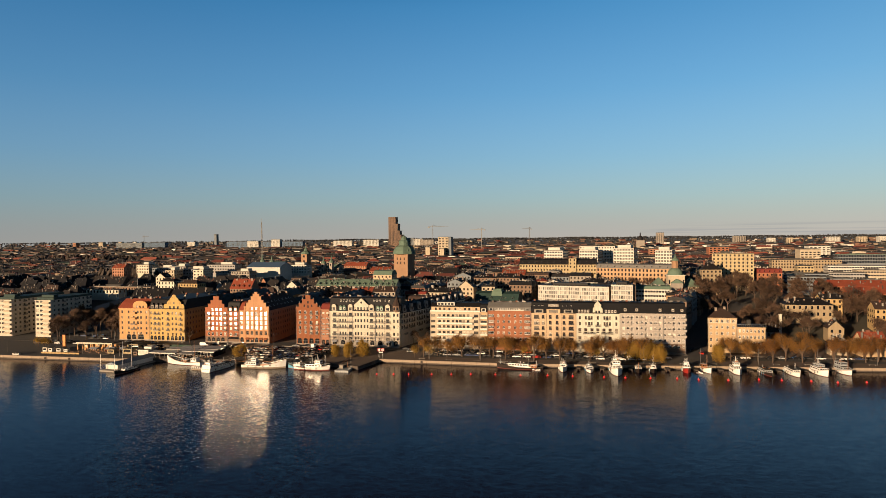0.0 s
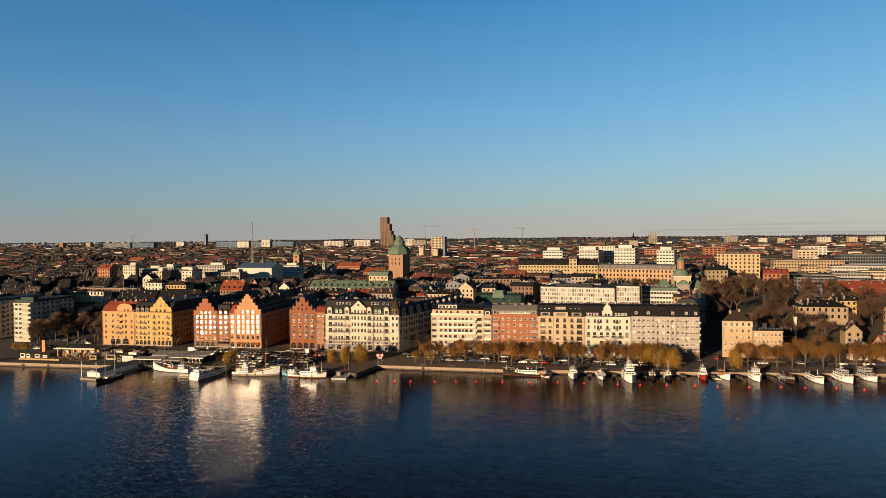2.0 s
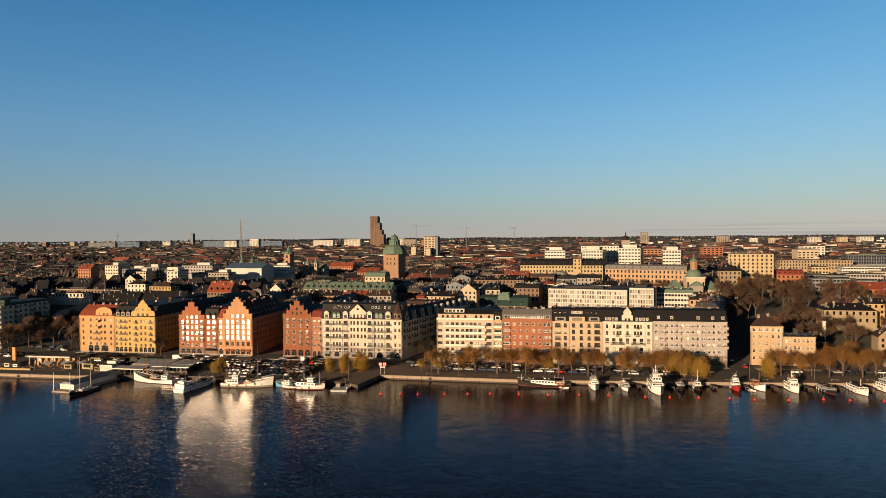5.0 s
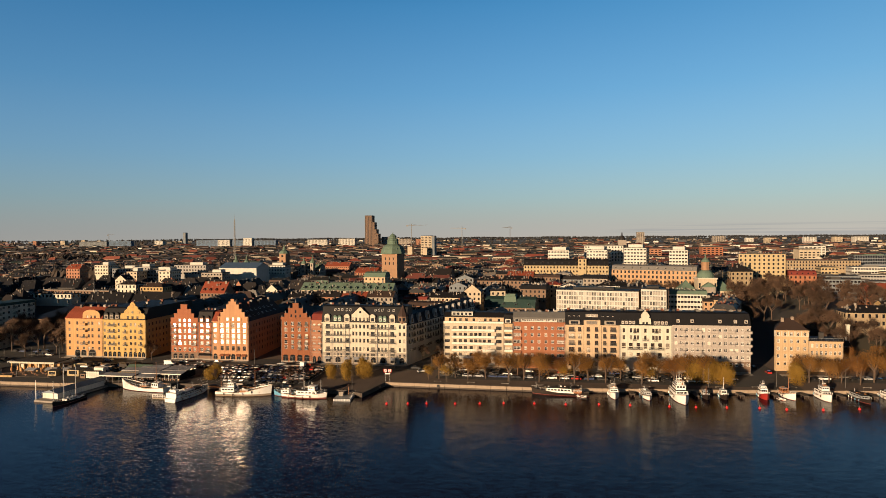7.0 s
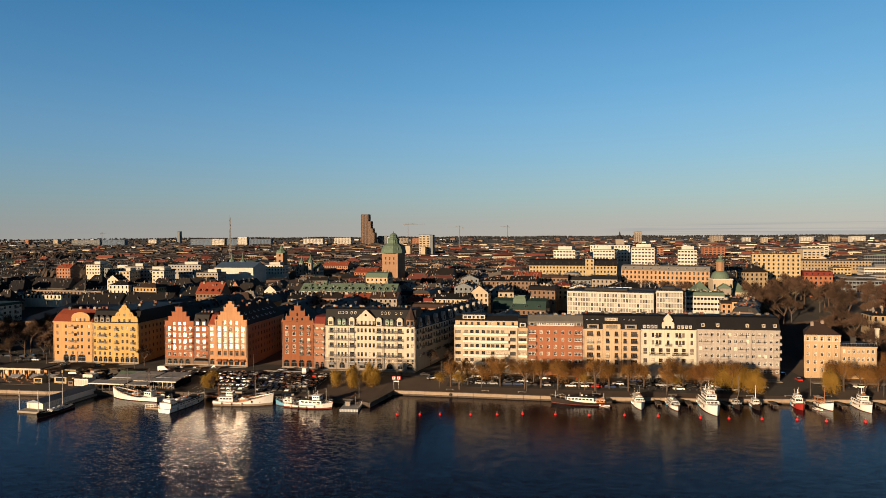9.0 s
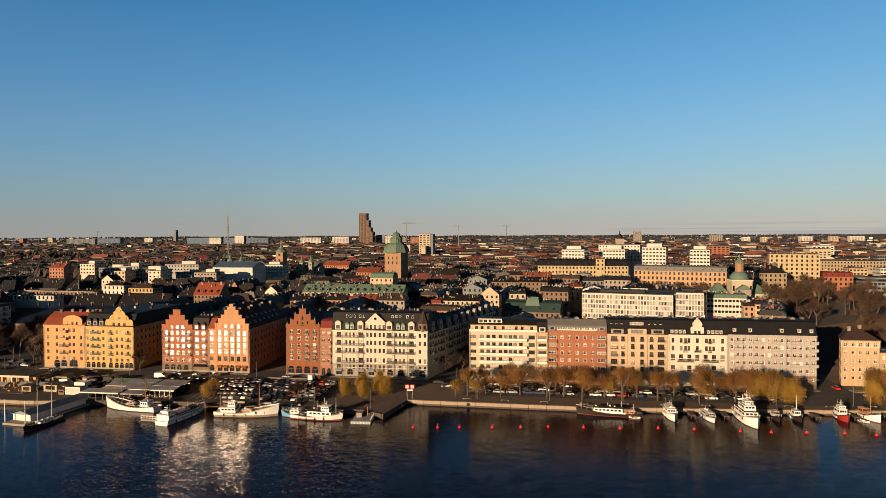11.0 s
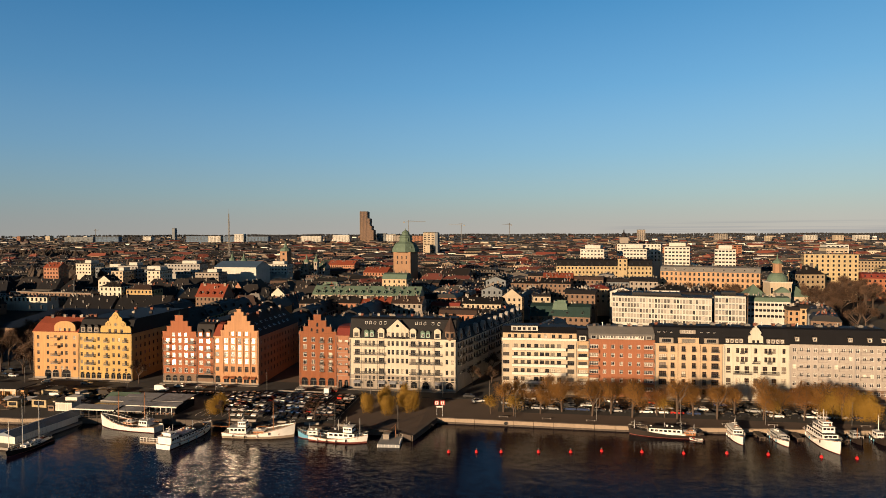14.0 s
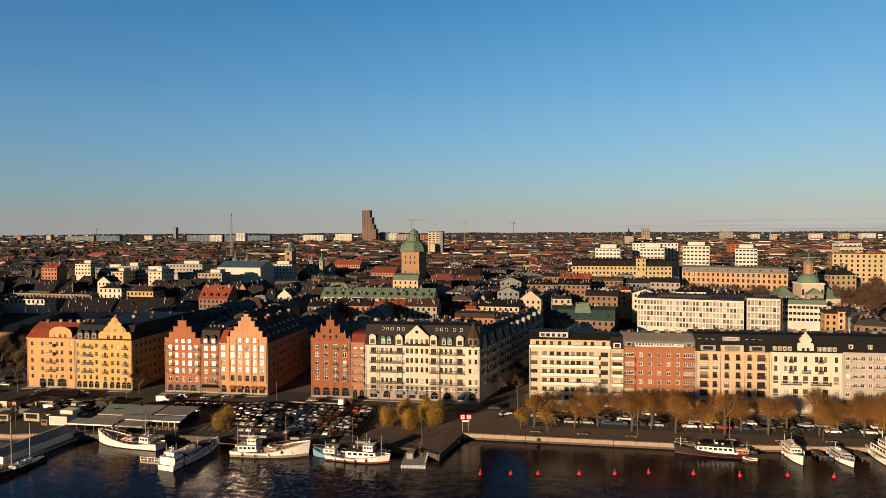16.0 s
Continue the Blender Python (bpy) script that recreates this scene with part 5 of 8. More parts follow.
# ---- cars ----
def car_meshes():
    b, g, w = MB(), MB(), MB()
    b.extrude([(-2.2, 0.35), (-2.25, 0.75), (-2.1, 0.98), (-1.2, 1.02), (0.75, 0.98), (1.9, 0.85), (2.2, 0.68), (2.22, 0.35)], 'y', -0.86, 0.86)
    b.extrude([(-1.45, 1.40), (-1.35, 1.45), (0.0, 1.47), (0.25, 1.41)], 'y', -0.66, 0.66)
    g.extrude([(-1.95, 1.0), (-1.45, 1.40), (0.25, 1.41), (1.0, 0.98)], 'y', -0.70, 0.70)
    w.lathe([(0.02, -0.1), (0.32, -0.1), (0.34, 0), (0.32, 0.1), (0.02, 0.1)], 12)
    return b.mesh("body", CAR_PAINT), g.mesh("glasshouse", DARKGLASS), w.mesh("wheel", RUBBER)


CAR = car_meshes()


def car(x, y, ang, group, z=None):
    ob = thing("car", "parked passenger car on dark asphalt", "car", pose(x, y, ground_z(x, y) + 0.02 if z is None else z, 0, 0, ang), group)
    part("body", CAR[0], None, ob)
    part("glasshouse", CAR[1], None, ob)
    for a in (-1.35, 1.35):
        for s in (-0.82, 0.82):
            part("wheel", CAR[2], None, ob, at=pose(a, s, 0.34, 90))


for k, y in enumerate((-41.0, -34.8, -28.6, -22.4, -16.2)):
    for j in range(20):
        x = -101.8 + j * 2.48
        if rnd.random() < 0.9 and not (k == 0 and j < 5):
            car(x + rnd.uniform(-0.15, 0.15), y + rnd.uniform(-0.35, 0.35), 90 if rnd.random() < 0.5 else -90, "cars in the car park", 2.06 + 0.27 * (y + 46) / 35)
for y, step_, p in ((-21.0, 5.3, 0.93), (-15.0, 5.6, 0.88), (-8.6, 7.5, 0.5)):
    for k in range(int(132 / step_)):
        x = 3 + k * step_ + rnd.uniform(-0.5, 0.5)
        if rnd.random() < p:
            car(x, y + (x > 90) * (x - 90) * 0.04 + (1.2 if y < -20 else 0), rnd.choice((0, 180)) + rnd.uniform(-2, 2), "cars along the promenade")
for k in range(17):
    if rnd.random() < 0.75:
        car(153 + k * 6, shore(153 + k * 6) + 17, 7 + rnd.choice((0, 180)), "cars along the promenade")
for x, y, a in ((-66, -7.2, 0), (-79, -6.6, 180), (-57, -14, 90), (-112, -7, 0), (-120, -9, 0), (-130, -7.5, 180), (-138, -20, 0), (-146, -23, 90), (-171, -8, 0), (-190, -7, 180), (-12, -8, 0), (-8, -14, 30), (146, 2, 90), (143, 12, 90), (-108, -17, 90), (-111.5, -17, 90), (-115, -17, 90), (-118.5, -17, 90), (-122, -17, 90), (-125.5, -18, 90), (-160, -19, 0), (-167, -19, 0), (-174, -18.5, 0)):
    car(x, y, a, "cars in the street", 2.34 if y > -10.4 and y < -2.7 else None)


lot = random.Random(31)
for k in range(40):
    x, y = -250 + 4.6 * (k % 10) + lot.uniform(-0.6, 0.6), (-17.5, -13.0, 0.5, 9.0)[k // 10] + lot.uniform(-0.4, 0.4)
    if lot.random() < 0.38:
        car(x, y, lot.choice((0, 180)) + lot.uniform(-3, 3), "cars by the western trees")


# ---- boats ----
def boat(name, label, x, y, heading, L, B, free, hull, cabins=(), masts=(), boot=BOOT, deck=PLANK, bow_rise=0.6, rails=True, trans=0.75, wl=0.22):
    """A boat with a lofted hull; cabins: (x0, x1, width, z0, height, material, windows a side); masts: (x, height, rake)."""
    ob = thing(name, label, "boat", pose(x, y + (1.4 if x > 70 else 0), 0, 0, 0, heading) @ Matrix.Scale(0.9 if x > 105 and L > 5 else 1.0, 4), "boats at the quay")
    mb, N = MB(), 13
    rings = []
    for k in range(N):
        s = k / (N - 1)
        hb = B / 2 * (trans + (1 - trans) * min(1, s / 0.35)) * (1 if s < 0.55 else max(0.015, 1 - ((s - 0.55) / 0.45) ** 2.2))
        top = free * (1.10 - 0.34 * math.sin(min(1.0, s / 0.8) * math.pi) ** 1.5 + bow_rise * s ** 3)
        px = -L / 2 + L * s
        rings.append([(px, 0, -0.7), (px, hb * 0.75, -0.35), (px, hb * 0.92, wl), (px + 0.02 * L * s, hb, top), (px + 0.02 * L * s, hb * 0.93, top), (px + 0.02 * L * s, hb * 0.93, top - 0.35)])
    full = [[(a, -b_, c) for a, b_, c in reversed(r)] + r[1:] for r in rings]
    i0 = len(mb.v)
    n = len(full[0])
    for r in full:
        mb.v.extend(r)
    for k in range(N - 1):
        for j in range(n - 1):
            a = i0 + k * n + j
            mb.f.append((a, a + 1, a + n + 1, a + n))
            mb.m.append(1 if j in (3, 4, 5, 6) else 0)
    mb.face(full[0], 0)
    part("hull", mb, [hull, boot], ob)
    d = MB()
    for r, q in zip(rings, rings[1:]):
        a, b_ = r[5], q[5]
        d.face([(a[0], -a[1], a[2]), (b_[0], -b_[1], b_[2]), (b_[0], b_[1], b_[2]), (a[0], a[1], a[2])])
    part("deck", d, deck, ob)
    for x0, x1, w, z0, h, m, nw in cabins:
        c = MB()
        c.extrude([(x0, z0), (x1, z0), (x1 - 0.12 * h, z0 + h), (x0 + 0.06 * h, z0 + h)], 'y', -w / 2, w / 2)
        cab = part("cabin", c, m, ob)
        c = MB()
        c.extrude([(-w / 2 - 0.14, z0 + h), (-w / 2 - 0.14, z0 + h + 0.07), (0, z0 + h + 0.2), (w / 2 + 0.14, z0 + h + 0.07), (w / 2 + 0.14, z0 + h)], 'x', x0 - 0.15, x1 + 0.12)
        part("cabin_roof", c, ROOF["felt"] if x1 - x0 > 7 else HULL_GREY if h > 1.7 else HULL_WHITE, cab)
        lid = rnd.choice((HULL_WHITE, VARNISH, HULL_GREY))
        for k in range(3 if x1 - x0 > 3 else 1):
            px, py = rnd.uniform(x0 + 0.6, x1 - 0.6), rnd.uniform(-0.3, 0.3) * w
            c = MB()
            c.box(px - 0.3, px + 0.3, py - 0.25, py + 0.25, z0 + h + 0.1, z0 + h + rnd.uniform(0.3, 0.7))
            part("roof_hatch", c, lid, cab)
        if nw:
            pw = (x1 - x0) / (nw + 0.6)
            for side_ in (-1, 1):
                for k in range(nw):
                    q = MB()
                    q.box(-pw * 0.34, pw * 0.34, -0.03, 0.03, -h * 0.17, h * 0.17)
                    if ("cw", round(pw, 2), round(h, 2)) not in SHARED:
                        SHARED[("cw", round(pw, 2), round(h, 2))] = q.mesh("cabin_window", DARKGLASS)
                    part("cabin_window", SHARED[("cw", round(pw, 2), round(h, 2))], None, cab, at=Matrix.Translation((x0 + pw * (k + 0.8), side_ * (w / 2 + 0.005), z0 + h * 0.63)))
            for k in range(3):
                q = MB()
                q.box(x1 - 0.09 * h, x1 - 0.045 * h, -w * 0.42 + k * w * 0.29, -w * 0.42 + k * w * 0.29 + w * 0.23, z0 + h * 0.5, z0 + h * 0.82)
                part("cabin_window", q, DARKGLASS, cab)
    for side_ in (-1, 1):
        g = MB()
        for r in rings:
            g.v += [(r[3][0], side_ * (r[3][1] + dy), r[3][2] + dz) for dy, dz in ((-0.01, -0.05), (0.09, -0.07), (0.09, -0.17), (-0.01, -0.19))]
        for k in range(len(rings) - 1):
            for j in range(4):
                g.f.append((4 * k + j, 4 * k + (j + 1) % 4, 4 * k + 4 + (j + 1) % 4, 4 * k + 4 + j))
                g.m.append(0)
        part("rubbing_strake", g, VARNISH if hull is HULL_WHITE and L > 11 else HULL_BLACK, ob)
    for k in range(4 if L > 7 else 0):
        r = rings[2 + 2 * k]
        g = MB()
        g.lathe([(0.02, -0.45), (0.17, -0.35), (0.2, 0), (0.17, 0.35), (0.02, 0.45)], 8)
        part("fender", g, rnd.choice((HULL_WHITE, HULL_BLACK, HULL_BLUE)), ob, at=Matrix.Translation((r[3][0], -r[3][1] - 0.2, max(0.5, r[3][2] - 0.7))))
    if len(cabins) > 1:
        x0, x1, w, z0, h = max(cabins, key=lambda c: c[3] + c[4])[:5]
        g = MB()
        z1 = z0 + h + 0.15
        g.tube(((x0 + x1) / 2, 0, z1), ((x0 + x1) / 2, 0, z1 + 1.5), 0.06, 0.04, 5)
        rm = part("radar_mast", g, FRAME["white"], ob)
        g = MB()
        g.box((x0 + x1) / 2 - 0.1, (x0 + x1) / 2 + 0.1, -0.8, 0.8, z1 + 0.8, z1 + 0.95)
        part("radar_bar", g, FRAME["white"], rm)
        for q, hh in ((0.35, 2.6), (-0.35, 2.0)):
            g = MB()
            g.tube((x0 + 0.3, w * q, z1), (x0 + 0.3, w * q, z1 + hh), 0.03, 0.02, 4)
            part("aerial", g, FRAME["white"], ob)
    for mx, mh, mtl in masts:
        m = MB()
        z0 = free * 0.6
        m.tube((mx, 0, z0), (mx, 0, mh), 0.16, 0.08, 7)
        ms = part("mast", m, mtl, ob)
        if mh > 6.5:
            g = MB()
            for dx, dy in ((-0.22 * L, 0), (0.2 * L, 0), (0, B * 0.45), (0, -B * 0.45)):
                g.tube((mx, 0, mh * 0.95), (max(-L * 0.48, min(L * 0.5, mx + dx)), dy, free), 0.025, 0.025, 3)
            part("stay", g, IRON, ms)
            g = MB()
            g.tube((mx, 0, free + 1.2), (mx - 0.24 * L, 0, free + 1.5), 0.1, 0.08, 6)
            part("boom", g, mtl, ms)
    for k in range(int(L / 3.2)):
        g = MB()
        bx, bw = rnd.uniform(-0.42, 0.3) * L, rnd.uniform(0.25, 0.7)
        by, bz = rnd.uniform(-0.32, 0.32) * B, free * 0.75 - 0.2
        if rnd.random() < 0.6:
            g.box(bx - bw, bx + bw, by - bw * 0.5, by + bw * 0.5, bz, bz + rnd.uniform(0.4, 1.0))
        else:
            g.lathe([(0.02, bz), (bw * 0.6, bz), (bw * 0.6, bz + 0.6), (bw * 0.4, bz + 0.75), (0.02, bz + 0.75)], 9, 0, bx, by)
        part("deck_gear", g, rnd.choice((VARNISH, HULL_GREY, HULL_BLACK, HULL_WHITE, TIMBER, ROOF["redmetal"])), ob)
    if rails:
        g = MB()
        for side_ in (-1, 1):
            pts = [Vector((r[3][0], side_ * r[3][1] * 0.97, r[3][2])) for r in rings[1:]]
            for p, q in zip(pts, pts[1:]):
                g.tube(p + Vector((0, 0, 0.85)), q + Vector((0, 0, 0.85)), 0.03, 0.03, 3)
                g.tube(p, p + Vector((0, 0, 0.85)), 0.025, 0.025, 3)
        part("railing", g, FRAME["white"], ob)
    return ob


W_, K_, D_ = HULL_WHITE, HULL_BLACK, VARNISH
boat("sailing_yacht", "dark-hulled two-masted sailing yacht moored at a pontoon", -138.0, -75.5, -93, 16, 3.6, 1.1, HULL_BLACK, [(-3.5, 2.5, 2.0, 0.9, 0.8, W_, 4)], [(-3.5, 13.5, STEEL), (2.5, 15.5, STEEL)], deck=HULL_WHITE)
boat("sailing_ship", "white two-masted wooden sailing ship at the restaurant quay", -120.3, -53.6, 171, 23, 5.6, 1.9, W_, [(-8.5, -5.0, 3.2, 1.8, 1.8, W_, 3), (-2, 1.5, 2.4, 1.6, 0.8, D_, 2)], [(-6.2, 12.5, D_), (4.5, 12.0, D_)], bow_rise=1.2)
boat("passenger_ferry", "low white passenger ferry with a grey deck canopy", -95.6, -60.6, 80, 21.5, 6.0, 1.6, W_, [(-10.2, -6.6, 5.0, 1.4, 2.1, W_, 3), (-9.4, -7.4, 3.2, 3.6, 0.9, W_, 2), (-5.8, 7.5, 4.9, 1.2, 1.3, W_, 9), (-4.8, 1.0, 4.2, 2.6, 0.5, HULL_GREY, 0)], [(-6.6, 6.4, STEEL), (2.2, 5.2, STEEL)], trans=0.9)
boat("fishing_boat", "white fishing boat with a varnished mast and aft wheelhouse", -74.2, -55.6, 6, 22.5, 6.2, 1.75, W_, [(-9.0, -3.4, 4.2, 1.5, 1.8, W_, 4), (-6.4, -3.8, 2.8, 3.4, 1.5, W_, 3), (-1.5, 2.0, 2.4, 1.3, 0.7, D_, 0)], [(4.6, 11.5, D_), (-9.6, 8.5, D_)], bow_rise=1.45, wl=0.8, boot=PLANK)
boat("tour_boat", "white and blue tour boat with a tall wheelhouse", -47.8, -56.4, -4, 18.5, 5.4, 1.5, W_, [(-3.0, 6.0, 4.0, 1.3, 1.8, W_, 5), (2.0, 5.0, 3.2, 3.2, 1.6, W_, 3)], [(7.0, 7.5, STEEL), (0, 6.6, STEEL)], wl=0.5)
boat("motor_launch", "pale blue motor launch with a cluttered deck", -57.4, -54.6, 178, 8.5, 3.4, 1.4, HULL_BLUE, [(-2.6, 0.8, 2.3, 1.2, 1.2, W_, 2)], [(0.5, 4.5, STEEL)])
boat("steam_yacht", "long black-hulled vessel with a white deckhouse along the quay", 53.8, -38.4, 176, 22.5, 4.8, 1.25, K_, [(-4.5, 5.6, 3.2, 1.0, 1.8, W_, 7), (-8.5, -5.0, 2.6, 1.0, 1.1, D_, 2)], [(9.8, 4.6, STEEL), (-8.2, 4.4, STEEL)], bow_rise=0.8)
boat("motor_boat", "white motor boat with a dark saloon roof moored bow out", 74.8, -39.2, -90, 13.5, 3.9, 1.7, W_, [(-4.8, 2.2, 2.9, 1.5, 1.7, W_, 6), (-4.2, 0.8, 2.6, 3.2, 0.25, HULL_BLACK, 0)], [(-1.5, 5.6, STEEL)])
boat("motor_boat", "sleek white motor yacht with a grey canopy", 87.3, -39.6, -86, 12.5, 3.6, 1.3, W_, [(-3.5, 2.4, 2.5, 1.2, 1.3, HULL_GREY, 4)], [(-3.0, 3.8, STEEL)], bow_rise=0.35)
boat("patrol_vessel", "large white vessel with stacked decks and a lattice mast", 99.6, -41.2, -88, 19, 5.6, 2.1, W_, [(-6.5, 4.0, 4.4, 2.0, 2.1, W_, 7), (-3.5, 2.8, 3.6, 4.1, 1.9, W_, 5), (-1.0, 2.0, 2.6, 6.0, 1.2, W_, 3)], [(-0.5, 10.5, FRAME["white"]), (-4.6, 8.0, FRAME["white"])], bow_rise=0.8)
boat("tugboat", "small black tugboat with a rusty mast", 110.3, -37.4, -92, 8.5, 3.2, 1.3, K_, [(-2.6, 0.3, 2.0, 1.1, 1.9, HULL_GREY, 2)], [(0.8, 5.0, D_)], boot=K_)
boat("tugboat", "black tugboat with a white wheelhouse and tall mast", 117.2, -36.8, -90, 9.0, 3.3, 1.4, K_, [(-2.4, 0.8, 2.2, 1.2, 2.2, W_, 2)], [(-0.6, 9.0, FRAME["white"])], boot=K_)
boat("tugboat", "red-hulled tugboat with a white wheelhouse", 132.7, -34.6, -90, 9.5, 4.0, 1.7, HULL_RED, [(-3.2, 0.9, 2.8, 1.5, 2.5, W_, 3), (-2.4, 0.2, 2.2, 4.0, 1.0, W_, 2)], [(-1.2, 7.2, FRAME["white"])], boot=HULL_RED)
boat("fishing_boat", "white wooden fishing boat with a dark mast", 141.9, -33.0, -78, 12, 4.2, 1.7, W_, [(-4.2, -1.5, 2.6, 1.5, 2.1, D_, 2)], [(0.8, 9.0, D_)], bow_rise=0.9)
boat("motor_vessel", "white motor vessel with a high wheelhouse", 155.0, -33.4, -88, 14, 4.6, 1.9, W_, [(-5.0, 2.6, 3.6, 1.7, 2.0, W_, 5), (-1.5, 2.0, 3.0, 3.8, 1.8, W_, 3)], [(-0.8, 8.5, FRAME["white"])], bow_rise=0.8)
boat("canal_boat", "dark low boat with a long glazed cabin", 168.0, -33.6, -84, 15, 4.2, 1.2, K_, [(-5.5, 4.0, 3.2, 1.0, 1.6, HULL_GREY, 8)], [(-4, 4.0, STEEL)], deck=HULL_WHITE)
boat("tour_boat", "white tour boat with a long windowed saloon", 179.7, -33.2, -84, 16, 4.6, 1.6, W_, [(-5.8, 4.6, 3.6, 1.4, 1.8, W_, 8)], [(2.5, 6.4, FRAME["white"])])
boat("motor_yacht", "white motor yacht with a dark flybridge", 192.0, -30.8, -80, 15, 5.0, 2.0, W_, [(-5.2, 3.4, 3.9, 1.8, 1.9, W_, 5), (-3.6, 1.6, 3.3, 3.7, 1.4, HULL_GREY, 3)], [(-2.5, 7.6, FRAME["white"])], bow_rise=0.8)
boat("houseboat", "pale green houseboat with a grey upper deck", 203.4, -27.0, -78, 13, 4.6, 1.7, W_, [(-5.2, 2.8, 3.8, 1.5, 2.1, HULL_GREY, 4), (-4.8, 0.6, 3.6, 3.7, 1.9, HULL_GREY, 3)], [(3.6, 7.0, D_)])
for x, y, a in ((-98, -47.8, 30), (-139.5, -68, 80), (62, -41.6, 170), (138.2, -37.5, -60)):
    boat("dinghy", "small open rowing boat on the water", x, y, a, 3.8, 1.5, 0.5, W_ if x > 0 else K_, rails=False)

# mooring buoys in a curved line
bm_, st = MB(), MB()
bm_.lathe([(0.02, -0.3), (0.35, -0.2), (0.55, 0.1), (0.55, 0.35), (0.36, 0.72), (0.12, 0.95), (0.02, 1.0)], 14)
st.tube((0, 0, 0.95), (0, 0, 1.6), 0.05, 0.05, 6)
BU = (bm_.mesh("float", BUOY), st.mesh("ring", STEEL))
for x, y in ((-12.5, -62.5), (-4.4, -61.3), (2.8, -60.4), (13.6, -59.0), (23.0, -57.7), (32.0, -55.8), (43.6, -55.0), (55.4, -54.6), (67.8, -52.8), (79.3, -52.3), (93.5, -52.5), (103.0, -52.3), (114.1, -51.3), (125.7, -50.6), (134.8, -51.2), (147.5, -50.2), (161.0, -47.2), (170.3, -47.4), (182.5, -46.8), (192.7, -47.8), (205.0, -45.6)):
    ob = thing("mooring_buoy", "round red mooring buoy on the water", "buoy", pose(x, y, 0, rnd.uniform(-6, 6), rnd.uniform(-6, 6), 0) @ Matrix.Scale(0.86, 4), "mooring buoys")
    part("float", BU[0], None, ob)
    part("ring", BU[1], None, ob)

# ---- pontoons, pavilions and quay furniture ----
ob = thing("covered_pontoon", "floating pontoon with a long low grey roof and cream end wall", "pontoon", pose(-144, -64, 0, 0, 0, -6))
mb = MB()
mb.box(-6.8, 2.6, -14.0, 17, -0.4, 0.7)
part("platform", mb, CONCRETE, ob)
mb = MB()
mb.box(-6.2, 1.2, -10.5, 16, 0.7, 2.9)
part("wall", mb, PLASTER["parapet"], ob)
for k in range(9):
    mb = MB()
    mb.extrude([(-6.6, 2.9), (-2.5, 4.1), (1.6, 2.9)], 'y', -10.9 + 3 * k, -10.9 + 3 * k + 2.94)
    part("roof_panel", mb, PONTOON_ROOF, ob)
for x, y in ((-6.4, -13.4), (2.2, -13.4)):
    mb = MB()
    mb.tube((x, y, 0.7), (x, y, 8.5), 0.14, 0.1, 7)
    part("pole", mb, FRAME["white"], ob)

ob = thing("restaurant_pavilion", "low quay restaurant with grey awning roofs and a white kiosk", "pavilion", pose(-149, -47, 1.9))
mb = MB()
mb.box(8, 38.5, 3.6, 16.5, 0, 2.8)
part("glazed_hall", mb, DARKGLASS, ob)
for x0, x1, y0, y1, z, pale in ((4.7, 20.4, -3.0, 1.8, 3.0, 1), (17.8, 39.8, 2.6, 6.6, 3.2, 1), (27.2, 38.6, 8.6, 17.6, 3.4, 0), (8.2, 26.6, 7.0, 11.6, 3.3, 0), (14, 26.6, 12.2, 16.8, 3.6, 0), (20.8, 30, -2.2, 2.2, 2.7, 0)):
    n = max(2, int((x1 - x0) / 3.4))
    for k in range(n):
        a, c = x0 + (x1 - x0) * k / n, x0 + (x1 - x0) * (k + 1) / n - 0.06
        mb = MB()
        mb.extrude([(y0, z - 0.20), (y0, z - 0.06), (y1, z + 0.34), (y1, z + 0.18)], 'x', a, c)
        part("roof_panel", mb, AWNING, ob)
    mb = MB()
    mb.box(x0 - 0.1, x1 + 0.1, y0 - 0.12, y0 - 0.003, z - 0.42, z + 0.0)
    part("fascia", mb, PLASTER["parapet" if pale else "grey"], ob, "white fascia board" if pale else "grey fascia board")
mb = MB()
mb.box(-6.8, -0.4, 3.3, 8.0, 0, 3.0)
kb = part("kiosk", mb, PLASTER["parapet"], ob, "white kiosk")
mb = MB()
mb.box(-7.0, -0.2, 3.1, 8.2, 3.0, 3.2)
part("kiosk_roof", mb, ROOF["felt"], kb)
mb = MB()
mb.box(-4.2, 0.4, 5.0, 8.6, 3.2, 4.5)
mb.box(-4.2, 0.4, 4.94, 5.0, 3.3, 3.45, 1)
part("kiosk_sign", mb, [PLASTER["parapet"], IRON], kb, "white box sign on the kiosk roof")
for k in range(7):
    mb = MB()
    mb.box(-6.4 + 0.9 * k, -5.7 + 0.9 * k, 3.27, 3.297, 0.3, 2.5)
    part("kiosk_panel", mb, PLASTER["paper"], kb)
for k in range(12):
    x, y = (5.0 + 3.0 * k, -2.8) if k < 6 else (18.2 + 3.5 * (k - 6), 2.8)
    mb = MB()
    mb.box(x - 0.09, x + 0.09, y - 0.09, y + 0.09, 0, 2.8)
    part("post", mb, IRON, ob)
for x0, x1, y in ((5, 20, -3.2), (20.5, 39.5, 2.3)):
    for z in (0.45, 0.95):
        mb = MB()
        mb.box(x0, x1, y - 0.05, y + 0.05, z, z + 0.09)
        part("railing", mb, TIMBER, ob)
for k in range(9):
    mb = MB()
    mb.box(21 + 2.05 * k, 21.12 + 2.05 * k, 3.5, 3.58, 0, 2.8)
    part("glazing_bar", mb, FRAME["white"], ob)
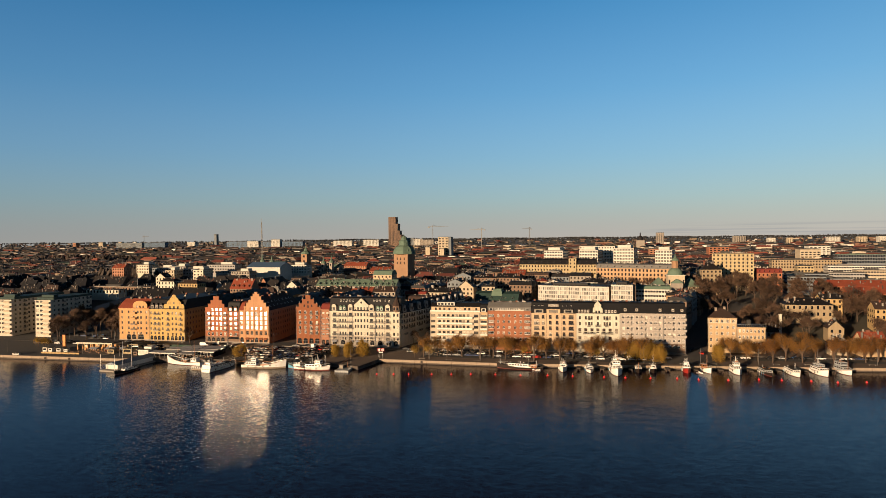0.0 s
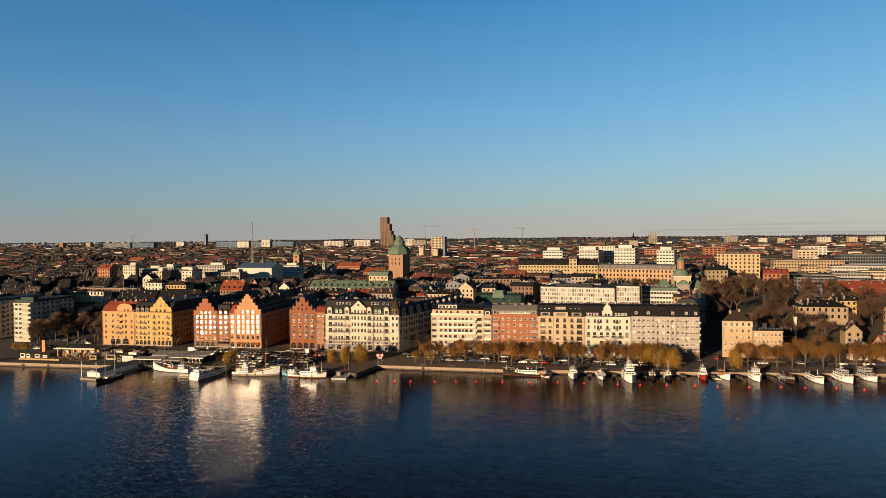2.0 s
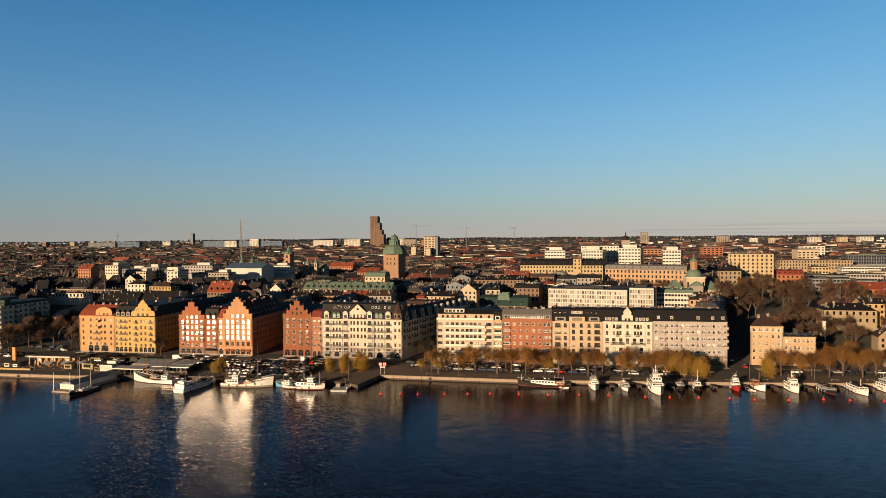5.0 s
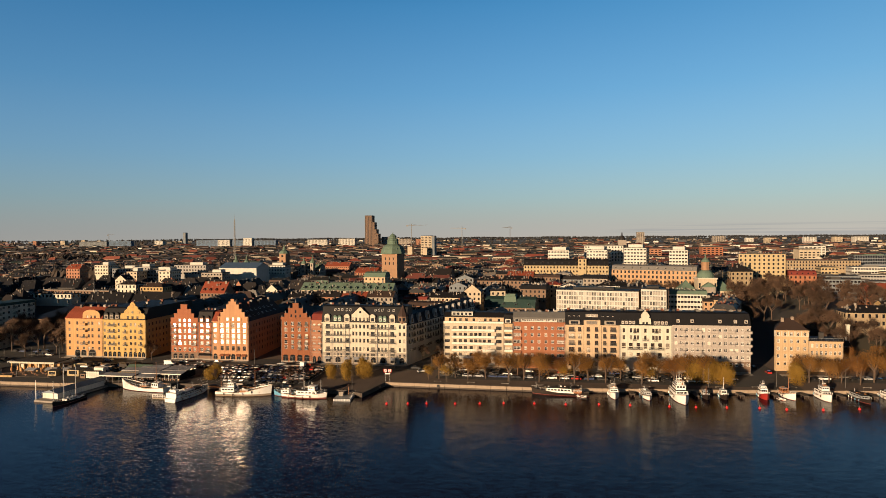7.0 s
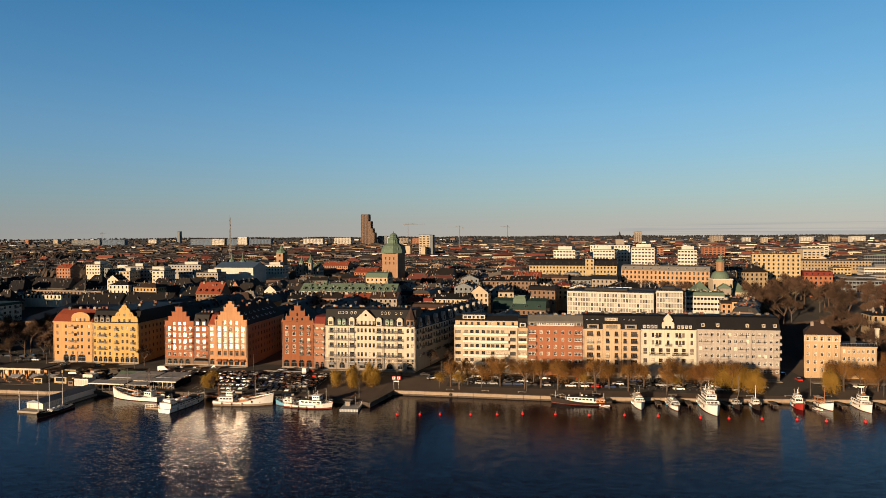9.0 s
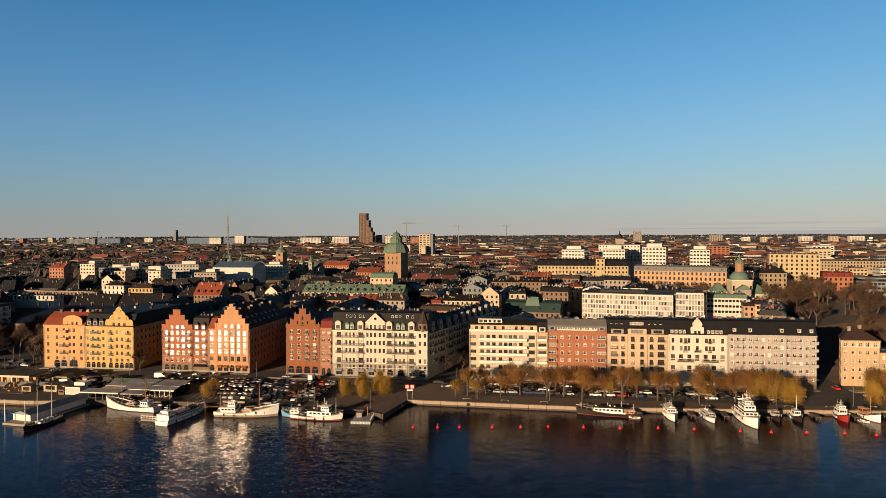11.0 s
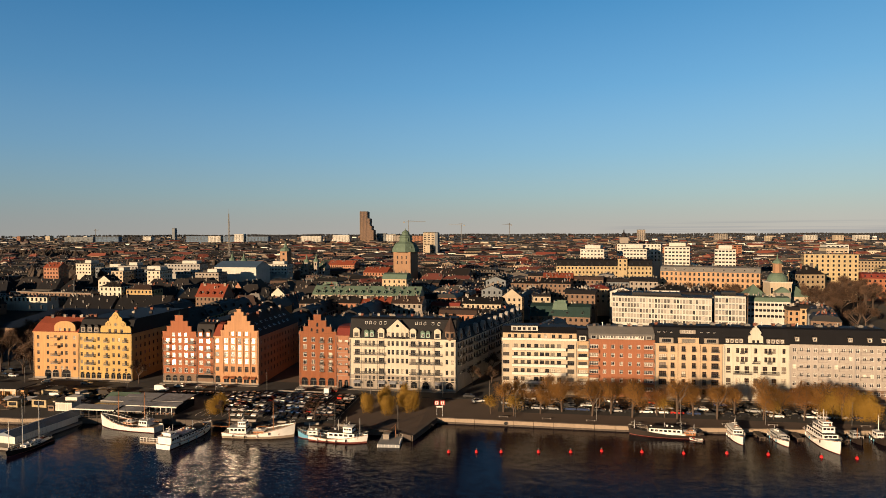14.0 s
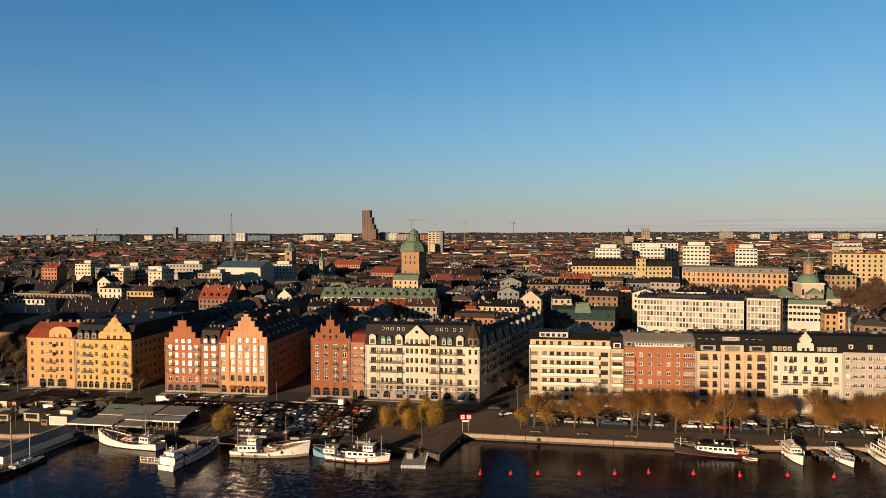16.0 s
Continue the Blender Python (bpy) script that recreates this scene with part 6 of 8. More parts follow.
for k in range(10):
    x, y = 21.2 + 1.9 * k, 3.0 + 0.2 * (k % 2)
    mb = MB()
    mb.box(x - 0.5, x + 0.5, y - 0.25, y + 0.25, 0.66, 0.74)
    mb.box(x - 0.07, x + 0.07, y - 0.07, y + 0.07, 0, 0.66)
    tagged(new("cafe_table", mb.mesh("cafe_table", VARNISH)), "small brown wooden cafe table", "table", "cafe tables").matrix_world = pose(-149, -47, 1.9)

ob = thing("market_shed", "low shed with a green metal roof behind the restaurant", "shed", pose(-142.6, -34.6, 2.0))
mb = MB()
mb.box(0, 11.2, 0, 7, 0, 2.6)
part("wall", mb, PLASTER["brown"], ob)
mb = MB()
mb.extrude([(-0.5, 2.6), (3.5, 4.0), (7.5, 2.6)], 'x', -0.4, 11.6)
part("roof", mb, ROOF["copper"], ob, "grey-green metal roof")

ob = thing("cafe_terrace", "open wooden cafe pavilion with orange furniture under a flat roof", "pavilion", pose(-203, -35, 1.9))
mb = MB()
mb.box(0, 24, 0, 10, 4.3, 4.75)
part("roof", mb, ROOF["felt"], ob)
mb = MB()
mb.box(0.2, 23.8, -0.14, -0.01, 3.9, 4.7)
part("fascia", mb, PLASTER["cream"], ob)
for k in range(6):
    mb = MB()
    mb.box(0.6 + 4.5 * k, 1.0 + 4.5 * k, 0.2, 0.6, 0, 4.3)
    part("post", mb, PLASTER["ochre"], ob)
for k in range(8):
    mb = MB()
    mb.box(1.4 + 2.7 * k, 3.2 + 2.7 * k, 5.0 + (k % 3), 6.6 + (k % 3), 0, 2.4 + 0.5 * (k % 2))
    part("serving_counter", mb, PLASTER["orange" if k % 3 else "cream"], ob)
mb = MB()
mb.box(-8, 30, -10, 9.5, 0.004, 0.09)
part("deck", mb, TIMBER, ob)
fold = [MB(), MB()]
fold[0].box(-0.9, 0.9, -0.4, 0.4, 0.7, 0.76)
fold[0].box(-0.08, 0.08, -0.08, 0.08, 0, 0.7)
fold[1].lathe([(0.2, 0.9), (0.42, 1.1), (0.34, 2.2), (0.05, 3.0)], 8)
fold[1].tube((0, 0, 0), (0, 0, 2.2), 0.04, 0.04, 5)
TB, UM = fold[0].mesh("table", VARNISH), fold[1].mesh("folded_parasol", mat("orange_canvas", (0.60, 0.30, 0.11), 0.8))
for k in range(14):
    x, y = -198 + 1.9 * k + rnd.uniform(-0.3, 0.3), -43.5 + (k % 3) * 2.6
    tagged(new("cafe_table", TB), "small brown wooden cafe table", "table", "cafe tables").matrix_world = pose(x, y, 1.99)
for k in range(16):
    tagged(new("parasol", UM), "folded orange canvas parasol on the terrace", "parasol", "parasols").matrix_world = pose(-199 + 1.75 * k, -38.2 + 1.8 * (k % 3), 1.99)
def kiosk(x, y, w, d, hh, m, turn=0.0):
    ob = thing("kiosk", "small flat-roofed wooden kiosk on the quay", "kiosk", pose(x, y, ground_z(x, y) - 0.02, 0, 0, turn), "kiosks on the quay")
    mb = MB()
    mb.box(0, w, 0, d, 0, hh)
    part("wall", mb, PLASTER[m], ob)
    mb = MB()
    mb.extrude([(-0.5, hh), (-0.5, hh + 0.1), (d + 0.3, hh + 0.32), (d + 0.3, hh + 0.2)], 'x', -0.25, w + 0.25)
    part("roof", mb, ROOF["felt"], ob)
    mb = MB()
    mb.box(w * 0.15, w * 0.85, -0.05, -0.004, 1.0, hh - 0.5)
    part("hatch", mb, DARKGLASS, ob)


for x, y, w, d, hh, m in ((-219.5, -41.5, 2.6, 2.4, 2.6, "parapet"), (-215.8, -41.3, 2.2, 2.4, 2.3, "parapet"), (-211, -41, 3.0, 2.4, 2.2, "paper"), (-206, -41, 2.4, 2.2, 1.9, "parapet"), (-229, -52.4, 4.4, 1.6, 1.2, "paper"), (-176.5, -42, 4.0, 3, 2.6, "straw"), (-168.2, -40.2, 6.2, 4.4, 3.0, "straw"), (-176, -26.5, 7.0, 4.4, 3.0, "straw"), (-160.2, -39.6, 4, 3, 2.6, "cream"), (-158.5, -44, 2.4, 2.2, 2.2, "brown")):
    kiosk(x, y, w, d, hh, m, rnd.uniform(-4, 4))


# vans, trailers and market gear on the lot behind the restaurant
def van(x, y, ang, m, ln=5.2):
    ob = thing("van", "parked delivery van on dark asphalt", "van", pose(x, y, ground_z(x, y) + 0.02, 0, 0, ang), "vans on the quay")
    mb = MB()
    mb.extrude([(-ln / 2, 0.4), (-ln / 2, 2.3), (-ln / 2 + 0.15, 2.42), (ln / 2 - 1.7, 2.42), (ln / 2 - 0.9, 1.45), (ln / 2 - 0.05, 1.2), (ln / 2, 0.4)], 'y', -0.98, 0.98)
    part("body", mb, m, ob)
    mb = MB()
    mb.extrude([(ln / 2 - 1.60, 2.3), (ln / 2 - 0.88, 1.5), (ln / 2 - 0.80, 1.5), (ln / 2 - 1.52, 2.32)], 'y', -0.9, 0.9)
    part("windscreen", mb, DARKGLASS, ob)
    for a in (-ln * 0.3, ln * 0.3):
        for s in (-0.92, 0.92):
            part("wheel", CAR[2], None, ob, at=pose(a, s, 0.34, 90))


for x, y, a, m in ((-134, -26.4, 4, HULL_WHITE), (-168, -28, 2, HULL_WHITE), (-160.5, -24, 88, HULL_GREY), (-176, -20, 5, HULL_WHITE), (-152, -22, 0, HULL_BLACK), (-186, -26, 92, HULL_GREY), (-134, -13.5, 0, HULL_WHITE), (-67, -8.6, 90, HULL_WHITE)):
    van(x, y, a, m, 6.4 if y == -26.4 else 5.2)
gear = random.Random(23)
for k in range(46):
    x, y = gear.uniform(-188, -150), gear.uniform(-37, -16)
    w, d, hh = gear.uniform(0.5, 2.4), gear.uniform(0.5, 1.4), gear.uniform(0.5, 1.7)
    mb = MB()
    mb.box(-w, w, -d, d, 0, hh)
    mb.box(-w * 0.9, w * 0.9, -d * 0.9, d * 0.9, hh, hh + 0.08)
    ob = tagged(new("market_crate", mb.mesh("market_crate", gear.choice((TIMBER, TIMBER, PLANK, HULL_BLACK, HULL_GREY, VARNISH, AWNING)))), "stacked market crate on the dark quay lot", "crate", "market crates")
    ob.matrix_world = pose(x, y, ground_z(x, y), 0, 0, gear.uniform(-20, 20))
for k in range(16):
    x, y = -186 + 2.4 * k, gear.choice((-31.5, -19.0, -25.5)) + gear.uniform(-0.6, 0.6)
    car(x, y, gear.choice((88, 92, 2)), "cars in the street")
tent = MB()
tent.extrude([(-2.1, 2.2), (-2.1, 2.35), (0, 3.2), (2.1, 2.35), (2.1, 2.2)], 'x', -2.6, 2.6)
tent_leg = MB()
tent_leg.tube((0, 0, 0), (0, 0, 2.2), 0.05, 0.05, 5)
TENT, TLEG = tent.mesh("canopy", AWNING), tent_leg.mesh("leg", IRON)
for x, y in ((-178, -37.5), (-170, -37), (-187, -39), (-165.5, -35.5)):
    ob = thing("market_tent", "small grey market tent on thin legs", "tent", pose(x, y, ground_z(x, y), 0, 0, gear.uniform(-8, 8)), "market tents")
    part("canopy", TENT, None, ob)
    for a in (-2.5, 2.5):
        for c in (-2.0, 2.0):
            part("leg", TLEG, None, ob, at=Matrix.Translation((a, c, 0)))
ob = thing("advertising_pillar", "tall narrow orange banner pillar on the quay", "pillar", pose(-213.5, -32, 1.9))
mb = MB()
mb.box(-0.9, 0.9, -0.4, 0.4, 0, 8.2)
part("banner", mb, mat("orange_banner", (0.62, 0.22, 0.05), 0.7), ob)
mb = MB()
mb.box(-1.1, 1.1, -0.6, 0.6, 0, 0.5)
part("foot", mb, CONCRETE, ob)

for k in range(11):
    mb = MB()
    mb.box(-1.05, 1.05, -0.35, 0.35, 0, 0.75)
    mb.box(-1.1, 1.1, -0.4, 0.4, 0.75, 0.83)
    tagged(new("planter", mb.mesh("planter", PLASTER["ochre"])), "low yellow planter wall before the cafe", "planter", "planters").matrix_world = pose(-215 + 2.25 * k, -45.8, ground_z(-215, -45.8) + (0.09 if k > 1 else 0))

ob = thing("work_barge", "flat work barge with pale deck and railings", "barge", pose(-31.4, -55.2, 0, 0, 0, 4))
mb = MB()
mb.box(-3.4, 3.4, -5.4, 5.4, -0.4, 0.9)
part("hull", mb, HULL_GREY, ob)
mb = MB()
mb.box(-2.6, 2.6, 2.2, 4.6, 0.9, 1.7)
part("cargo", mb, TIMBER, ob)
mb = MB()
mb.box(-2.4, -0.6, -0.6, 1.6, 0.9, 2.4)
mb.box(-2.6, -0.4, -0.8, 1.8, 2.4, 2.5)
part("hut", mb, PLASTER["stone"], ob)
for k in range(5):
    mb = MB()
    mb.tube((3.2, -4.6 + 2.2 * k, 0.9), (3.2, -4.6 + 2.2 * k, 1.9), 0.05, 0.05, 5)
    part("stanchion", mb, FRAME["white"], ob)
mb = MB()
mb.tube((1.2, 1.0, 0.9), (1.2, 1.0, 5.2), 0.1, 0.06, 6)
mb.tube((1.2, 1.0, 5.0), (-0.8, -2.4, 3.8), 0.07, 0.05, 5)
part("derrick", mb, D_, ob)
for k in range(7):
    mb = MB()
    mb.box(-3.3 + k * 1.08, -3.2 + k * 1.08, -5.44, -5.4, -0.2, 0.9)
    part("rubbing_strip", mb, FRAME["white"], ob)

ob = thing("floating_gangway", "white railed gangway float", "gangway", pose(-104.3, -65.4, 0, 0, 0, -4))
mb = MB()
mb.box(-3.6, 3.6, -1.5, 1.5, -0.3, 0.5)
part("float", mb, PLANK, ob)
mb = MB()
mb.lattice([-3.6 + 0.12 * k + (k // 2) * 0.9 for k in range(16)], [0.5, 1.0, 1.1, 1.7, 1.8], lambda i, j: i % 2 == 0 or j in (1, 3), -1.5, -1.42)
part("railing", mb, FRAME["white"], ob)

for x0, x1, y0 in ((80.0, 84.2, -39.5), (91.5, 95.0, -39.0), (104.5, 108.6, -38.5), (122.5, 125.5, -36.0), (135.5, 138.5, -34.5), (147, 149.5, -34), (160.4, 162.9, -33), (173, 175.5, -31.5), (185, 187.5, -30.5), (197, 199.5, -29)):
    ob = thing("jetty", "dark timber jetty standing out from the quay", "jetty", pose((x0 + x1) / 2, y0, 0), "jetties between the boats")
    w, ln = 0.9, shore((x0 + x1) / 2) - y0 - 0.45
    mb = MB()
    mb.box(-w, w, 0, ln, 0.9, 1.25)
    part("deck", mb, TIMBER, ob)
    for s in (-w + 0.2, w - 0.2):
        for yy in (0.3, ln * 0.6):
            mb = MB()
            mb.tube((s, yy, -0.8), (s, yy, 0.9), 0.17, 0.17, 6)
            part("mooring_post", mb, BARK, ob)

# twin signs on the quay corner
SIGNRED = mat("sign_red", (0.45, 0.03, 0.025), 0.6, vary=0.1, bump=0)
ob = thing("harbour_sign", "two square red and white signs on posts", "sign", pose(-19.6, -32.4, 3.0, 0, 0, 8) @ Matrix.Scale(0.78, 4))
for k, x in enumerate((-1.25, 1.25)):
    mb = MB()
    mb.tube((x, 0, -1.5), (x, 0, 5.2), 0.09, 0.09, 6)
    part("post", mb, STEEL, ob)
    mb = MB()
    mb.box(x - 0.98, x + 0.98, -0.12, -0.04, 3.45, 5.4)
    pl = part("board", mb, SIGNRED, ob)
    mb = MB()
    mb.box(x - 0.7, x + 0.7, -0.135, -0.12, 3.72, 5.12)
    part("panel", mb, FRAME["white"], pl)
    mb = MB()
    mb.extrude([(x - 0.5, 3.9), (x + 0.45, 4.5), (x - 0.5, 5.1), (x - 0.2, 4.5)] if k == 0 else [(x - 0.35, 3.9), (x + 0.4, 3.9), (x + 0.4, 4.15), (x, 4.5), (x + 0.3, 5.1), (x - 0.3, 5.1), (x - 0.05, 4.5), (x - 0.35, 4.15)], 'y', -0.15, -0.136)
    part("symbol", mb, SIGNRED, pl)
mb = MB()
mb.box(-1.4, 1.4, -0.1, 0.1, 2.4, 3.0)
part("lower_board", mb, FRAME["white"], ob)

# street lamps
lp, lh = MB(), MB()
lp.tube((0, 0, 0), (0, 0, 7.6), 0.1, 0.06, 7)
lp.tube((0, 0, 7.5), (0, -1.1, 7.8), 0.05, 0.05, 5)
lh.extrude([(-1.5, 7.75), (-1.0, 7.7), (-0.9, 7.85), (-1.45, 7.9)], 'x', -0.14, 0.14)
LAMP = (lp.mesh("pole", MAST_STEEL), lh.mesh("lamp_head", MAST_STEEL))
for x, y in [(6 + 27 * k, shore(6 + 27 * k) + 5) for k in range(9)] + [(-31, -47), (-52, -47), (-78, -8.8), (-112, -12), (-150, -12), (-196, -12), (-210, -14), (-226, -14), (-92, -9), (-50, -9), (-22, -9), (-4, -12), (-240, -45), (-190, -45), (-164, -48), (-108, -49)]:
    ob = thing("street_lamp", "slender grey steel street lamp", "street lamp", pose(x, y, ground_z(x, y) - 0.05, 0, 0, rnd.uniform(-20, 20)), "street lamps")
    part("pole", LAMP[0], None, ob)
    part("lamp_head", LAMP[1], None, ob)
bench = MB()
bench.box(-1.6, 1.6, -0.25, 0.25, 0.38, 0.45)
for s in (-1.3, 1.3):
    bench.box(s - 0.12, s + 0.12, -0.2, 0.2, 0, 0.38)
BN = bench.mesh("bench", CONCRETE)
for k in range(16):
    x = 2 + 14.5 * k
    tagged(new("bench", BN), "pale stone bench on the promenade", "bench", "benches").matrix_world = pose(x, shore(x) + 4.2, ground_z(x, shore(x) + 4.2))
for x, y, w in ((-84, -46.2, 9), (-72, -46.4, 6), (-60, -46.8, 5), (-49, -47.4, 4), (-77, -9.4, 20), (-56, -41, 3)):
    ob = MB()
    ob.box(-w / 2, w / 2, -0.3, 0.3, 0, 0.7)
    tagged(new("low_wall", ob.mesh("low_wall", CONCRETE)), "pale concrete barrier at the car park edge", "barrier", "barriers").matrix_world = pose(x, y, ground_z(x, y))
for x, y in ((-20.8, -40.5), (3.0, -34.75), (-205, -54.6), (-190, -54.4)):
    mb = MB()
    ty = [(0.38 + 0.17 * math.cos(a), 0.17 * math.sin(a)) for a in np.linspace(0, 2 * math.pi, 9)]
    mb.lathe(ty, 14)
    tagged(new("fender_tyre", mb.mesh("fender_tyre", RUBBER)), "black rubber tyre hung on the quay wall", "tyre", "fender tyres").matrix_world = pose(x, y - 0.52, 1.1, 90)

# ---- the town behind ----
TAKEN = []          # footprints that the filling houses keep clear of: x0, x1, y0, y1
WALLS = ["cream", "beige", "sand", "ochre", "peach", "grey", "pinkgrey", "rust", "ochre", "brick", "stone", "paper", "ivory"]
ROOFS = ["black"] * 9 + ["dark"] * 5 + ["brown"] * 2 + ["tile", "tile", "redmetal", "copper", "grey", "felt"]
town = random.Random(3)


def free(x0, x1, y0, y1):
    return not any(x0 < b and x1 > a and y0 < d and y1 > c for a, b, c, d in TAKEN)


def strip_windows(mb, ox, oy, ang, W, z0, z1, pitch=2.7, storey=3.2, w=1.15, h=1.6):
    """Rows of dark windows, each a thin box standing 4 cm proud of its wall."""
    ux, uy = math.cos(ang), math.sin(ang)
    nx, ny = uy, -ux
    nz, nu = int((z1 - z0 - 0.6) / storey), int((W - 1.0) / pitch)
    for j in range(nz):
        for i in range(nu):
            u, z = (i + 0.5) * W / nu, z1 - 1.6 - storey * j
            P = lambda a, c, d: (ox + ux * (u + a) + nx * d, oy + uy * (u + a) + ny * d, z + c)
            k = len(mb.v)
            mb.v += [P(-w / 2, -h / 2, 0.04), P(w / 2, -h / 2, 0.04), P(w / 2, h / 2, 0.04), P(-w / 2, h / 2, 0.04), P(-w / 2, -h / 2, -0.01), P(w / 2, -h / 2, -0.01), P(w / 2, h / 2, -0.01), P(-w / 2, h / 2, -0.01)]
            for q in ((0, 1, 2, 3), (0, 4, 5, 1), (1, 5, 6, 2), (2, 6, 7, 3), (3, 7, 4, 0)):
                mb.f.append(tuple(k + e for e in q))
                mb.m.append(0)


def town_house(x, y, w, d, eave, ridge, rot=0.0, wall="cream", roof="black", kind="gable", chims=2, label="", name="town_house", group="town houses", pitch=2.7, storey=3.2, wh=1.6, ww=1.15, sides=True, windows=True, attic=0):
    """A house of the town: body, roof, chimneys and window rows; x, y: the middle of its front; heights are of the world."""
    z = ground_z(x, y) - 0.4
    names = dict(black="black metal", dark="dark metal", brown="brown metal", tile="red tiled", redmetal="red metal", copper="green copper", blue="blue-grey metal", grey="grey metal", navy="dark blue metal", felt="flat felt", green="green metal")
    ob = thing(name, label or wall.replace("pinkgrey", "pinkish grey").replace("paper", "white") + " plastered town house under a " + names[roof] + " roof", "house", pose(x, y, z, 0, 0, rot), group)
    e, r = eave - z, ridge - z
    mb = MB()
    mb.box(-w / 2, w / 2, 0, d, 0, e)
    if kind == "gable":
        mb.extrude([(0.05, e), (d / 2, r - 0.15), (d - 0.05, e)], 'x', -w / 2, w / 2)
    part("wall", mb, PLASTER[wall], ob)
    mb = MB()
    o = 0.35
    if kind == "gable":
        for s in (1, -1):
            a, c = (-o, d / 2) if s == 1 else (d + o, d / 2)
            mb.extrude([(a, e - 0.2), (a, e), (c, r + 0.05), (c, r - 0.15)], 'x', -w / 2 - o, w / 2 + o)
    elif kind == "mansard":
        k = min(d * 0.22, (r - e) * 0.45)
        mb.extrude([(-o, e), (k, e + (r - e) * 0.78), (d / 2, r), (d - k, e + (r - e) * 0.78), (d + o, e)], 'x', -w / 2 - 0.1, w / 2 + 0.1)
    elif kind == "hip":
        i = min(w / 2, d / 2) * 0.9
        A, B, C, D = (-w / 2 - o, -o, e), (w / 2 + o, -o, e), (w / 2 + o, d + o, e), (-w / 2 - o, d + o, e)
        P, Q = (-w / 2 + i, d / 2, r), (w / 2 - i, d / 2, r)
        mb.face([A, B, Q, P])
        mb.face([B, C, Q])
        mb.face([C, D, P, Q])
        mb.face([D, A, P])
        mb.face([A, D, C, B])
    else:
        mb.box(-w / 2 - 0.2, w / 2 + 0.2, -0.2, d + 0.2, e, e + 0.35)
        mb.box(-w * 0.3, -w * 0.05, d * 0.35, d * 0.7, e + 0.35, r)
    part("roof", mb, ROOF[roof], ob)
    if windows:
        mb = MB()
        lo = max(1.5, e - (19 if name == "apartment_block" or storey > 3.5 else 11))
        strip_windows(mb, -w / 2, 0, 0, w, lo, e, pitch, storey, ww, wh)
        if sides:
            strip_windows(mb, w / 2, 0, math.pi / 2, d, lo, e, pitch, storey, ww, wh)
            strip_windows(mb, -w / 2, d, -math.pi / 2, d, lo, e, pitch, storey, ww, wh)
        if mb.v:
            tagged(part("glazing", mb, DARKGLASS, ob), kind="stuff")
    for k in range(chims):
        cx = (k + 0.5) / chims * w - w / 2 + town.uniform(-1.5, 1.5)
        cy = d / 2 + town.uniform(-1.5, 1.8)
        chimney(ob, max(-w / 2 + 1, min(w / 2 - 1, cx)), cy, r - 0.5 - abs(cy - d / 2) * 0.5, town.choice((1.2, 1.8, 2.4)), town.choice((0.9, 1.6, 2.2)), 0.8)
    if group == "town houses" and windows:
        mb = MB()
        for k in range((9 if x < -130 else 20) + int(w / 2.5)):
            cy = town.uniform(0.12, 0.88) * d
            cx, s, top = town.uniform(-0.47, 0.47) * w, town.uniform(0.15, 0.45), town.choice((0.4, 0.8, 1.2, 1.7))
            zr = e + (r - e) * (1 - abs(cy - d / 2) / (d / 2)) if kind != "flat" else e + 0.3
            if kind == "hip":
                zr = min(zr, e + (r - e) * 2 * (w / 2 - abs(cx)) / d)
            mb.box(cx - s, cx + s, cy - 0.35, cy + 0.35, zr - 0.6, zr + top, town.choice((0, 0, 0, 0, 1, 1, 2)))
        tagged(part("rooftop_clutter", mb, [CHIMNEY, ROOF["grey"], CONCRETE], ob), kind="stuff")
    for k in range(attic):
        cx = (k + 0.5) / attic * w - w / 2
        if ("attic", roof) not in SHARED:
            q = MB()
            q.extrude([(-0.75, 0), (-0.75, 1.3), (0, 1.75), (0.75, 1.3), (0.75, 0)], 'y', 0, 2.2)
            q.box(-0.45, 0.45, -0.05, -0.003, 0.25, 1.2, 1)
            SHARED[("attic", roof)] = q.mesh("attic_window", [ROOF[roof], DARKGLASS])
        part("attic_window", SHARED[("attic", roof)], None, ob, at=Matrix.Translation((cx, 0.4, e + (r - e) * 0.22)))
    return ob


def take(x0, x1, y0, y1):
    TAKEN.append((x0, x1, y0, y1))


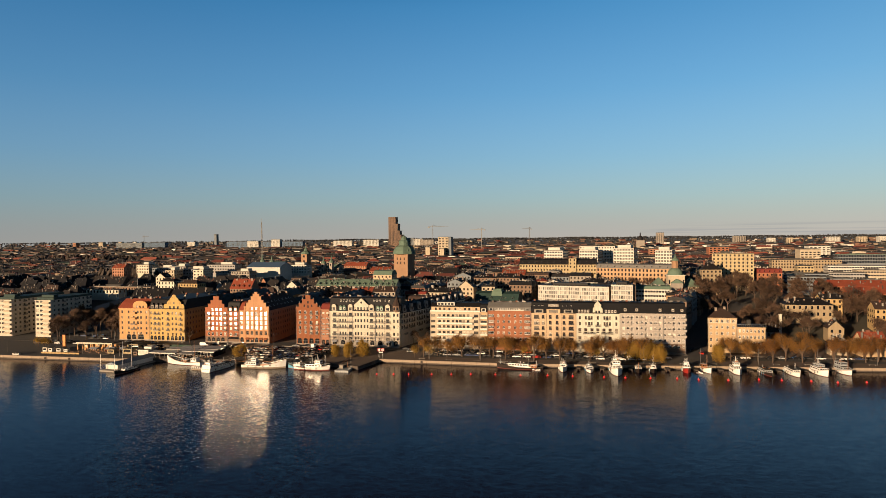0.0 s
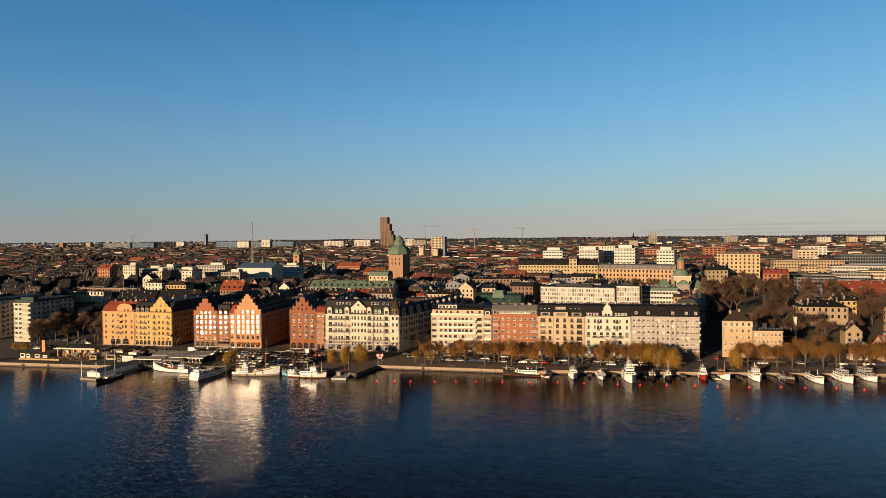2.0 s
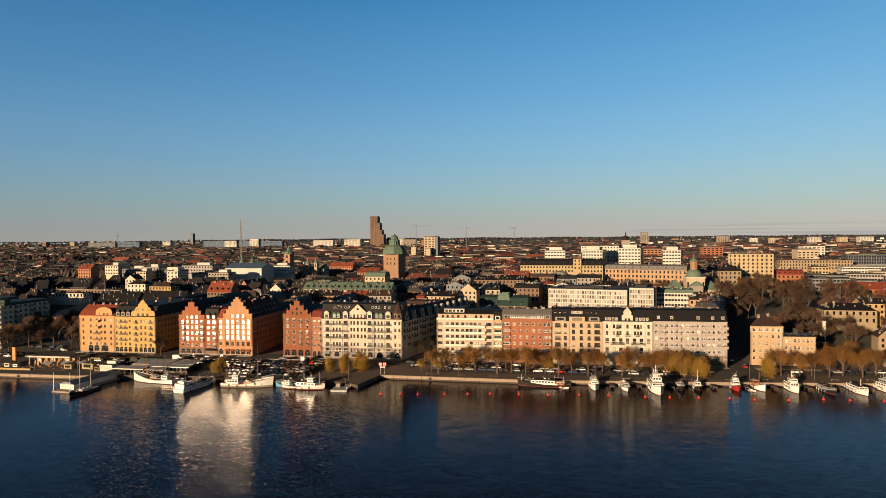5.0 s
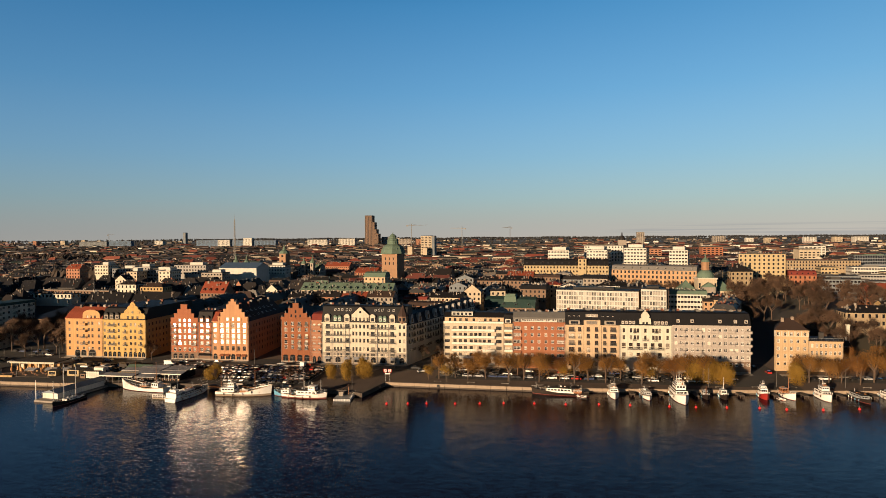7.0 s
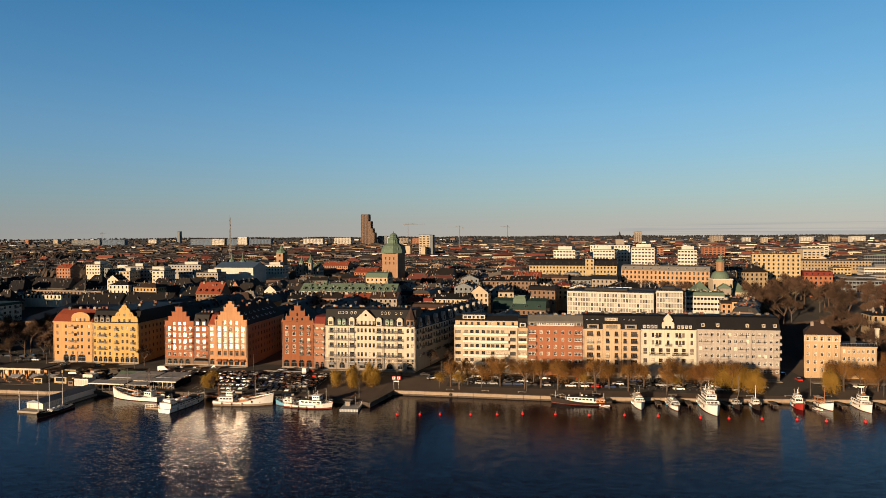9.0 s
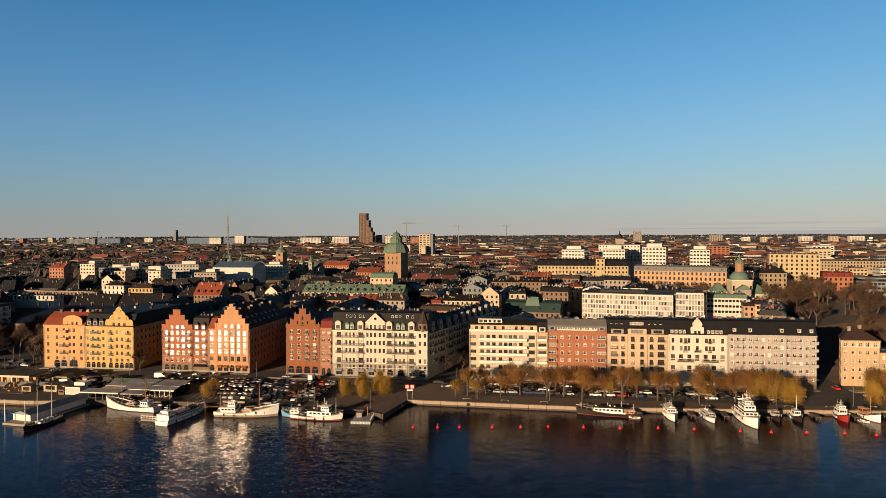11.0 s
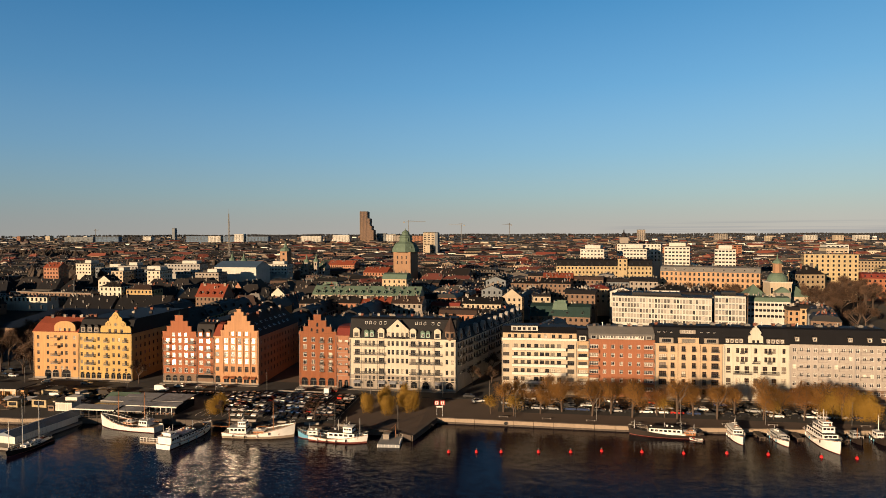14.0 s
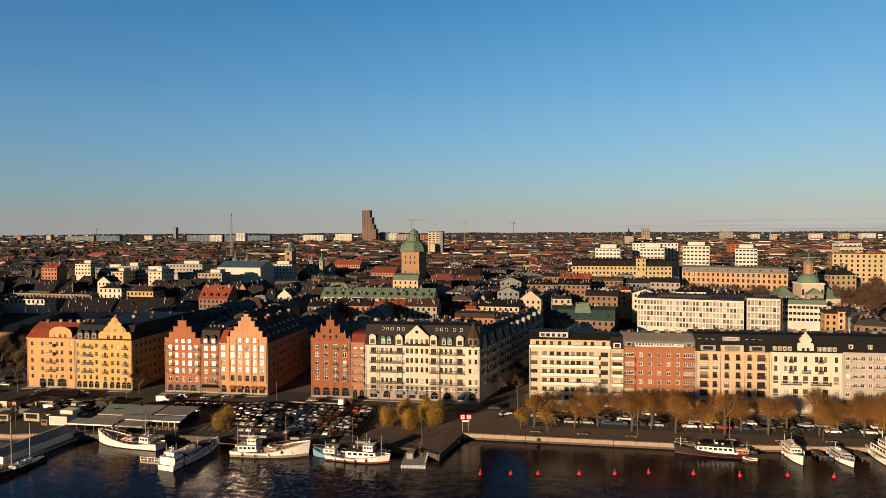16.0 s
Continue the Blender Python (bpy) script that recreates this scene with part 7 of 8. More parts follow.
# the long white office block with a glass grid front, and its lower neighbour
def office(x, y, w, d, z0, z1, rot, cols, rows_, label):
    ob = thing("office_block", label, "office", pose(x, y, z0 - 12, 0, 0, rot), "white office blocks")
    H = z1 - z0 + 12
    mb = MB()
    mb.box(0, w, 0.3, d, 0, H)
    part("body", mb, PLASTER["slate"], ob)
    mb = MB()
    xs_ = [c for k in range(cols + 1) for c in (max(0, w * k / cols - 0.2), min(w, w * k / cols + 0.2))]
    zs_ = [c for k in range(rows_ + 1) for c in (H * 0.0 + (H - 12.4) * 0 + 12 - 0.2 + (H - 12) * k / rows_ - 0.55, 12 - 0.2 + (H - 12) * k / rows_ + 0.2)]
    zs_[-1] = H + 0.3
    zs_[0] = 0
    mb.lattice(xs_, zs_, lambda i, j: i % 2 == 0 or j % 2 == 0, 0, 0.3)
    part("grid_front", mb, PLASTER["paper"], ob, "white concrete grid")
    pw = w / cols - 0.4
    if ("office_pane", round(pw, 2)) not in SHARED:
        g = MB()
        g.box(0, pw, -0.02, 0.02, 0, 1.9)
        SHARED[("office_pane", round(pw, 2))] = g.mesh("pane", OFFICE_GLASS)
    for i in range(cols):
        for j in range(rows_):
            part("pane", SHARED[("office_pane", round(pw, 2))], None, ob, at=Matrix.Translation((w * i / cols + 0.2, 0.24, 12 + (H - 12) * j / rows_ + 0.05)))
    mb = MB()
    mb.box(-0.3, w + 0.3, -0.3, d + 0.3, H + 0.3, H + 0.8)
    mb.box(w * 0.2, w * 0.7, 3, d - 3, H + 0.8, H + 2.2)
    part("roof", mb, ROOF["black"], ob)
    mb = MB()
    mb.box(w + 0.02, w + 0.12, 0, d, 0, H + 0.2)
    part("end_wall", mb, PLASTER["sand"], ob)
    mb = MB()
    mb.box(-0.12, -0.02, 0, d, 0, H + 0.2)
    part("end_wall", mb, PLASTER["sand"], ob)


office(55.3, 113.5, 50.5, 14, 15.5, 29.6, -13.5, 32, 5, "long white office block with a concrete grid front")
office(106.0, 101.5, 14.5, 14, 15.5, 31.2, -13.5, 9, 5, "white office wing with a concrete grid front")
take(50, 124, 92, 130)
mb = MB()
mb.box(0, 1.6, 0, 1.6, 0, 24)
tagged(new("boiler_chimney", mb.mesh("boiler_chimney", PLASTER["brown"])), "tall square brown chimney between white blocks", "chimney").matrix_world = pose(120.6, 101, 9)
town_house(135, 112, 23, 14, 27.6, 30.2, -6, "paper", "copper", "mansard", 3, "white house with ribbon windows and a pale green roof", pitch=1.7, ww=1.45, wh=1.3, storey=3.1)
take(122, 148, 104, 130)
for x, w, wl_, e in ((145.6, 5.6, "apricot", 24.0), (152.2, 7.6, "peach", 25.0), (159.4, 6.6, "stone", 24.2)):
    town_house(x, 104, w, 12, e, e + 2.2, -6, wl_, "dark", "mansard", 2, storey=3.0, pitch=2.2)
for x, y, w, wl_, e in ((151.0, 66, 16, "brown", 24.2), (158.6, 88, 14, "slate", 24.6), (167.0, 112, 15, "brown", 22.6), (175.5, 136, 15, "stone", 21.5)):
    town_house(x, y, w, 12, e, e + 3.0, 70, wl_, "black", "mansard", 2, "dark town house on the shaded street up the hill", storey=3.1, pitch=2.4)
take(140, 190, 52, 145)

# the church with a green dome on a crossing
ob = thing("domed_church", "ochre church with a green copper dome and red lantern", "church", pose(157.0, 160, 12))
mb = MB()
mb.box(-6.0, 6.0, -7, 5, 0, 22.4)
part("wall", mb, PLASTER["sand"], ob)
mb = MB()
mb.box(-6.4, 6.4, -7.4, 5.4, 22.4, 23.2)
part("cornice", mb, PLASTER["cream"], ob)
mb = MB()
mb.extrude([(-4.6, 17.2), (0, 20.4), (4.6, 17.2)], 'y', -11.0, -7.01)
part("porch_roof", mb, ROOF["copper"], ob)
mb = MB()
mb.box(-4.2, 4.2, -10.6, -7.01, 0, 17.2)
part("porch", mb, PLASTER["stone"], ob)
for s in (-1, 1):
    mb = MB()
    x0 = 6.1 if s == 1 else -17.1
    mb.box(x0, x0 + 11, -2, 12, 0, 14)
    part("arm", mb, PLASTER["sand"], ob)
    mb = MB()
    c = x0 + 5.5
    A = [(x0 - 0.5, -2.5, 14), (x0 + 11.5, -2.5, 14), (x0 + 11.5, 12.5, 14), (x0 - 0.5, 12.5, 14)]
    for p, q in zip(A, A[1:] + A[:1]):
        mb.face([p, q, (c, 5, 21)])
    part("arm_roof", mb, ROOF["copper"], ob)
mb = MB()
mb.lathe([(5.7, 23.2), (5.7, 23.9), (5.4, 25.2), (4.7, 26.6), (3.6, 27.7), (2.6, 28.2)], 20, 0, 0, -1)
part("dome", mb, ROOF["copper"], ob, "green copper dome")
mb = MB()
mb.lathe([(2.6, 28.0), (2.6, 33.4), (2.9, 33.5), (2.9, 33.9)], 8, 0, 0, -1)
part("lantern", mb, PLASTER["courtbrick"], ob, "red lantern drum")
mb = MB()
mb.lathe([(3.0, 33.9), (2.4, 35.2), (1.2, 36.2), (0.5, 37.0), (0.14, 39.4), (0.02, 40)], 12, 0, 0, -1)
part("lantern_cap", mb, ROOF["copper"], ob, "green copper cap")
for s in (-1, 1):
    for k in range(3):
        mb = MB()
        mb.box(s * 5.1 - 0.55, s * 5.1 + 0.55, -7.06, -7.003, 5 + 5.6 * k, 8.4 + 5.6 * k)
        part("window", mb, DARKGLASS, ob)
take(133, 180, 147, 182)

# the orange palace, cubes of white flats, yellow and red blocks on the rise
town_house(130, 206, 63, 15, 37.6, 41.6, -21, "apricot", "grey", "mansard", 6, "long peach-orange palace with a grey mansard roof and arched dormers", attic=10, pitch=2.9, storey=3.6, ww=1.3, wh=2.1)
take(98, 168, 185, 232)
for x, w_, e in ((61, 20, 51.0), (96, 19, 51.2), (130, 20, 53.0), (168, 16, 50.8)):
    ob = town_house(x, 302, w_, 18, e, e + 1.4, -17, "paper", "felt", "flat", 0, "white cubic block of flats with dark window bands", pitch=2.4, ww=1.9, wh=1.3, storey=3.0, name="apartment_block", group="white cubic blocks")
    mb = MB()
    mb.box(-w_ * 0.32, w_ * 0.32, 3, 15, e - ground_z(x, 302) + 0.4, e - ground_z(x, 302) + 3.6)
    part("penthouse", mb, PLASTER["paper"], ob)
town_house(106, 345, 38, 14, 54.6, 55.4, -17, "paper", "felt", "flat", 0, "long white block of flats behind white cubes", name="apartment_block", group="white cubic blocks")
take(44, 180, 296, 330)
take(80, 130, 330, 362)
town_house(66, 258, 72, 14, 38.8, 44.4, -4, "straw", "black", "mansard", 7, "long sand-coloured house with a black mansard roof", attic=12, storey=3.4)
town_house(80, 256.0, 7, 6, 44.6, 45.4, -4, "straw", "black", "flat", 0, "sand-coloured stair tower on a long house")
take(22, 104, 250, 276)
town_house(211.5, 216, 32, 16, 49.6, 51.4, -14, "straw", "felt", "flat", 0, "tall pale beige block of flats with rows of windows", pitch=3.0, storey=3.0, name="apartment_block")
town_house(190, 191, 15.5, 16, 37.4, 43.2, 6, "dun", "dark", "hip", 2, "sandstone house with a dark gabled roof on the rise")
town_house(239, 212, 18.5, 15, 33.6, 37.4, -8, "brick", "redmetal", "mansard", 3, "red brick house with a red mansard roof above the park", attic=5)
town_house(283, 260, 34, 18, 30.2, 31.6, -8, "slate", "felt", "flat", 0, "blue-grey glass office with window bands", pitch=1.8, ww=1.6, wh=1.2, name="office_block", group="office blocks")
town_house(330, 402, 68, 16, 37.4, 38.8, -5, "dun", "felt", "flat", 0, "long low sand-coloured station building", name="station_hall", group="office blocks")
town_house(402, 422, 66, 18, 42.2, 43.2, -5, "slate", "copper", "flat", 0, "green glass office block with upright fins", pitch=1.5, ww=1.2, wh=2.6, storey=3.2, name="office_block", group="office blocks")
take(180, 312, 186, 240)
take(264, 304, 255, 285)
take(290, 440, 395, 445)

# pale terraces and a blue-grey glass block beyond the red roofs
for x, y, w, d, e, wl_, lab in ((352, 330, 52, 16, 34, "paper", "pale terraced block with flat roofs"), (366, 312, 44, 12, 30.5, "sand", "sand-coloured terraced block with flat roofs"), (301, 317, 14, 14, 34.5, "straw", "pale beige cubic block"), (330, 300, 30, 12, 29, "grey", "grey low block with flat roof"), (268, 212, 26, 14, 30.5, "slate", "blue-grey glass office with window bands"), (292, 222, 24, 12, 28.5, "slate", "blue-grey glass office with window bands")):
    town_house(x, y, w, d, e, e + 1.6, -6, wl_, "felt" if wl_ != "paper" else "grey", "flat", 0, lab, pitch=2.2, ww=1.7, wh=1.3, storey=3.1, name="office_block", group="office blocks")
    take(x - w / 2 - 1, x + w / 2 + 1, y - 1, y + d + 1)

# park houses on the slope
town_house(221.5, 72, 26.5, 13, 21.8, 25.4, -3, "dun", "black", "hip", 2, "old pale yellow house with a black hipped roof in the park", pitch=2.9, storey=3.9, wh=2.0)
town_house(238.5, 84, 12, 12, 24.6, 27.2, -3, "ochre", "dark", "gable", 1, "ochre annex behind the old park house")
town_house(227.5, 40, 9, 8, 12.6, 16.8, 84, "dun", "brown", "gable", 1, "small plastered gable house in the park", storey=2.9)
town_house(213.5, 7, 8, 6, 8.6, 12.2, 0, "sand", "brown", "hip", 1, "small park lodge with a dark hipped roof")
town_house(229.5, 5, 12, 9, 10.0, 14.8, 8, "peach", "tile", "gable", 1, "small pink house with a red tiled roof by the quay")
town_house(187.5, 32, 10, 8, 10.5, 14.0, 0, "grey", "dark", "gable", 0, "grey chapel-like outbuilding with arched windows")
mb = MB()
mb.box(-0.65, 0.65, -0.65, 0.65, 0, 16)
mb.box(-0.85, 0.85, -0.85, 0.85, 16, 16.6)
tagged(new("gate_pillar", mb.mesh("gate_pillar", PLASTER["ivory"])), "tall pale stone pillar beside the park", "pillar").matrix_world = pose(197.2, 45, 2.5)
town_house(282, 150, 54, 16, 27.4, 31.6, -6, "brick", "tile", "gable", 4, "long red-roofed hospital building", storey=3.4)
town_house(280, 122, 36, 14, 24.6, 28.6, -6, "brick", "tile", "gable", 3, "red-roofed brick wing beside the park")
town_house(318, 120, 26, 14, 24.6, 28.6, -6, "brick", "tile", "gable", 3, "red-roofed brick wing beside the park")
for x, y, e in ((262, 60, 21), (286, 70, 23), (310, 60, 22), (300, 92, 23), (262, 30, 15), (285, 36, 17)):
    town_house(x, y, 18, 12, e, e + 4, -4, town.choice(("sand", "brick", "ochre")), town.choice(("brown", "tile", "dark")), "gable", 2)
take(176, 345, -5, 180)

# the tower with the green copper cap, its house behind
ob = thing("court_tower", "brick tower with a green copper dome and lantern", "tower", pose(-111, 359, 12, 0, 0, -13) @ Matrix.Diagonal((0.88, 0.88, 0.955, 1)))
mb = MB()
mb.box(-10.2, 10.2, -10, 10, 0, 36.5)
part("shaft", mb, PLASTER["courtbrick"], ob)
for i in range(3):
    for j in range(2):
        mb = MB()
        mb.box(-5.8 + 5.2 * i, -4.6 + 5.2 * i, -10.06, -10.003, 24.5 + 5 * j, 27.5 + 5 * j)
        part("window", mb, DARKGLASS, ob)
mb = MB()
mb.lathe([(15.0, 36.5), (15.2, 37.2), (14.2, 40.5), (11.6, 44.6), (8.2, 46.6), (7.0, 47.0)], 8, sq=True)
part("cap", mb, ROOF["copper"], ob, "green copper cap")
mb = MB()
mb.lathe([(7.0, 46.8), (6.6, 51.0), (7.2, 51.2), (6.0, 53.0), (4.4, 53.4), (4.2, 55.6), (4.6, 55.8), (2.6, 57.6), (0.6, 58.6), (0.1, 60.5)], 8, sq=True)
part("lantern", mb, ROOF["copper"], ob, "green copper lantern")
for x, z, r in ((-9.4, 39.5, 1.2), (9.4, 39.5, 1.2), (-4.2, 48.5, 0.8), (4.2, 48.5, 0.8)):
    mb = MB()
    mb.lathe([(r, z - 2), (r, z + 1.2), (r * 0.5, z + 2.4), (0.02, z + 3.6)], 8, 0, x, -8 if abs(x) > 5 else -4.6)
    part("turret", mb, ROOF["copper"], ob)
town_house(-72, 356, 46, 20, 24, 31, -7, "brown", "dark", "gable", 4, "large brown-roofed court house beside its tower")
town_house(-140, 352, 24, 20, 27, 32, -7, "rust", "tile", "gable", 3, "red-roofed court house wing")
take(-152, -42, 338, 386)

# spires and towers to the west
def spire(x, y, w, z1, z2, wall, label, cap="copper"):
    z = ground_z(x, y) - 0.5
    s = thing("church_tower", label, "tower", pose(x, y, z, 0, 0, -10))
    mb = MB()
    mb.box(-w / 2, w / 2, -w / 2, w / 2, 0, z1 - z)
    part("shaft", mb, PLASTER[wall], s)
    mb = MB()
    mb.lathe([(w * 0.74, z1 - z), (w * 0.60, z1 - z + (z2 - z1) * 0.25), (w * 0.28, z1 - z + (z2 - z1) * 0.4), (w * 0.2, z1 - z + (z2 - z1) * 0.6), (0.02, z2 - z)], 8, sq=True)
    part("spire", mb, ROOF[cap], s)
    for k in range(2):
        mb = MB()
        mb.box(-w * 0.14, w * 0.14, -w / 2 - 0.06, -w / 2 - 0.003, z1 - z - 4 - 6 * k, z1 - z - 1.5 - 6 * k)
        part("window", mb, DARKGLASS, s)


spire(-238.6, 372, 8.2, 47, 57, "courtbrick", "square brown stone church tower with a green cap")
spire(-307, 393, 5, 36, 46, "sand", "slim church tower with a green spire")
spire(-294, 393, 5, 35, 45, "sand", "slim church tower with a green spire")
spire(-221, 385, 4, 35, 44, "stone", "slim turret with a green spire")
spire(-210, 383, 4, 36, 45, "stone", "slim turret with a green spire")
town_house(-300, 396, 26, 20, 29, 35, 0, "sand", "dark", "gable", 0, "pale church nave between two slim towers")
town_house(-216, 388, 26, 18, 29, 34, 0, "stone", "copper", "gable", 2, "grey stone house with copper turrets")
take(-318, -284, 386, 420)
take(-250, -200, 366, 410)
ob = thing("radio_mast", "slender steel lattice radio mast", "mast", pose(-430, 629, 10) @ Matrix.Diagonal((1.3, 1.3, 1.17, 1)))
mb = MB()
for s in ((-1, -1), (1, -1), (1, 1), (-1, 1)):
    mb.tube((s[0] * 1.2, s[1] * 1.2, 0), (s[0] * 0.35, s[1] * 0.35, 72), 0.22, 0.16, 4)
part("leg", mb, MAST_STEEL, ob)
mb = MB()
for k in range(18):
    z, q = 4 * k, 1.2 - 0.85 * k / 18
    mb.tube((-q, -q, z), (q, -q, z + 4), 0.1, 0.1, 3)
    mb.tube((q, -q, z), (q, q, z + 4), 0.1, 0.1, 3)
part("bracing", mb, MAST_STEEL, ob)
mb = MB()
mb.tube((0, 0, 72), (0, 0, 78), 0.16, 0.06, 4)
part("antenna", mb, MAST_STEEL, ob)

# long green roof and other single roofs
town_house(-87, 120, 66, 14, 28.0, 32.8, -2, "sand", "copper", "gable", 3, "long house under a pale green copper roof", attic=14)
take(-122, -52, 114, 140)
town_house(-81.5, 175, 17, 13, 33.5, 37.6, -4, "beige", "copper", "mansard", 2, "beige house with a pale green roof")
take(-92, -71, 172, 192)
town_house(-200, 146, 20, 14, 23.0, 31.2, -4, "brown", "tile", "gable", 3, "house with a large red tiled roof and dormers", attic=4)
take(-214, -186, 142, 164)
town_house(-277, 154, 17, 12, 28.4, 31.2, -3, "ivory", "dark", "hip", 3, "pale yellow classical house with a dark hipped roof", storey=3.6, wh=2.0)
town_house(-257, 156, 20, 12, 26.4, 29.6, -3, "ochre", "brown", "hip", 2, "ochre wing of a classical house with a brown roof", storey=3.6, wh=1.8)
take(-290, -244, 150, 172)
town_house(-147.5, 150, 10, 9, 25.5, 29.8, 90, "ivory", "dark", "gable", 1, "small white house with its gable to the sun")
town_house(-305, 198, 11, 10, 29.5, 33.6, 90, "cream", "dark", "gable", 1, "small pale house with its gable to the sun")
take(-322, -300, 190, 206)
town_house(-216, 487, 34, 14, 27.5, 32.6, -8, "rust", "tile", "gable", 3, "house with a broad red tiled roof")
take(-236, -196, 480, 505)
town_house(-396, 242, 15, 11, 36.5, 40.6, -4, "rust", "tile", "gable", 2, "house with a red tiled roof below the woods")
take(-406, -386, 238, 256)
town_house(-346.5, 155, 42, 10, 20.4, 22.0, -3, "ivory", "dark", "flat", 2, "low white curved colonnade building", pitch=3.4, ww=1.6, wh=2.4, storey=5)
take(-374, -318, 148, 172)
ob = town_house(-250, 76, 92, 46, 11.0, 20.2, -3, "brown", "navy", "hip", 0, "large market hall under a long dark blue metal roof", name="market_hall", group="market halls", windows=False)
for k in range(12):
    mb = MB()
    mb.box(-44 + 8 * k, -43.4 + 8 * k, 22.6, 23.4, 15.0 - ground_z(-250, 76) + 4.6, 15.0 - ground_z(-250, 76) + 7.0)
    part("roof_vent", mb, ROOF["felt"], ob)
for x, w, e, r in ((-278, 36, 15.0, 23.9), (-240, 39, 15.4, 24.6)):
    town_house(x, 130, w, 16, e, r, -4, "brown", "black", "gable", 3)
take(-330, -203, 52, 150)
ob = town_house(-350, 186, 74, 16, 20.6, 22.4, -6, "brown", "felt", "flat", 0, "long low dark block with a thin pale roof edge", pitch=3.2, storey=3.4)
mb = MB()
mb.box(-37.2, 37.2, -0.45, -0.24, 20.6 - ground_z(-350, 186) + 0.42, 20.6 - ground_z(-350, 186) + 0.9)
part("roof_edge", mb, PLASTER["stone"], ob)
mb = MB()
mb.tube((16, 6, 20.6 - ground_z(-350, 186)), (16, 6, 30.0 - ground_z(-350, 186)), 0.3, 0.16, 6)
part("mast", mb, STEEL, ob)
take(-390, -310, 180, 206)
# the white hospital on the western rise: stepped flat-roofed blocks and a hall with a blue roof
for x, y, w, d, e, wl_ in ((-398, 284, 16, 16, 41.0, "cream"), (-374, 286, 28, 16, 37.4, "slate"), (-352, 282, 20, 14, 39.2, "grey"), (-333, 240, 11, 14, 37.0, "sand"), (-318, 258, 30, 14, 37.4, "slate"), (-300, 240, 12, 16, 37.4, "cream"), (-310, 300, 36, 14, 40.2, "grey"), (-266, 264, 22, 14, 34.6, "stone"), (-244, 352, 30, 14, 37.6, "paper")):
    e -= 3.2
    ob = town_house(x, y, w, d, e, e + 1.6, -3, wl_, "felt", "flat", 0, "white flat-roofed hospital block on the rise", pitch=3.0, ww=1.5, wh=1.4, storey=3.3, name="hospital_block", group="hospital blocks")
    mb = MB()
    mb.box(-w * 0.05, w * 0.36, 3, d - 3, e - ground_z(x, y) + 0.75, e - ground_z(x, y) + 3.4)
    part("penthouse", mb, PLASTER["paper"], ob)
    take(x - w / 2 - 2, x + w / 2 + 2, y - 2, y + d + 2)
town_house(-258, 300, 42, 26, 34.4, 39.4, -4, "paper", "blue", "gable", 0, "white hall under a long blue metal roof", name="hall", windows=False)
take(-282, -234, 298, 326)
for x, e in ((-112, 24.6), (-94, 25.2), (-76, 24.8), (-58, 25.4)):
    town_house(x, 101, 17.6, 12, e, e + 3.6, -2, town.choice(("rust", "brown", "stone")), town.choice(("tile", "dark", "brown", "black")), "gable", 3)
take(-122, -49, 98, 115)
ob = town_house(26, 100, 32, 16, 19.5, 26.0, -8, "brown", "green", "mansard", 3, "house with a dark green copper roof", attic=4)
mb = MB()
mb.lathe([(6.0, 25 - 9), (5.2, 29.0 - 9), (4.2, 30.2 - 9), (4.2, 30.6 - 9)], 4, 0, 0, 6, sq=True)
part("roof_pavilion", mb, ROOF["copper"], ob, "pale green copper roof pavilion")
take(8, 46, 94, 120)
town_house(6, 132, 10, 12, 27.0, 32.0, 84, "sand", "dark", "gable", 1, "sand-coloured house with a blank lit gable")
town_house(17, 126, 10, 12, 27.6, 29.0, 4, "sand", "dark", "mansard", 2)
take(-2, 24, 120, 148)
TAKEN += [(-203, -155, -5, 48), (-142.5, -99, -5, 46), (-83, -17.5, -5, 17), (-0.5, 139, -5, 16), (150, 180, -5, 24), (-305, -255, -5, 50), (-18, 0, -5, 30), (-99.4, -82, -5, 110), (-156, -142, -5, 110), (-254, -203, -5, 44)]

# houses along the side streets, running back from the water
def side_row(x, y0, y1, rot, walls, e0):
    y = y0
    while y < y1:
        w = town.uniform(15, 22)
        ym = y + w / 2
        e = e0 + town.uniform(-1.2, 1.2) + (ground_z(x, ym) - 2.4) * 0.5
        town_house(x, ym, w - 0.1, 12, e, e + town.uniform(4.5, 6), rot, town.choice(walls), town.choice(("black", "black", "dark")), "mansard", 2, pitch=2.6, storey=3.3, attic=2, group="side street houses")
        y += w


side_row(-82.0, 16.2, 108, -90, ("brick", "rust", "sand"), 21.5)
side_row(-99.4, 44.2, 108, 90, ("rust", "brick", "stone"), 20.5)
side_row(-142.4, 14.2, 108, -90, ("brick", "rust", "ochre"), 20.5)
side_row(-155.9, 46.2, 110, 90, ("ochre", "rust", "stone"), 20)
side_row(-202.4, 15.2, 110, -90, ("ochre", "sand", "rust"), 18.5)
# darker walls on this row carry the street's deep shade in their colour
side_row(138.0, 15.2, 50, 90, ("brown", "brown", "rust"), 17.0)
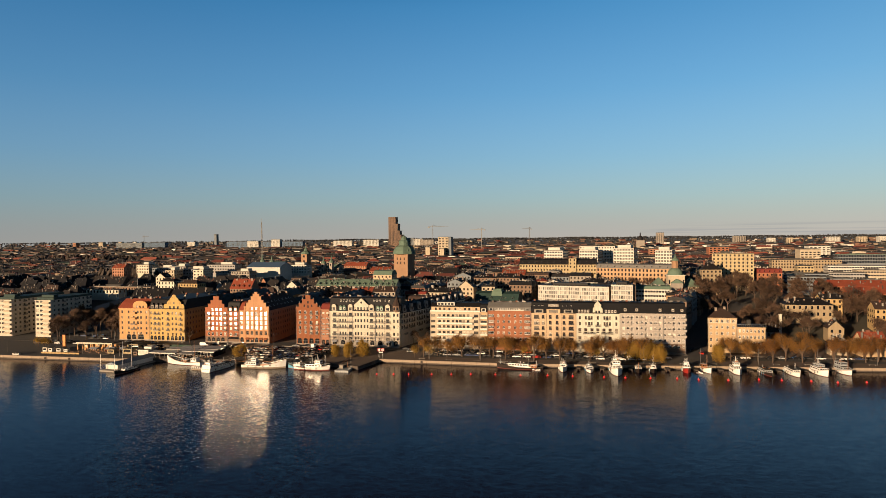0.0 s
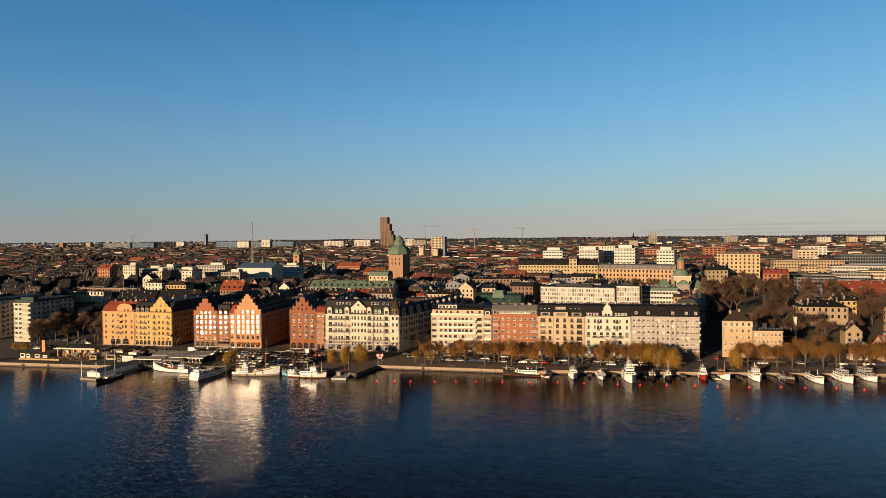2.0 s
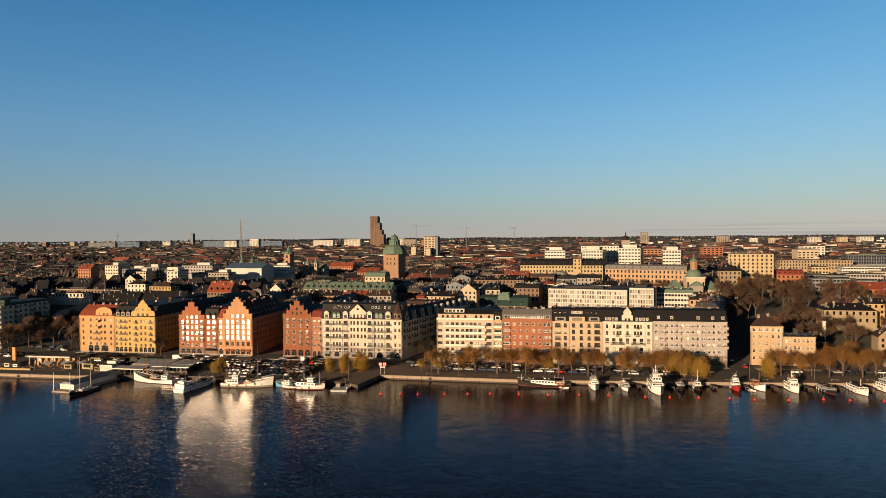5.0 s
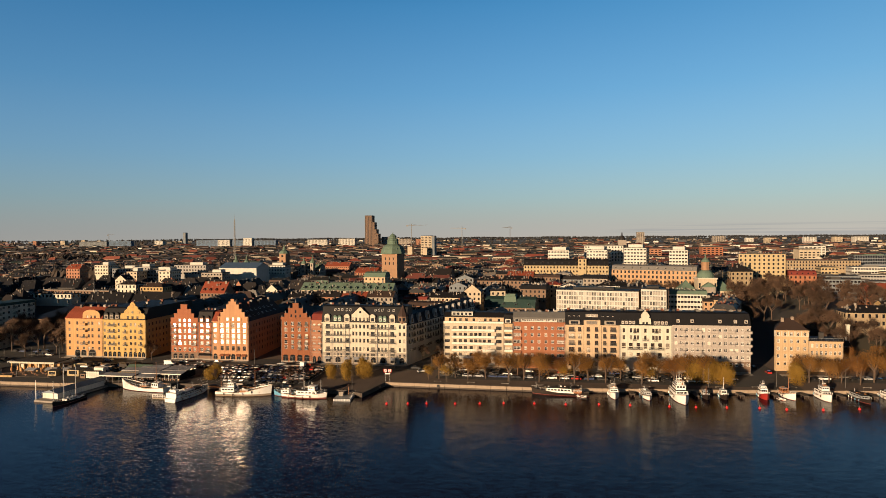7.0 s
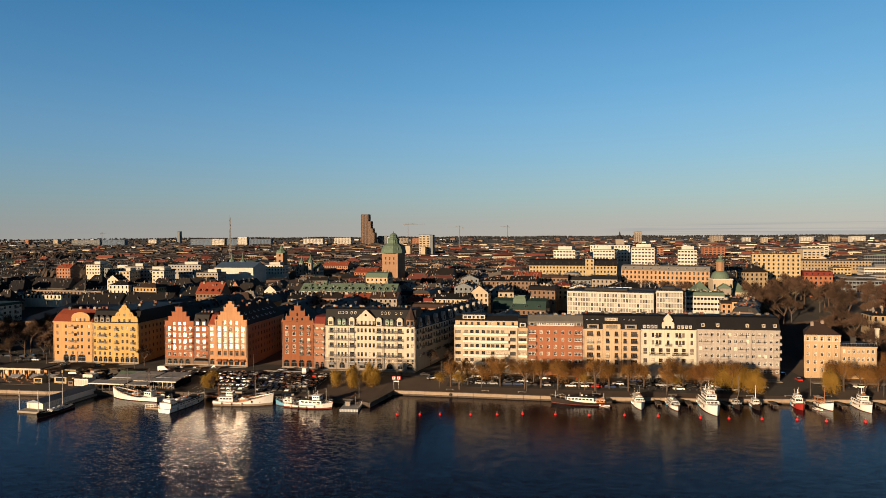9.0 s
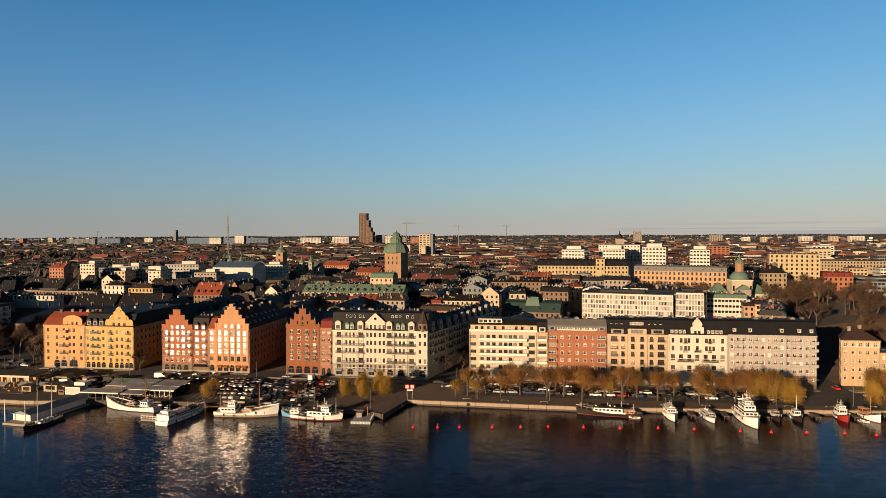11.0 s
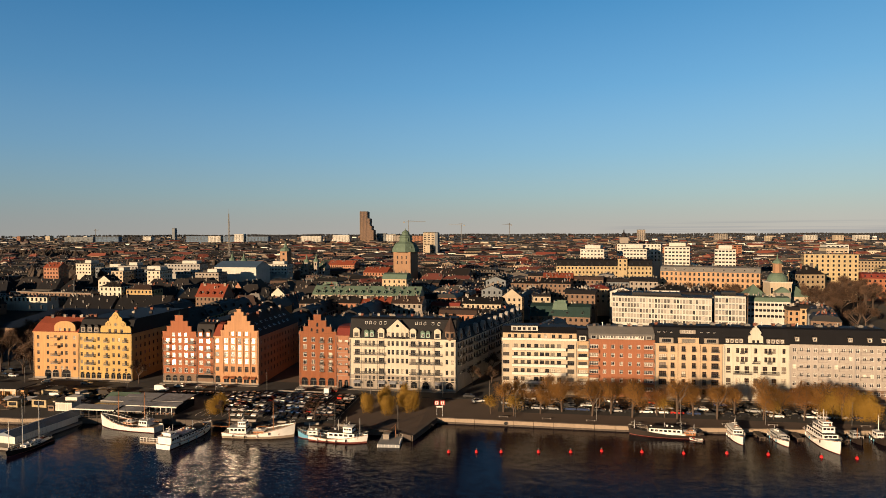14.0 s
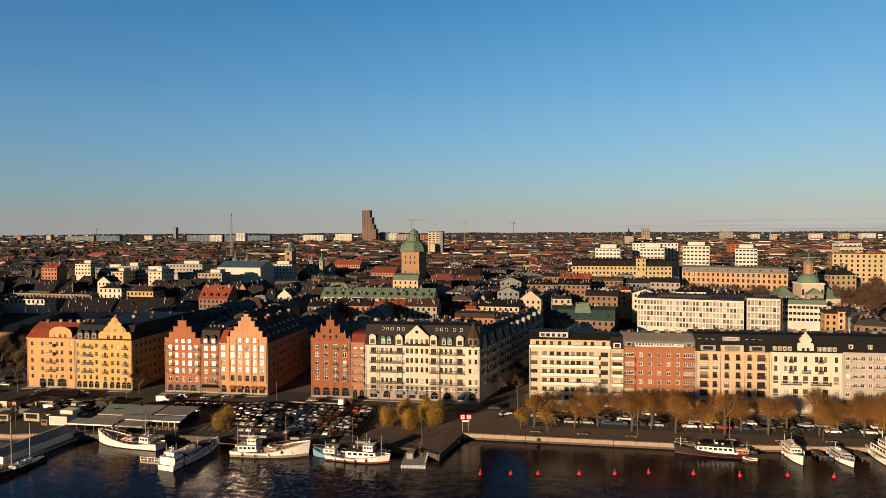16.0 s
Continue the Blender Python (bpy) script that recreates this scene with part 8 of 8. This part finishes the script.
# the street that leaves the waterfront at a slant, with gabled and balconied houses on its west side
SLANT = radians(16)
u = 0.7
for w, wl_ in ((17.5, "cream"), (18.5, "ivory"), (15.5, "grey"), (17.0, "sand"), (18.0, "cream")):
    m_ = u + w / 2
    x, y = -17.9 + math.sin(SLANT) * m_, math.cos(SLANT) * m_
    e = 21.6 + (ground_z(x, y) - 2.4) * 0.3
    ob = town_house(x, y, w - 0.1, 11.5, e, e + 5.4, 74, wl_, town.choice(("black", "dark")), "mansard", 3, wl_ + " plastered house with round gables and dark balconies", pitch=2.5, storey=3.3, wh=1.9, group="side street houses")
    E = e - ground_z(x, y) + 0.4
    for c in (-w * 0.24, w * 0.24):
        mb = MB()
        mb.extrude([(c - 1.9, E), (c - 1.9, E + 1.8), (c - 1.3, E + 2.4)] + [(c - 1.2 * math.cos(t), E + 3.6 + 1.3 * math.sin(t)) for t in np.linspace(0, math.pi, 7)] + [(c + 1.3, E + 2.4), (c + 1.9, E + 1.8), (c + 1.9, E)], 'y', -0.12, 1.4)
        # grey instead of the house's own plaster: shade on the gables, put into colour
        g_ = part("gable", mb, PLASTER["grey"], ob)
        mb = MB()
        mb.box(c - 0.55, c + 0.55, -0.18, -0.122, E + 1.0, E + 2.9)
        part("gable_window", mb, DARKGLASS, g_)
        for k in range(4):
            balcony(ob, c, E - 2.7 - 3.3 * k, 4.6, 1.0)
    u += w
u = 14.0
for w, wl_ in ((16.0, "grey"), (17.0, "sand"), (16.0, "stone")):
    m_ = u + w / 2
    x, y = 0.3 + math.sin(SLANT) * m_, math.cos(SLANT) * m_
    e = 19.8 + (ground_z(x, y) - 2.4) * 0.4
    town_house(x, y, w - 0.1, 11.5, e, e + 4.6, -106, wl_, "black", "mansard", 2, pitch=2.6, attic=4, group="side street houses")
    u += w
TAKEN += [(-33 + 0.287 * q, (14 if q < 66 else 0) + 0.287 * q, q - 8, q + 12) for q in range(8, 84, 12)]
TAKEN += [(-83, -69, 14, 120), (-112, -99, 44, 120), (-143, -130, 14, 120), (-169, -155, 46, 120), (-203, -190, 14, 120), (125, 139, 14, 105)]

# the filling of the blocks, row upon row
DULL = ["stone", "brown", "slate", "brown", "rust", "brown", "slate", "stone", "slate", "sand"]
y = 38.0
while y < 236:
    x = -1.06 * (y + 350) + 60 + town.uniform(0, 12)
    skew = -0.10 if y > 110 else 0.0
    while x < 0.52 * (y + 300):
        w, d = town.uniform(16, 25), town.uniform(11, 14)
        cx, cy = x + w / 2, y + skew * (x + 60) * 0.25 + town.uniform(-2, 2)
        gap = 0.0 if town.random() < 0.8 else town.uniform(8, 14)
        if cy > 24 and free(cx - w / 2, cx + w / 2, cy - 1, cy + d + 1) and town.random() < 0.95:
            if cy < 105 and 0 < cx < 138:
                e = town.uniform(13.5, 16)
            elif cy < 105:
                e = town.uniform(18.5, 21.5) - (2.5 if cx < -200 else 0)
            else:
                e = max(town.uniform(21, 26.5), ground_z(cx, cy) + 9) - (3.5 if cx < -200 else 0)
            if -10 < cx < 125 and cy > 118:
                e = town.uniform(22.5, 25.5) + (cy - 118) * 0.09
            if cx < -110:
                e = 17.6 + cy * 0.028 + town.uniform(-1.0, 1.0)
            if cx < -225 and 165 < cy < 236:
                e = 22.5 + (cy - 165) * 0.05 + town.uniform(-1.2, 1.2)
            kind, rise = town.choice(("gable", "mansard", "mansard", "hip")), town.uniform(2.2, 4.0)
            if cx < -120:
                kind, rise = town.choice(("hip", "hip", "gable")), town.uniform(3.6, 4.6)
                if cy > 100:
                    e, rise = e - 5.0, rise + 5.0
            # only brown and slate walls west and mid-town: their colour stands in for shade
            town_house(cx, cy, w - 0.1, d, e, e + rise, town.choice((0, 0, 0, -6, -6, 90, 90)) + (-6 if y > 110 else 0), town.choice(("brown", "slate", "brown") if cx < -225 or -10 < cx < 60 else DULL if town.random() < (0.9 if cx < -120 else 0.72) else WALLS), town.choice(ROOFS if cx > -110 or town.random() < 0.2 else ("black", "dark", "black", "black")), kind, 0, attic=0)
        x += w + gap
    y += town.uniform(18.5, 22.5)

# ---- the far town, to the horizon ----
FAR_WALL = ramp_mat("far_walls", [(0, (0.26, 0.20, 0.14)), (0.2, (0.16, 0.085, 0.055)), (0.34, (0.40, 0.35, 0.28)), (0.48, (0.08, 0.07, 0.065)), (0.64, (0.18, 0.10, 0.065)), (0.74, (0.64, 0.62, 0.58)), (0.9, (0.09, 0.055, 0.042))], 0.85, island=True)
FAR_ROOF = ramp_mat("far_roofs", [(0, (0.014, 0.014, 0.015)), (0.5, (0.05, 0.022, 0.017)), (0.6, (0.025, 0.022, 0.022)), (0.84, (0.10, 0.03, 0.02)), (0.88, (0.045, 0.07, 0.058)), (0.94, (0.11, 0.10, 0.10))], 0.75, island=True)
WOOD_FAR = mat("far_woods", (0.030, 0.021, 0.016), 0.95, vary=0.35, scale=0.02, fine=0.3, spread=0.5, island=True, bump=0)
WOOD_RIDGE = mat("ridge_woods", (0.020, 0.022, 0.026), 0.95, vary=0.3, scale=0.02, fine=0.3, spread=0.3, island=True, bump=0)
# darker wall tones that put shade into the colour of far houses
FAR_SHADE = ramp_mat("far_shade_walls", [(0, (0.035, 0.03, 0.028)), (0.35, (0.075, 0.045, 0.032)), (0.6, (0.05, 0.052, 0.06)), (0.85, (0.14, 0.11, 0.085))], 0.85, island=True)
FAR_RED = ramp_mat("far_red_roofs", [(0, (0.17, 0.036, 0.023)), (0.4, (0.12, 0.028, 0.02)), (0.75, (0.21, 0.055, 0.033))], 0.8, island=True)
REAR_ROOF = ramp_mat("rear_roofs", [(0, (0.010, 0.010, 0.011)), (0.55, (0.020, 0.018, 0.018)), (0.74, (0.04, 0.036, 0.035)), (0.83, (0.15, 0.038, 0.022)), (0.94, (0.05, 0.085, 0.068))], 0.7, island=True)
REAR_WALL = ramp_mat("rear_walls", [(0, (0.20, 0.15, 0.105)), (0.2, (0.13, 0.07, 0.045)), (0.4, (0.07, 0.06, 0.055)), (0.64, (0.38, 0.30, 0.21)), (0.76, (0.60, 0.55, 0.46)), (0.84, (0.12, 0.065, 0.045))], 0.85, island=True)
far = random.Random(9)


def far_rows(name, y0, y1, step_, lo, hi, wmin, wmax, label, density=0.9, rear=False, single=0):
    """Rows of far houses from y0 to y1, across the whole width of the view; the first ones stand singly, the rest are joined."""
    joined = MB()
    mats = [REAR_WALL if rear else FAR_WALL, REAR_ROOF if rear else FAR_ROOF, DARKGLASS, FAR_RED, FAR_SHADE]
    y = y0
    while y < y1:
        x = -1.13 * (y + 350) + far.uniform(0, 30)
        while x < 0.55 * (y + 320):
            w, d, h = far.uniform(wmin, wmax), far.uniform(12, 17), far.uniform(lo, hi)
            cx, cy = x + w / 2, y + far.uniform(-0.35, 0.35) * step_ - 0.03 * x
            x += w + (0 if far.random() < 0.72 else far.uniform(4, 0.3 * step_ + 6))
            if far.random() > density or cy > 4300 or not free(cx - w / 2, cx + w / 2, cy - 2, cy + d + 2):
                continue
            alone = single > 0 and -0.80 * (cy + 350) < cx
            single -= alone
            mb = MB() if alone else joined
            # most western houses take the shade-toned walls, fewer elsewhere
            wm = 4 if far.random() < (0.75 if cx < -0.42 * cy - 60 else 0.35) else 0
            z = ground_z(cx, cy)
            a = far.choice((-0.12, -0.2, 0.1, 0.25, 0.5, -0.5, 0.8))
            ca, sa = math.cos(a), math.sin(a)
            P = lambda u, v, q: (cx + u * ca - v * sa, cy + u * sa + v * ca, z + q)
            i = len(mb.v)
            mb.v += [P(u, v, q) for q in (-1, h) for u, v in ((-w / 2, 0), (w / 2, 0), (w / 2, d), (-w / 2, d))]
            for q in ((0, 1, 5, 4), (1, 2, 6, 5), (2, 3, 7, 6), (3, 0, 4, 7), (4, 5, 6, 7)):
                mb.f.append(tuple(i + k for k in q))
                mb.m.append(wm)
            r = far.uniform(1.2, 3.2) if far.random() < 0.82 else 0.6
            k_ = far.choice((0.0, 0.25))
            across = w < 26 and far.random() < 0.5
            red = far.random() < ((0.15 if cx > -0.2 * cy else 0.06) if cy > 420 else 0.07)
            r *= 1.7 if red else 1.0
            i = len(mb.v)
            mb.v += [P(-w / 2 - 0.4, -0.5, h + 0.02), P(w / 2 + 0.4, -0.5, h + 0.02), P(w / 2 + 0.4, d + 0.5, h + 0.02), P(-w / 2 - 0.4, d + 0.5, h + 0.02)]
            if across:
                mb.v += [P(0, -0.5 + k_ * w, h + r), P(0, d + 0.5 - k_ * w, h + r)]
                faces = ((0, 1, 4), (1, 2, 5, 4), (2, 3, 5), (3, 0, 4, 5))
            else:
                mb.v += [P(-w / 2 + k_ * d, d / 2, h + r), P(w / 2 - k_ * d, d / 2, h + r)]
                faces = ((0, 1, 5, 4), (2, 3, 4, 5), (1, 2, 5), (3, 0, 4))
            for q in faces:
                mb.f.append(tuple(i + k for k in q))
                mb.m.append(wm if across and len(q) == 3 and k_ == 0 else 3 if red else 1)
            for _ in range((9 if cx > -160 else 5) if y < 720 else 2 if y < 1300 else 0):
                c, e, b_ = far.uniform(-w / 2, w / 2), far.uniform(0.5, 1.2), far.uniform(0.2, 0.8) * d
                top = h + (r * (1 - abs(c) / (w / 2)) if across else r * (1 - abs(b_ - d / 2) / (d / 2)))
                i = len(mb.v)
                mb.v += [P(c + u * e, b_ + v * 0.5, q) for q in (h, top + far.uniform(0.5, 1.6)) for u, v in ((-0.5, -1), (0.5, -1), (0.5, 1), (-0.5, 1))]
                for q in ((0, 1, 5, 4), (1, 2, 6, 5), (2, 3, 7, 6), (3, 0, 4, 7), (4, 5, 6, 7)):
                    mb.f.append(tuple(i + k for k in q))
                    mb.m.append(far.choice((0, 1)))
            if y < 1500 or w > 45:
                nu, nz = int(w / 3.2), int(h / 3.4)
                for a_ in range(nu):
                    for b_ in range(max(0, nz - 3), nz):
                        i = len(mb.v)
                        u, q = (a_ + 0.5) * w / nu - w / 2, 1.6 + 3.4 * b_
                        mb.v += [P(u - 0.65, -0.06, q), P(u + 0.65, -0.06, q), P(u + 0.65, -0.06, q + 1.7), P(u - 0.65, -0.06, q + 1.7)]
                        mb.f.append((i, i + 1, i + 2, i + 3))
                        mb.m.append(2)
            if alone:
                mb.v = [(px - cx, py - cy, pz - z) for px, py, pz in mb.v]
                tagged(new("row_house", mb.mesh("row_house", mats)), "far row house with chimneys among crowded roofs", "house", "far town houses").matrix_world = Matrix.Translation((cx, cy, z))
        y += step_ * far.uniform(0.85, 1.15)
    tagged(new(name, joined.mesh(name, mats)), label, "town", kind="stuff")


take(-470, -400, 300, 420)
take(-1080, -760, 770, 900)
far_rows("rear_town", 244, 720, 22, 11, 14, 14, 28, "crowded town houses with dark roofs and chimneys", 0.92, True, 230)
far_rows("far_town", 720, 1300, 34, 9, 16, 16, 44, "distant town houses with mixed red and dark roofs", 0.95)
far_rows("far_town", 1300, 2300, 55, 8, 14, 14, 40, "distant town districts under the evening sun", 0.85)
far_rows("far_town", 2300, 3500, 130, 4, 8, 14, 40, "distant suburbs near the horizon", 0.34)


def woods(name, spots, label, leaf=None):
    """Masses of bare trees seen from afar: many ragged spiky clumps."""
    mb = MB()
    for x, y, rx, ry, n, hh in spots:
        for _ in range(n):
            px, py = x + far.gauss(0, rx), y + far.gauss(0, ry)
            z, r, h = ground_z(px, py), far.uniform(3.5, 6), hh * far.uniform(0.7, 1.1)
            i = len(mb.v)
            for j, (f_, q) in enumerate(((0.45, 0.25), (1.0, 0.5), (0.75, 0.8))):
                for k in range(6):
                    a = k * math.pi / 3 + j * 0.5
                    rr = r * f_ * far.uniform(0.65, 1.25)
                    mb.v.append((px + rr * math.cos(a), py + rr * math.sin(a), z + h * q * far.uniform(0.9, 1.1)))
            mb.v.append((px, py, z + h))
            mb.v.append((px, py, z))
            for j in range(2):
                for k in range(6):
                    mb.f.append((i + j * 6 + k, i + j * 6 + (k + 1) % 6, i + j * 6 + 6 + (k + 1) % 6, i + j * 6 + 6 + k))
                    mb.m.append(0)
            for k in range(6):
                mb.f += [(i + 12 + k, i + 12 + (k + 1) % 6, i + 18), (i + (k + 1) % 6, i + k, i + 19)]
                mb.m += [0, 0]
    tagged(new(name, mb.mesh(name, leaf or WOOD_FAR)), label, "woods", kind="stuff")


woods("far_woods", [(-432, 362, 26, 40, 150, 20), (-920, 830, 75, 32, 300, 20), (-640, 760, 60, 30, 60, 14), (250, 900, 90, 40, 60, 13), (700, 900, 120, 60, 90, 13), (-300, 1500, 200, 60, 80, 14), (600, 1700, 300, 90, 120, 14), (-1500, 1800, 300, 120, 160, 16)], "brown leafless woods among the houses")
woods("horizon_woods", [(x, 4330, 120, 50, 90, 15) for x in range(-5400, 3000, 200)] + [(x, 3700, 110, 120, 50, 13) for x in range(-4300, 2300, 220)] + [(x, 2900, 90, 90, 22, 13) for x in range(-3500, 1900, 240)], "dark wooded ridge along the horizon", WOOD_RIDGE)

# towers on the skyline
def tower(x0, x1, y, d, top, wall, label, steps_=(), bands=0, roof="felt"):
    z = ground_z((x0 + x1) / 2, y) - 1
    ob = thing("high_rise", label, "high-rise", pose(x0, y, z), "high-rises on the skyline")
    w = x1 - x0
    levels = steps_ or ((0, 1, top),)
    for a, b_, t in levels:
        mb = MB()
        mb.box(w * a, w * b_, 0, d, 0, t - z)
        part("body", mb, PLASTER[wall], ob)
        mb = MB()
        mb.box(w * a + 0.3, w * b_ - 0.3, 0.3, d - 0.3, t - z, t - z + 1.2)
        part("roof", mb, ROOF[roof], ob)
        if bands:
            mb = MB()
            n = int((t - z) / bands)
            m = max(2, int(w * (b_ - a) / 6))
            for k in range(n):
                for j in range(m):
                    u0 = w * a + w * (b_ - a) * (j + 0.2) / m
                    u1 = w * a + w * (b_ - a) * (j + 0.8) / m
                    q = bands * k + bands * 0.35
                    mb.face([(u0, -0.12, q), (u1, -0.12, q), (u1, -0.12, q + bands * 0.45), (u0, -0.12, q + bands * 0.45)])
            tagged(part("glazing", mb, DARKGLASS, ob), kind="stuff")


tower(-700, -642, 2300, 40, 158, "brown", "tall stepped brown concrete tower block", ((0, 0.55, 157), (0.55, 0.72, 128), (0.72, 0.86, 98), (0.86, 1.0, 80)), 4.2)
tower(-206, -183, 1000, 26, 66.5, "sand", "sand-brown office tower above the roofs", (), 3.6)
# added slab: the tower's side away from the sun, its shade as slate colour
tower(-183, -177, 1000.5, 26, 66, "slate", "slate slab painted as the office tower's shaded flank")
tower(-199, -190, 985, 12, 42, "sand", "pale low tower before the office tower")
tower(-232, -222, 990, 20, 45, "sand", "pale stair tower above town roofs")
tower(414, 442, 2300, 26, 77.5, "stone", "brown tower block on the horizon", (), 3.6)
tower(-1658, -1645, 2500, 20, 93, "slate", "slim dark tower on the horizon")
tower(700, 745, 2300, 20, 61, "stone", "broad pale block on the horizon", (), 3.6)
for x0, x1, y, top, wl_ in ((-917, -832, 2200, 57, "paper"), (-1316, -1262, 2200, 58, "paper"), (-1202, -1162, 2200, 65, "paper"), (-1420, -1316, 2210, 57, "blueglass"), (-1262, -1205, 2210, 56, "blueglass"), (-1160, -1060, 2210, 55, "blueglass"), (-800, -730, 2250, 60, "paper"), (-640, -600, 2350, 66, "slate"), (-600, -560, 2350, 62, "paper"), (-560, -500, 2300, 58, "stone"), (-480, -420, 2300, 56, "rust"), (-1900, -1790, 2300, 56, "blueglass"), (-2060, -1920, 2310, 54, "slate"), (-2400, -2374, 2600, 58, "sand"), (-2280, -2262, 2600, 60, "sand"), (-2190, -2172, 2600, 58, "paper"), (-1740, -1700, 2400, 56, "paper"), (-2560, -2540, 2600, 57, "rust"), (910, 940, 2600, 52, "paper"), (1000, 1022, 2640, 52, "sand"), (1180, 1230, 2700, 54, "paper"), (1300, 1336, 2700, 54, "sand"), (1380, 1440, 2700, 54, "paper"), (330, 365, 900, 43, "brick"), (215, 245, 820, 42, "rust"), (440, 470, 760, 41, "sand"), (500, 535, 900, 44, "paper")):
    tower(x0, x1, y, 24, top, wl_, "distant " + {"paper": "white", "slate": "blue-grey", "blueglass": "blue glass", "stone": "grey", "rust": "rust-red", "brick": "red brick", "grey": "grey", "sand": "sand-coloured", "brown": "brown"}[wl_] + " block above the roofs", (), 3.8)
ob = thing("far_dome", "distant church dome with a lantern", "church", pose(320, 2000, 20))
mb = MB()
mb.box(-14, 14, -10, 10, 0, 30)
part("drum", mb, PLASTER["stone"], ob)
mb = MB()
mb.lathe([(10.5, 30), (10, 36), (7, 43), (2.2, 47), (2, 53), (0.1, 60)], 12)
part("dome", mb, ROOF["dark"], ob)


def crane(x, y, h, jib, ang):
    """A tower crane: lattice mast, jib, counter-jib."""
    z = ground_z(x, y)
    ob = thing("tower_crane", "tower crane above the distant roofs", "crane", pose(x, y, z, 0, 0, ang), "tower cranes")
    mb = MB()
    mb.tube((0, 0, 0), (0, 0, h - z), 1.1, 1.1, 4)
    part("mast", mb, MAST_STEEL, ob)
    mb = MB()
    mb.tube((-jib * 0.3, 0, h - z - 6), (jib, 0, h - z - 4.5), 0.9, 0.6, 4)
    part("jib", mb, MAST_STEEL, ob)
    mb = MB()
    for q in (-jib * 0.28, jib * 0.6):
        mb.tube((0, 0, h - z), (q, 0, h - z - 5.5), 0.25, 0.25, 3)
    part("stay", mb, MAST_STEEL, ob)
    mb = MB()
    mb.box(-jib * 0.3, -jib * 0.2, -1.5, 1.5, h - z - 9, h - z - 6)
    part("counterweight", mb, CONCRETE, ob)


crane(-415, 1900, 112, 60, 5)
crane(-215, 1750, 98, 42, 170)
crane(-72, 2000, 102, 26, 190)
crane(-2050, 2500, 92, 25, 20)
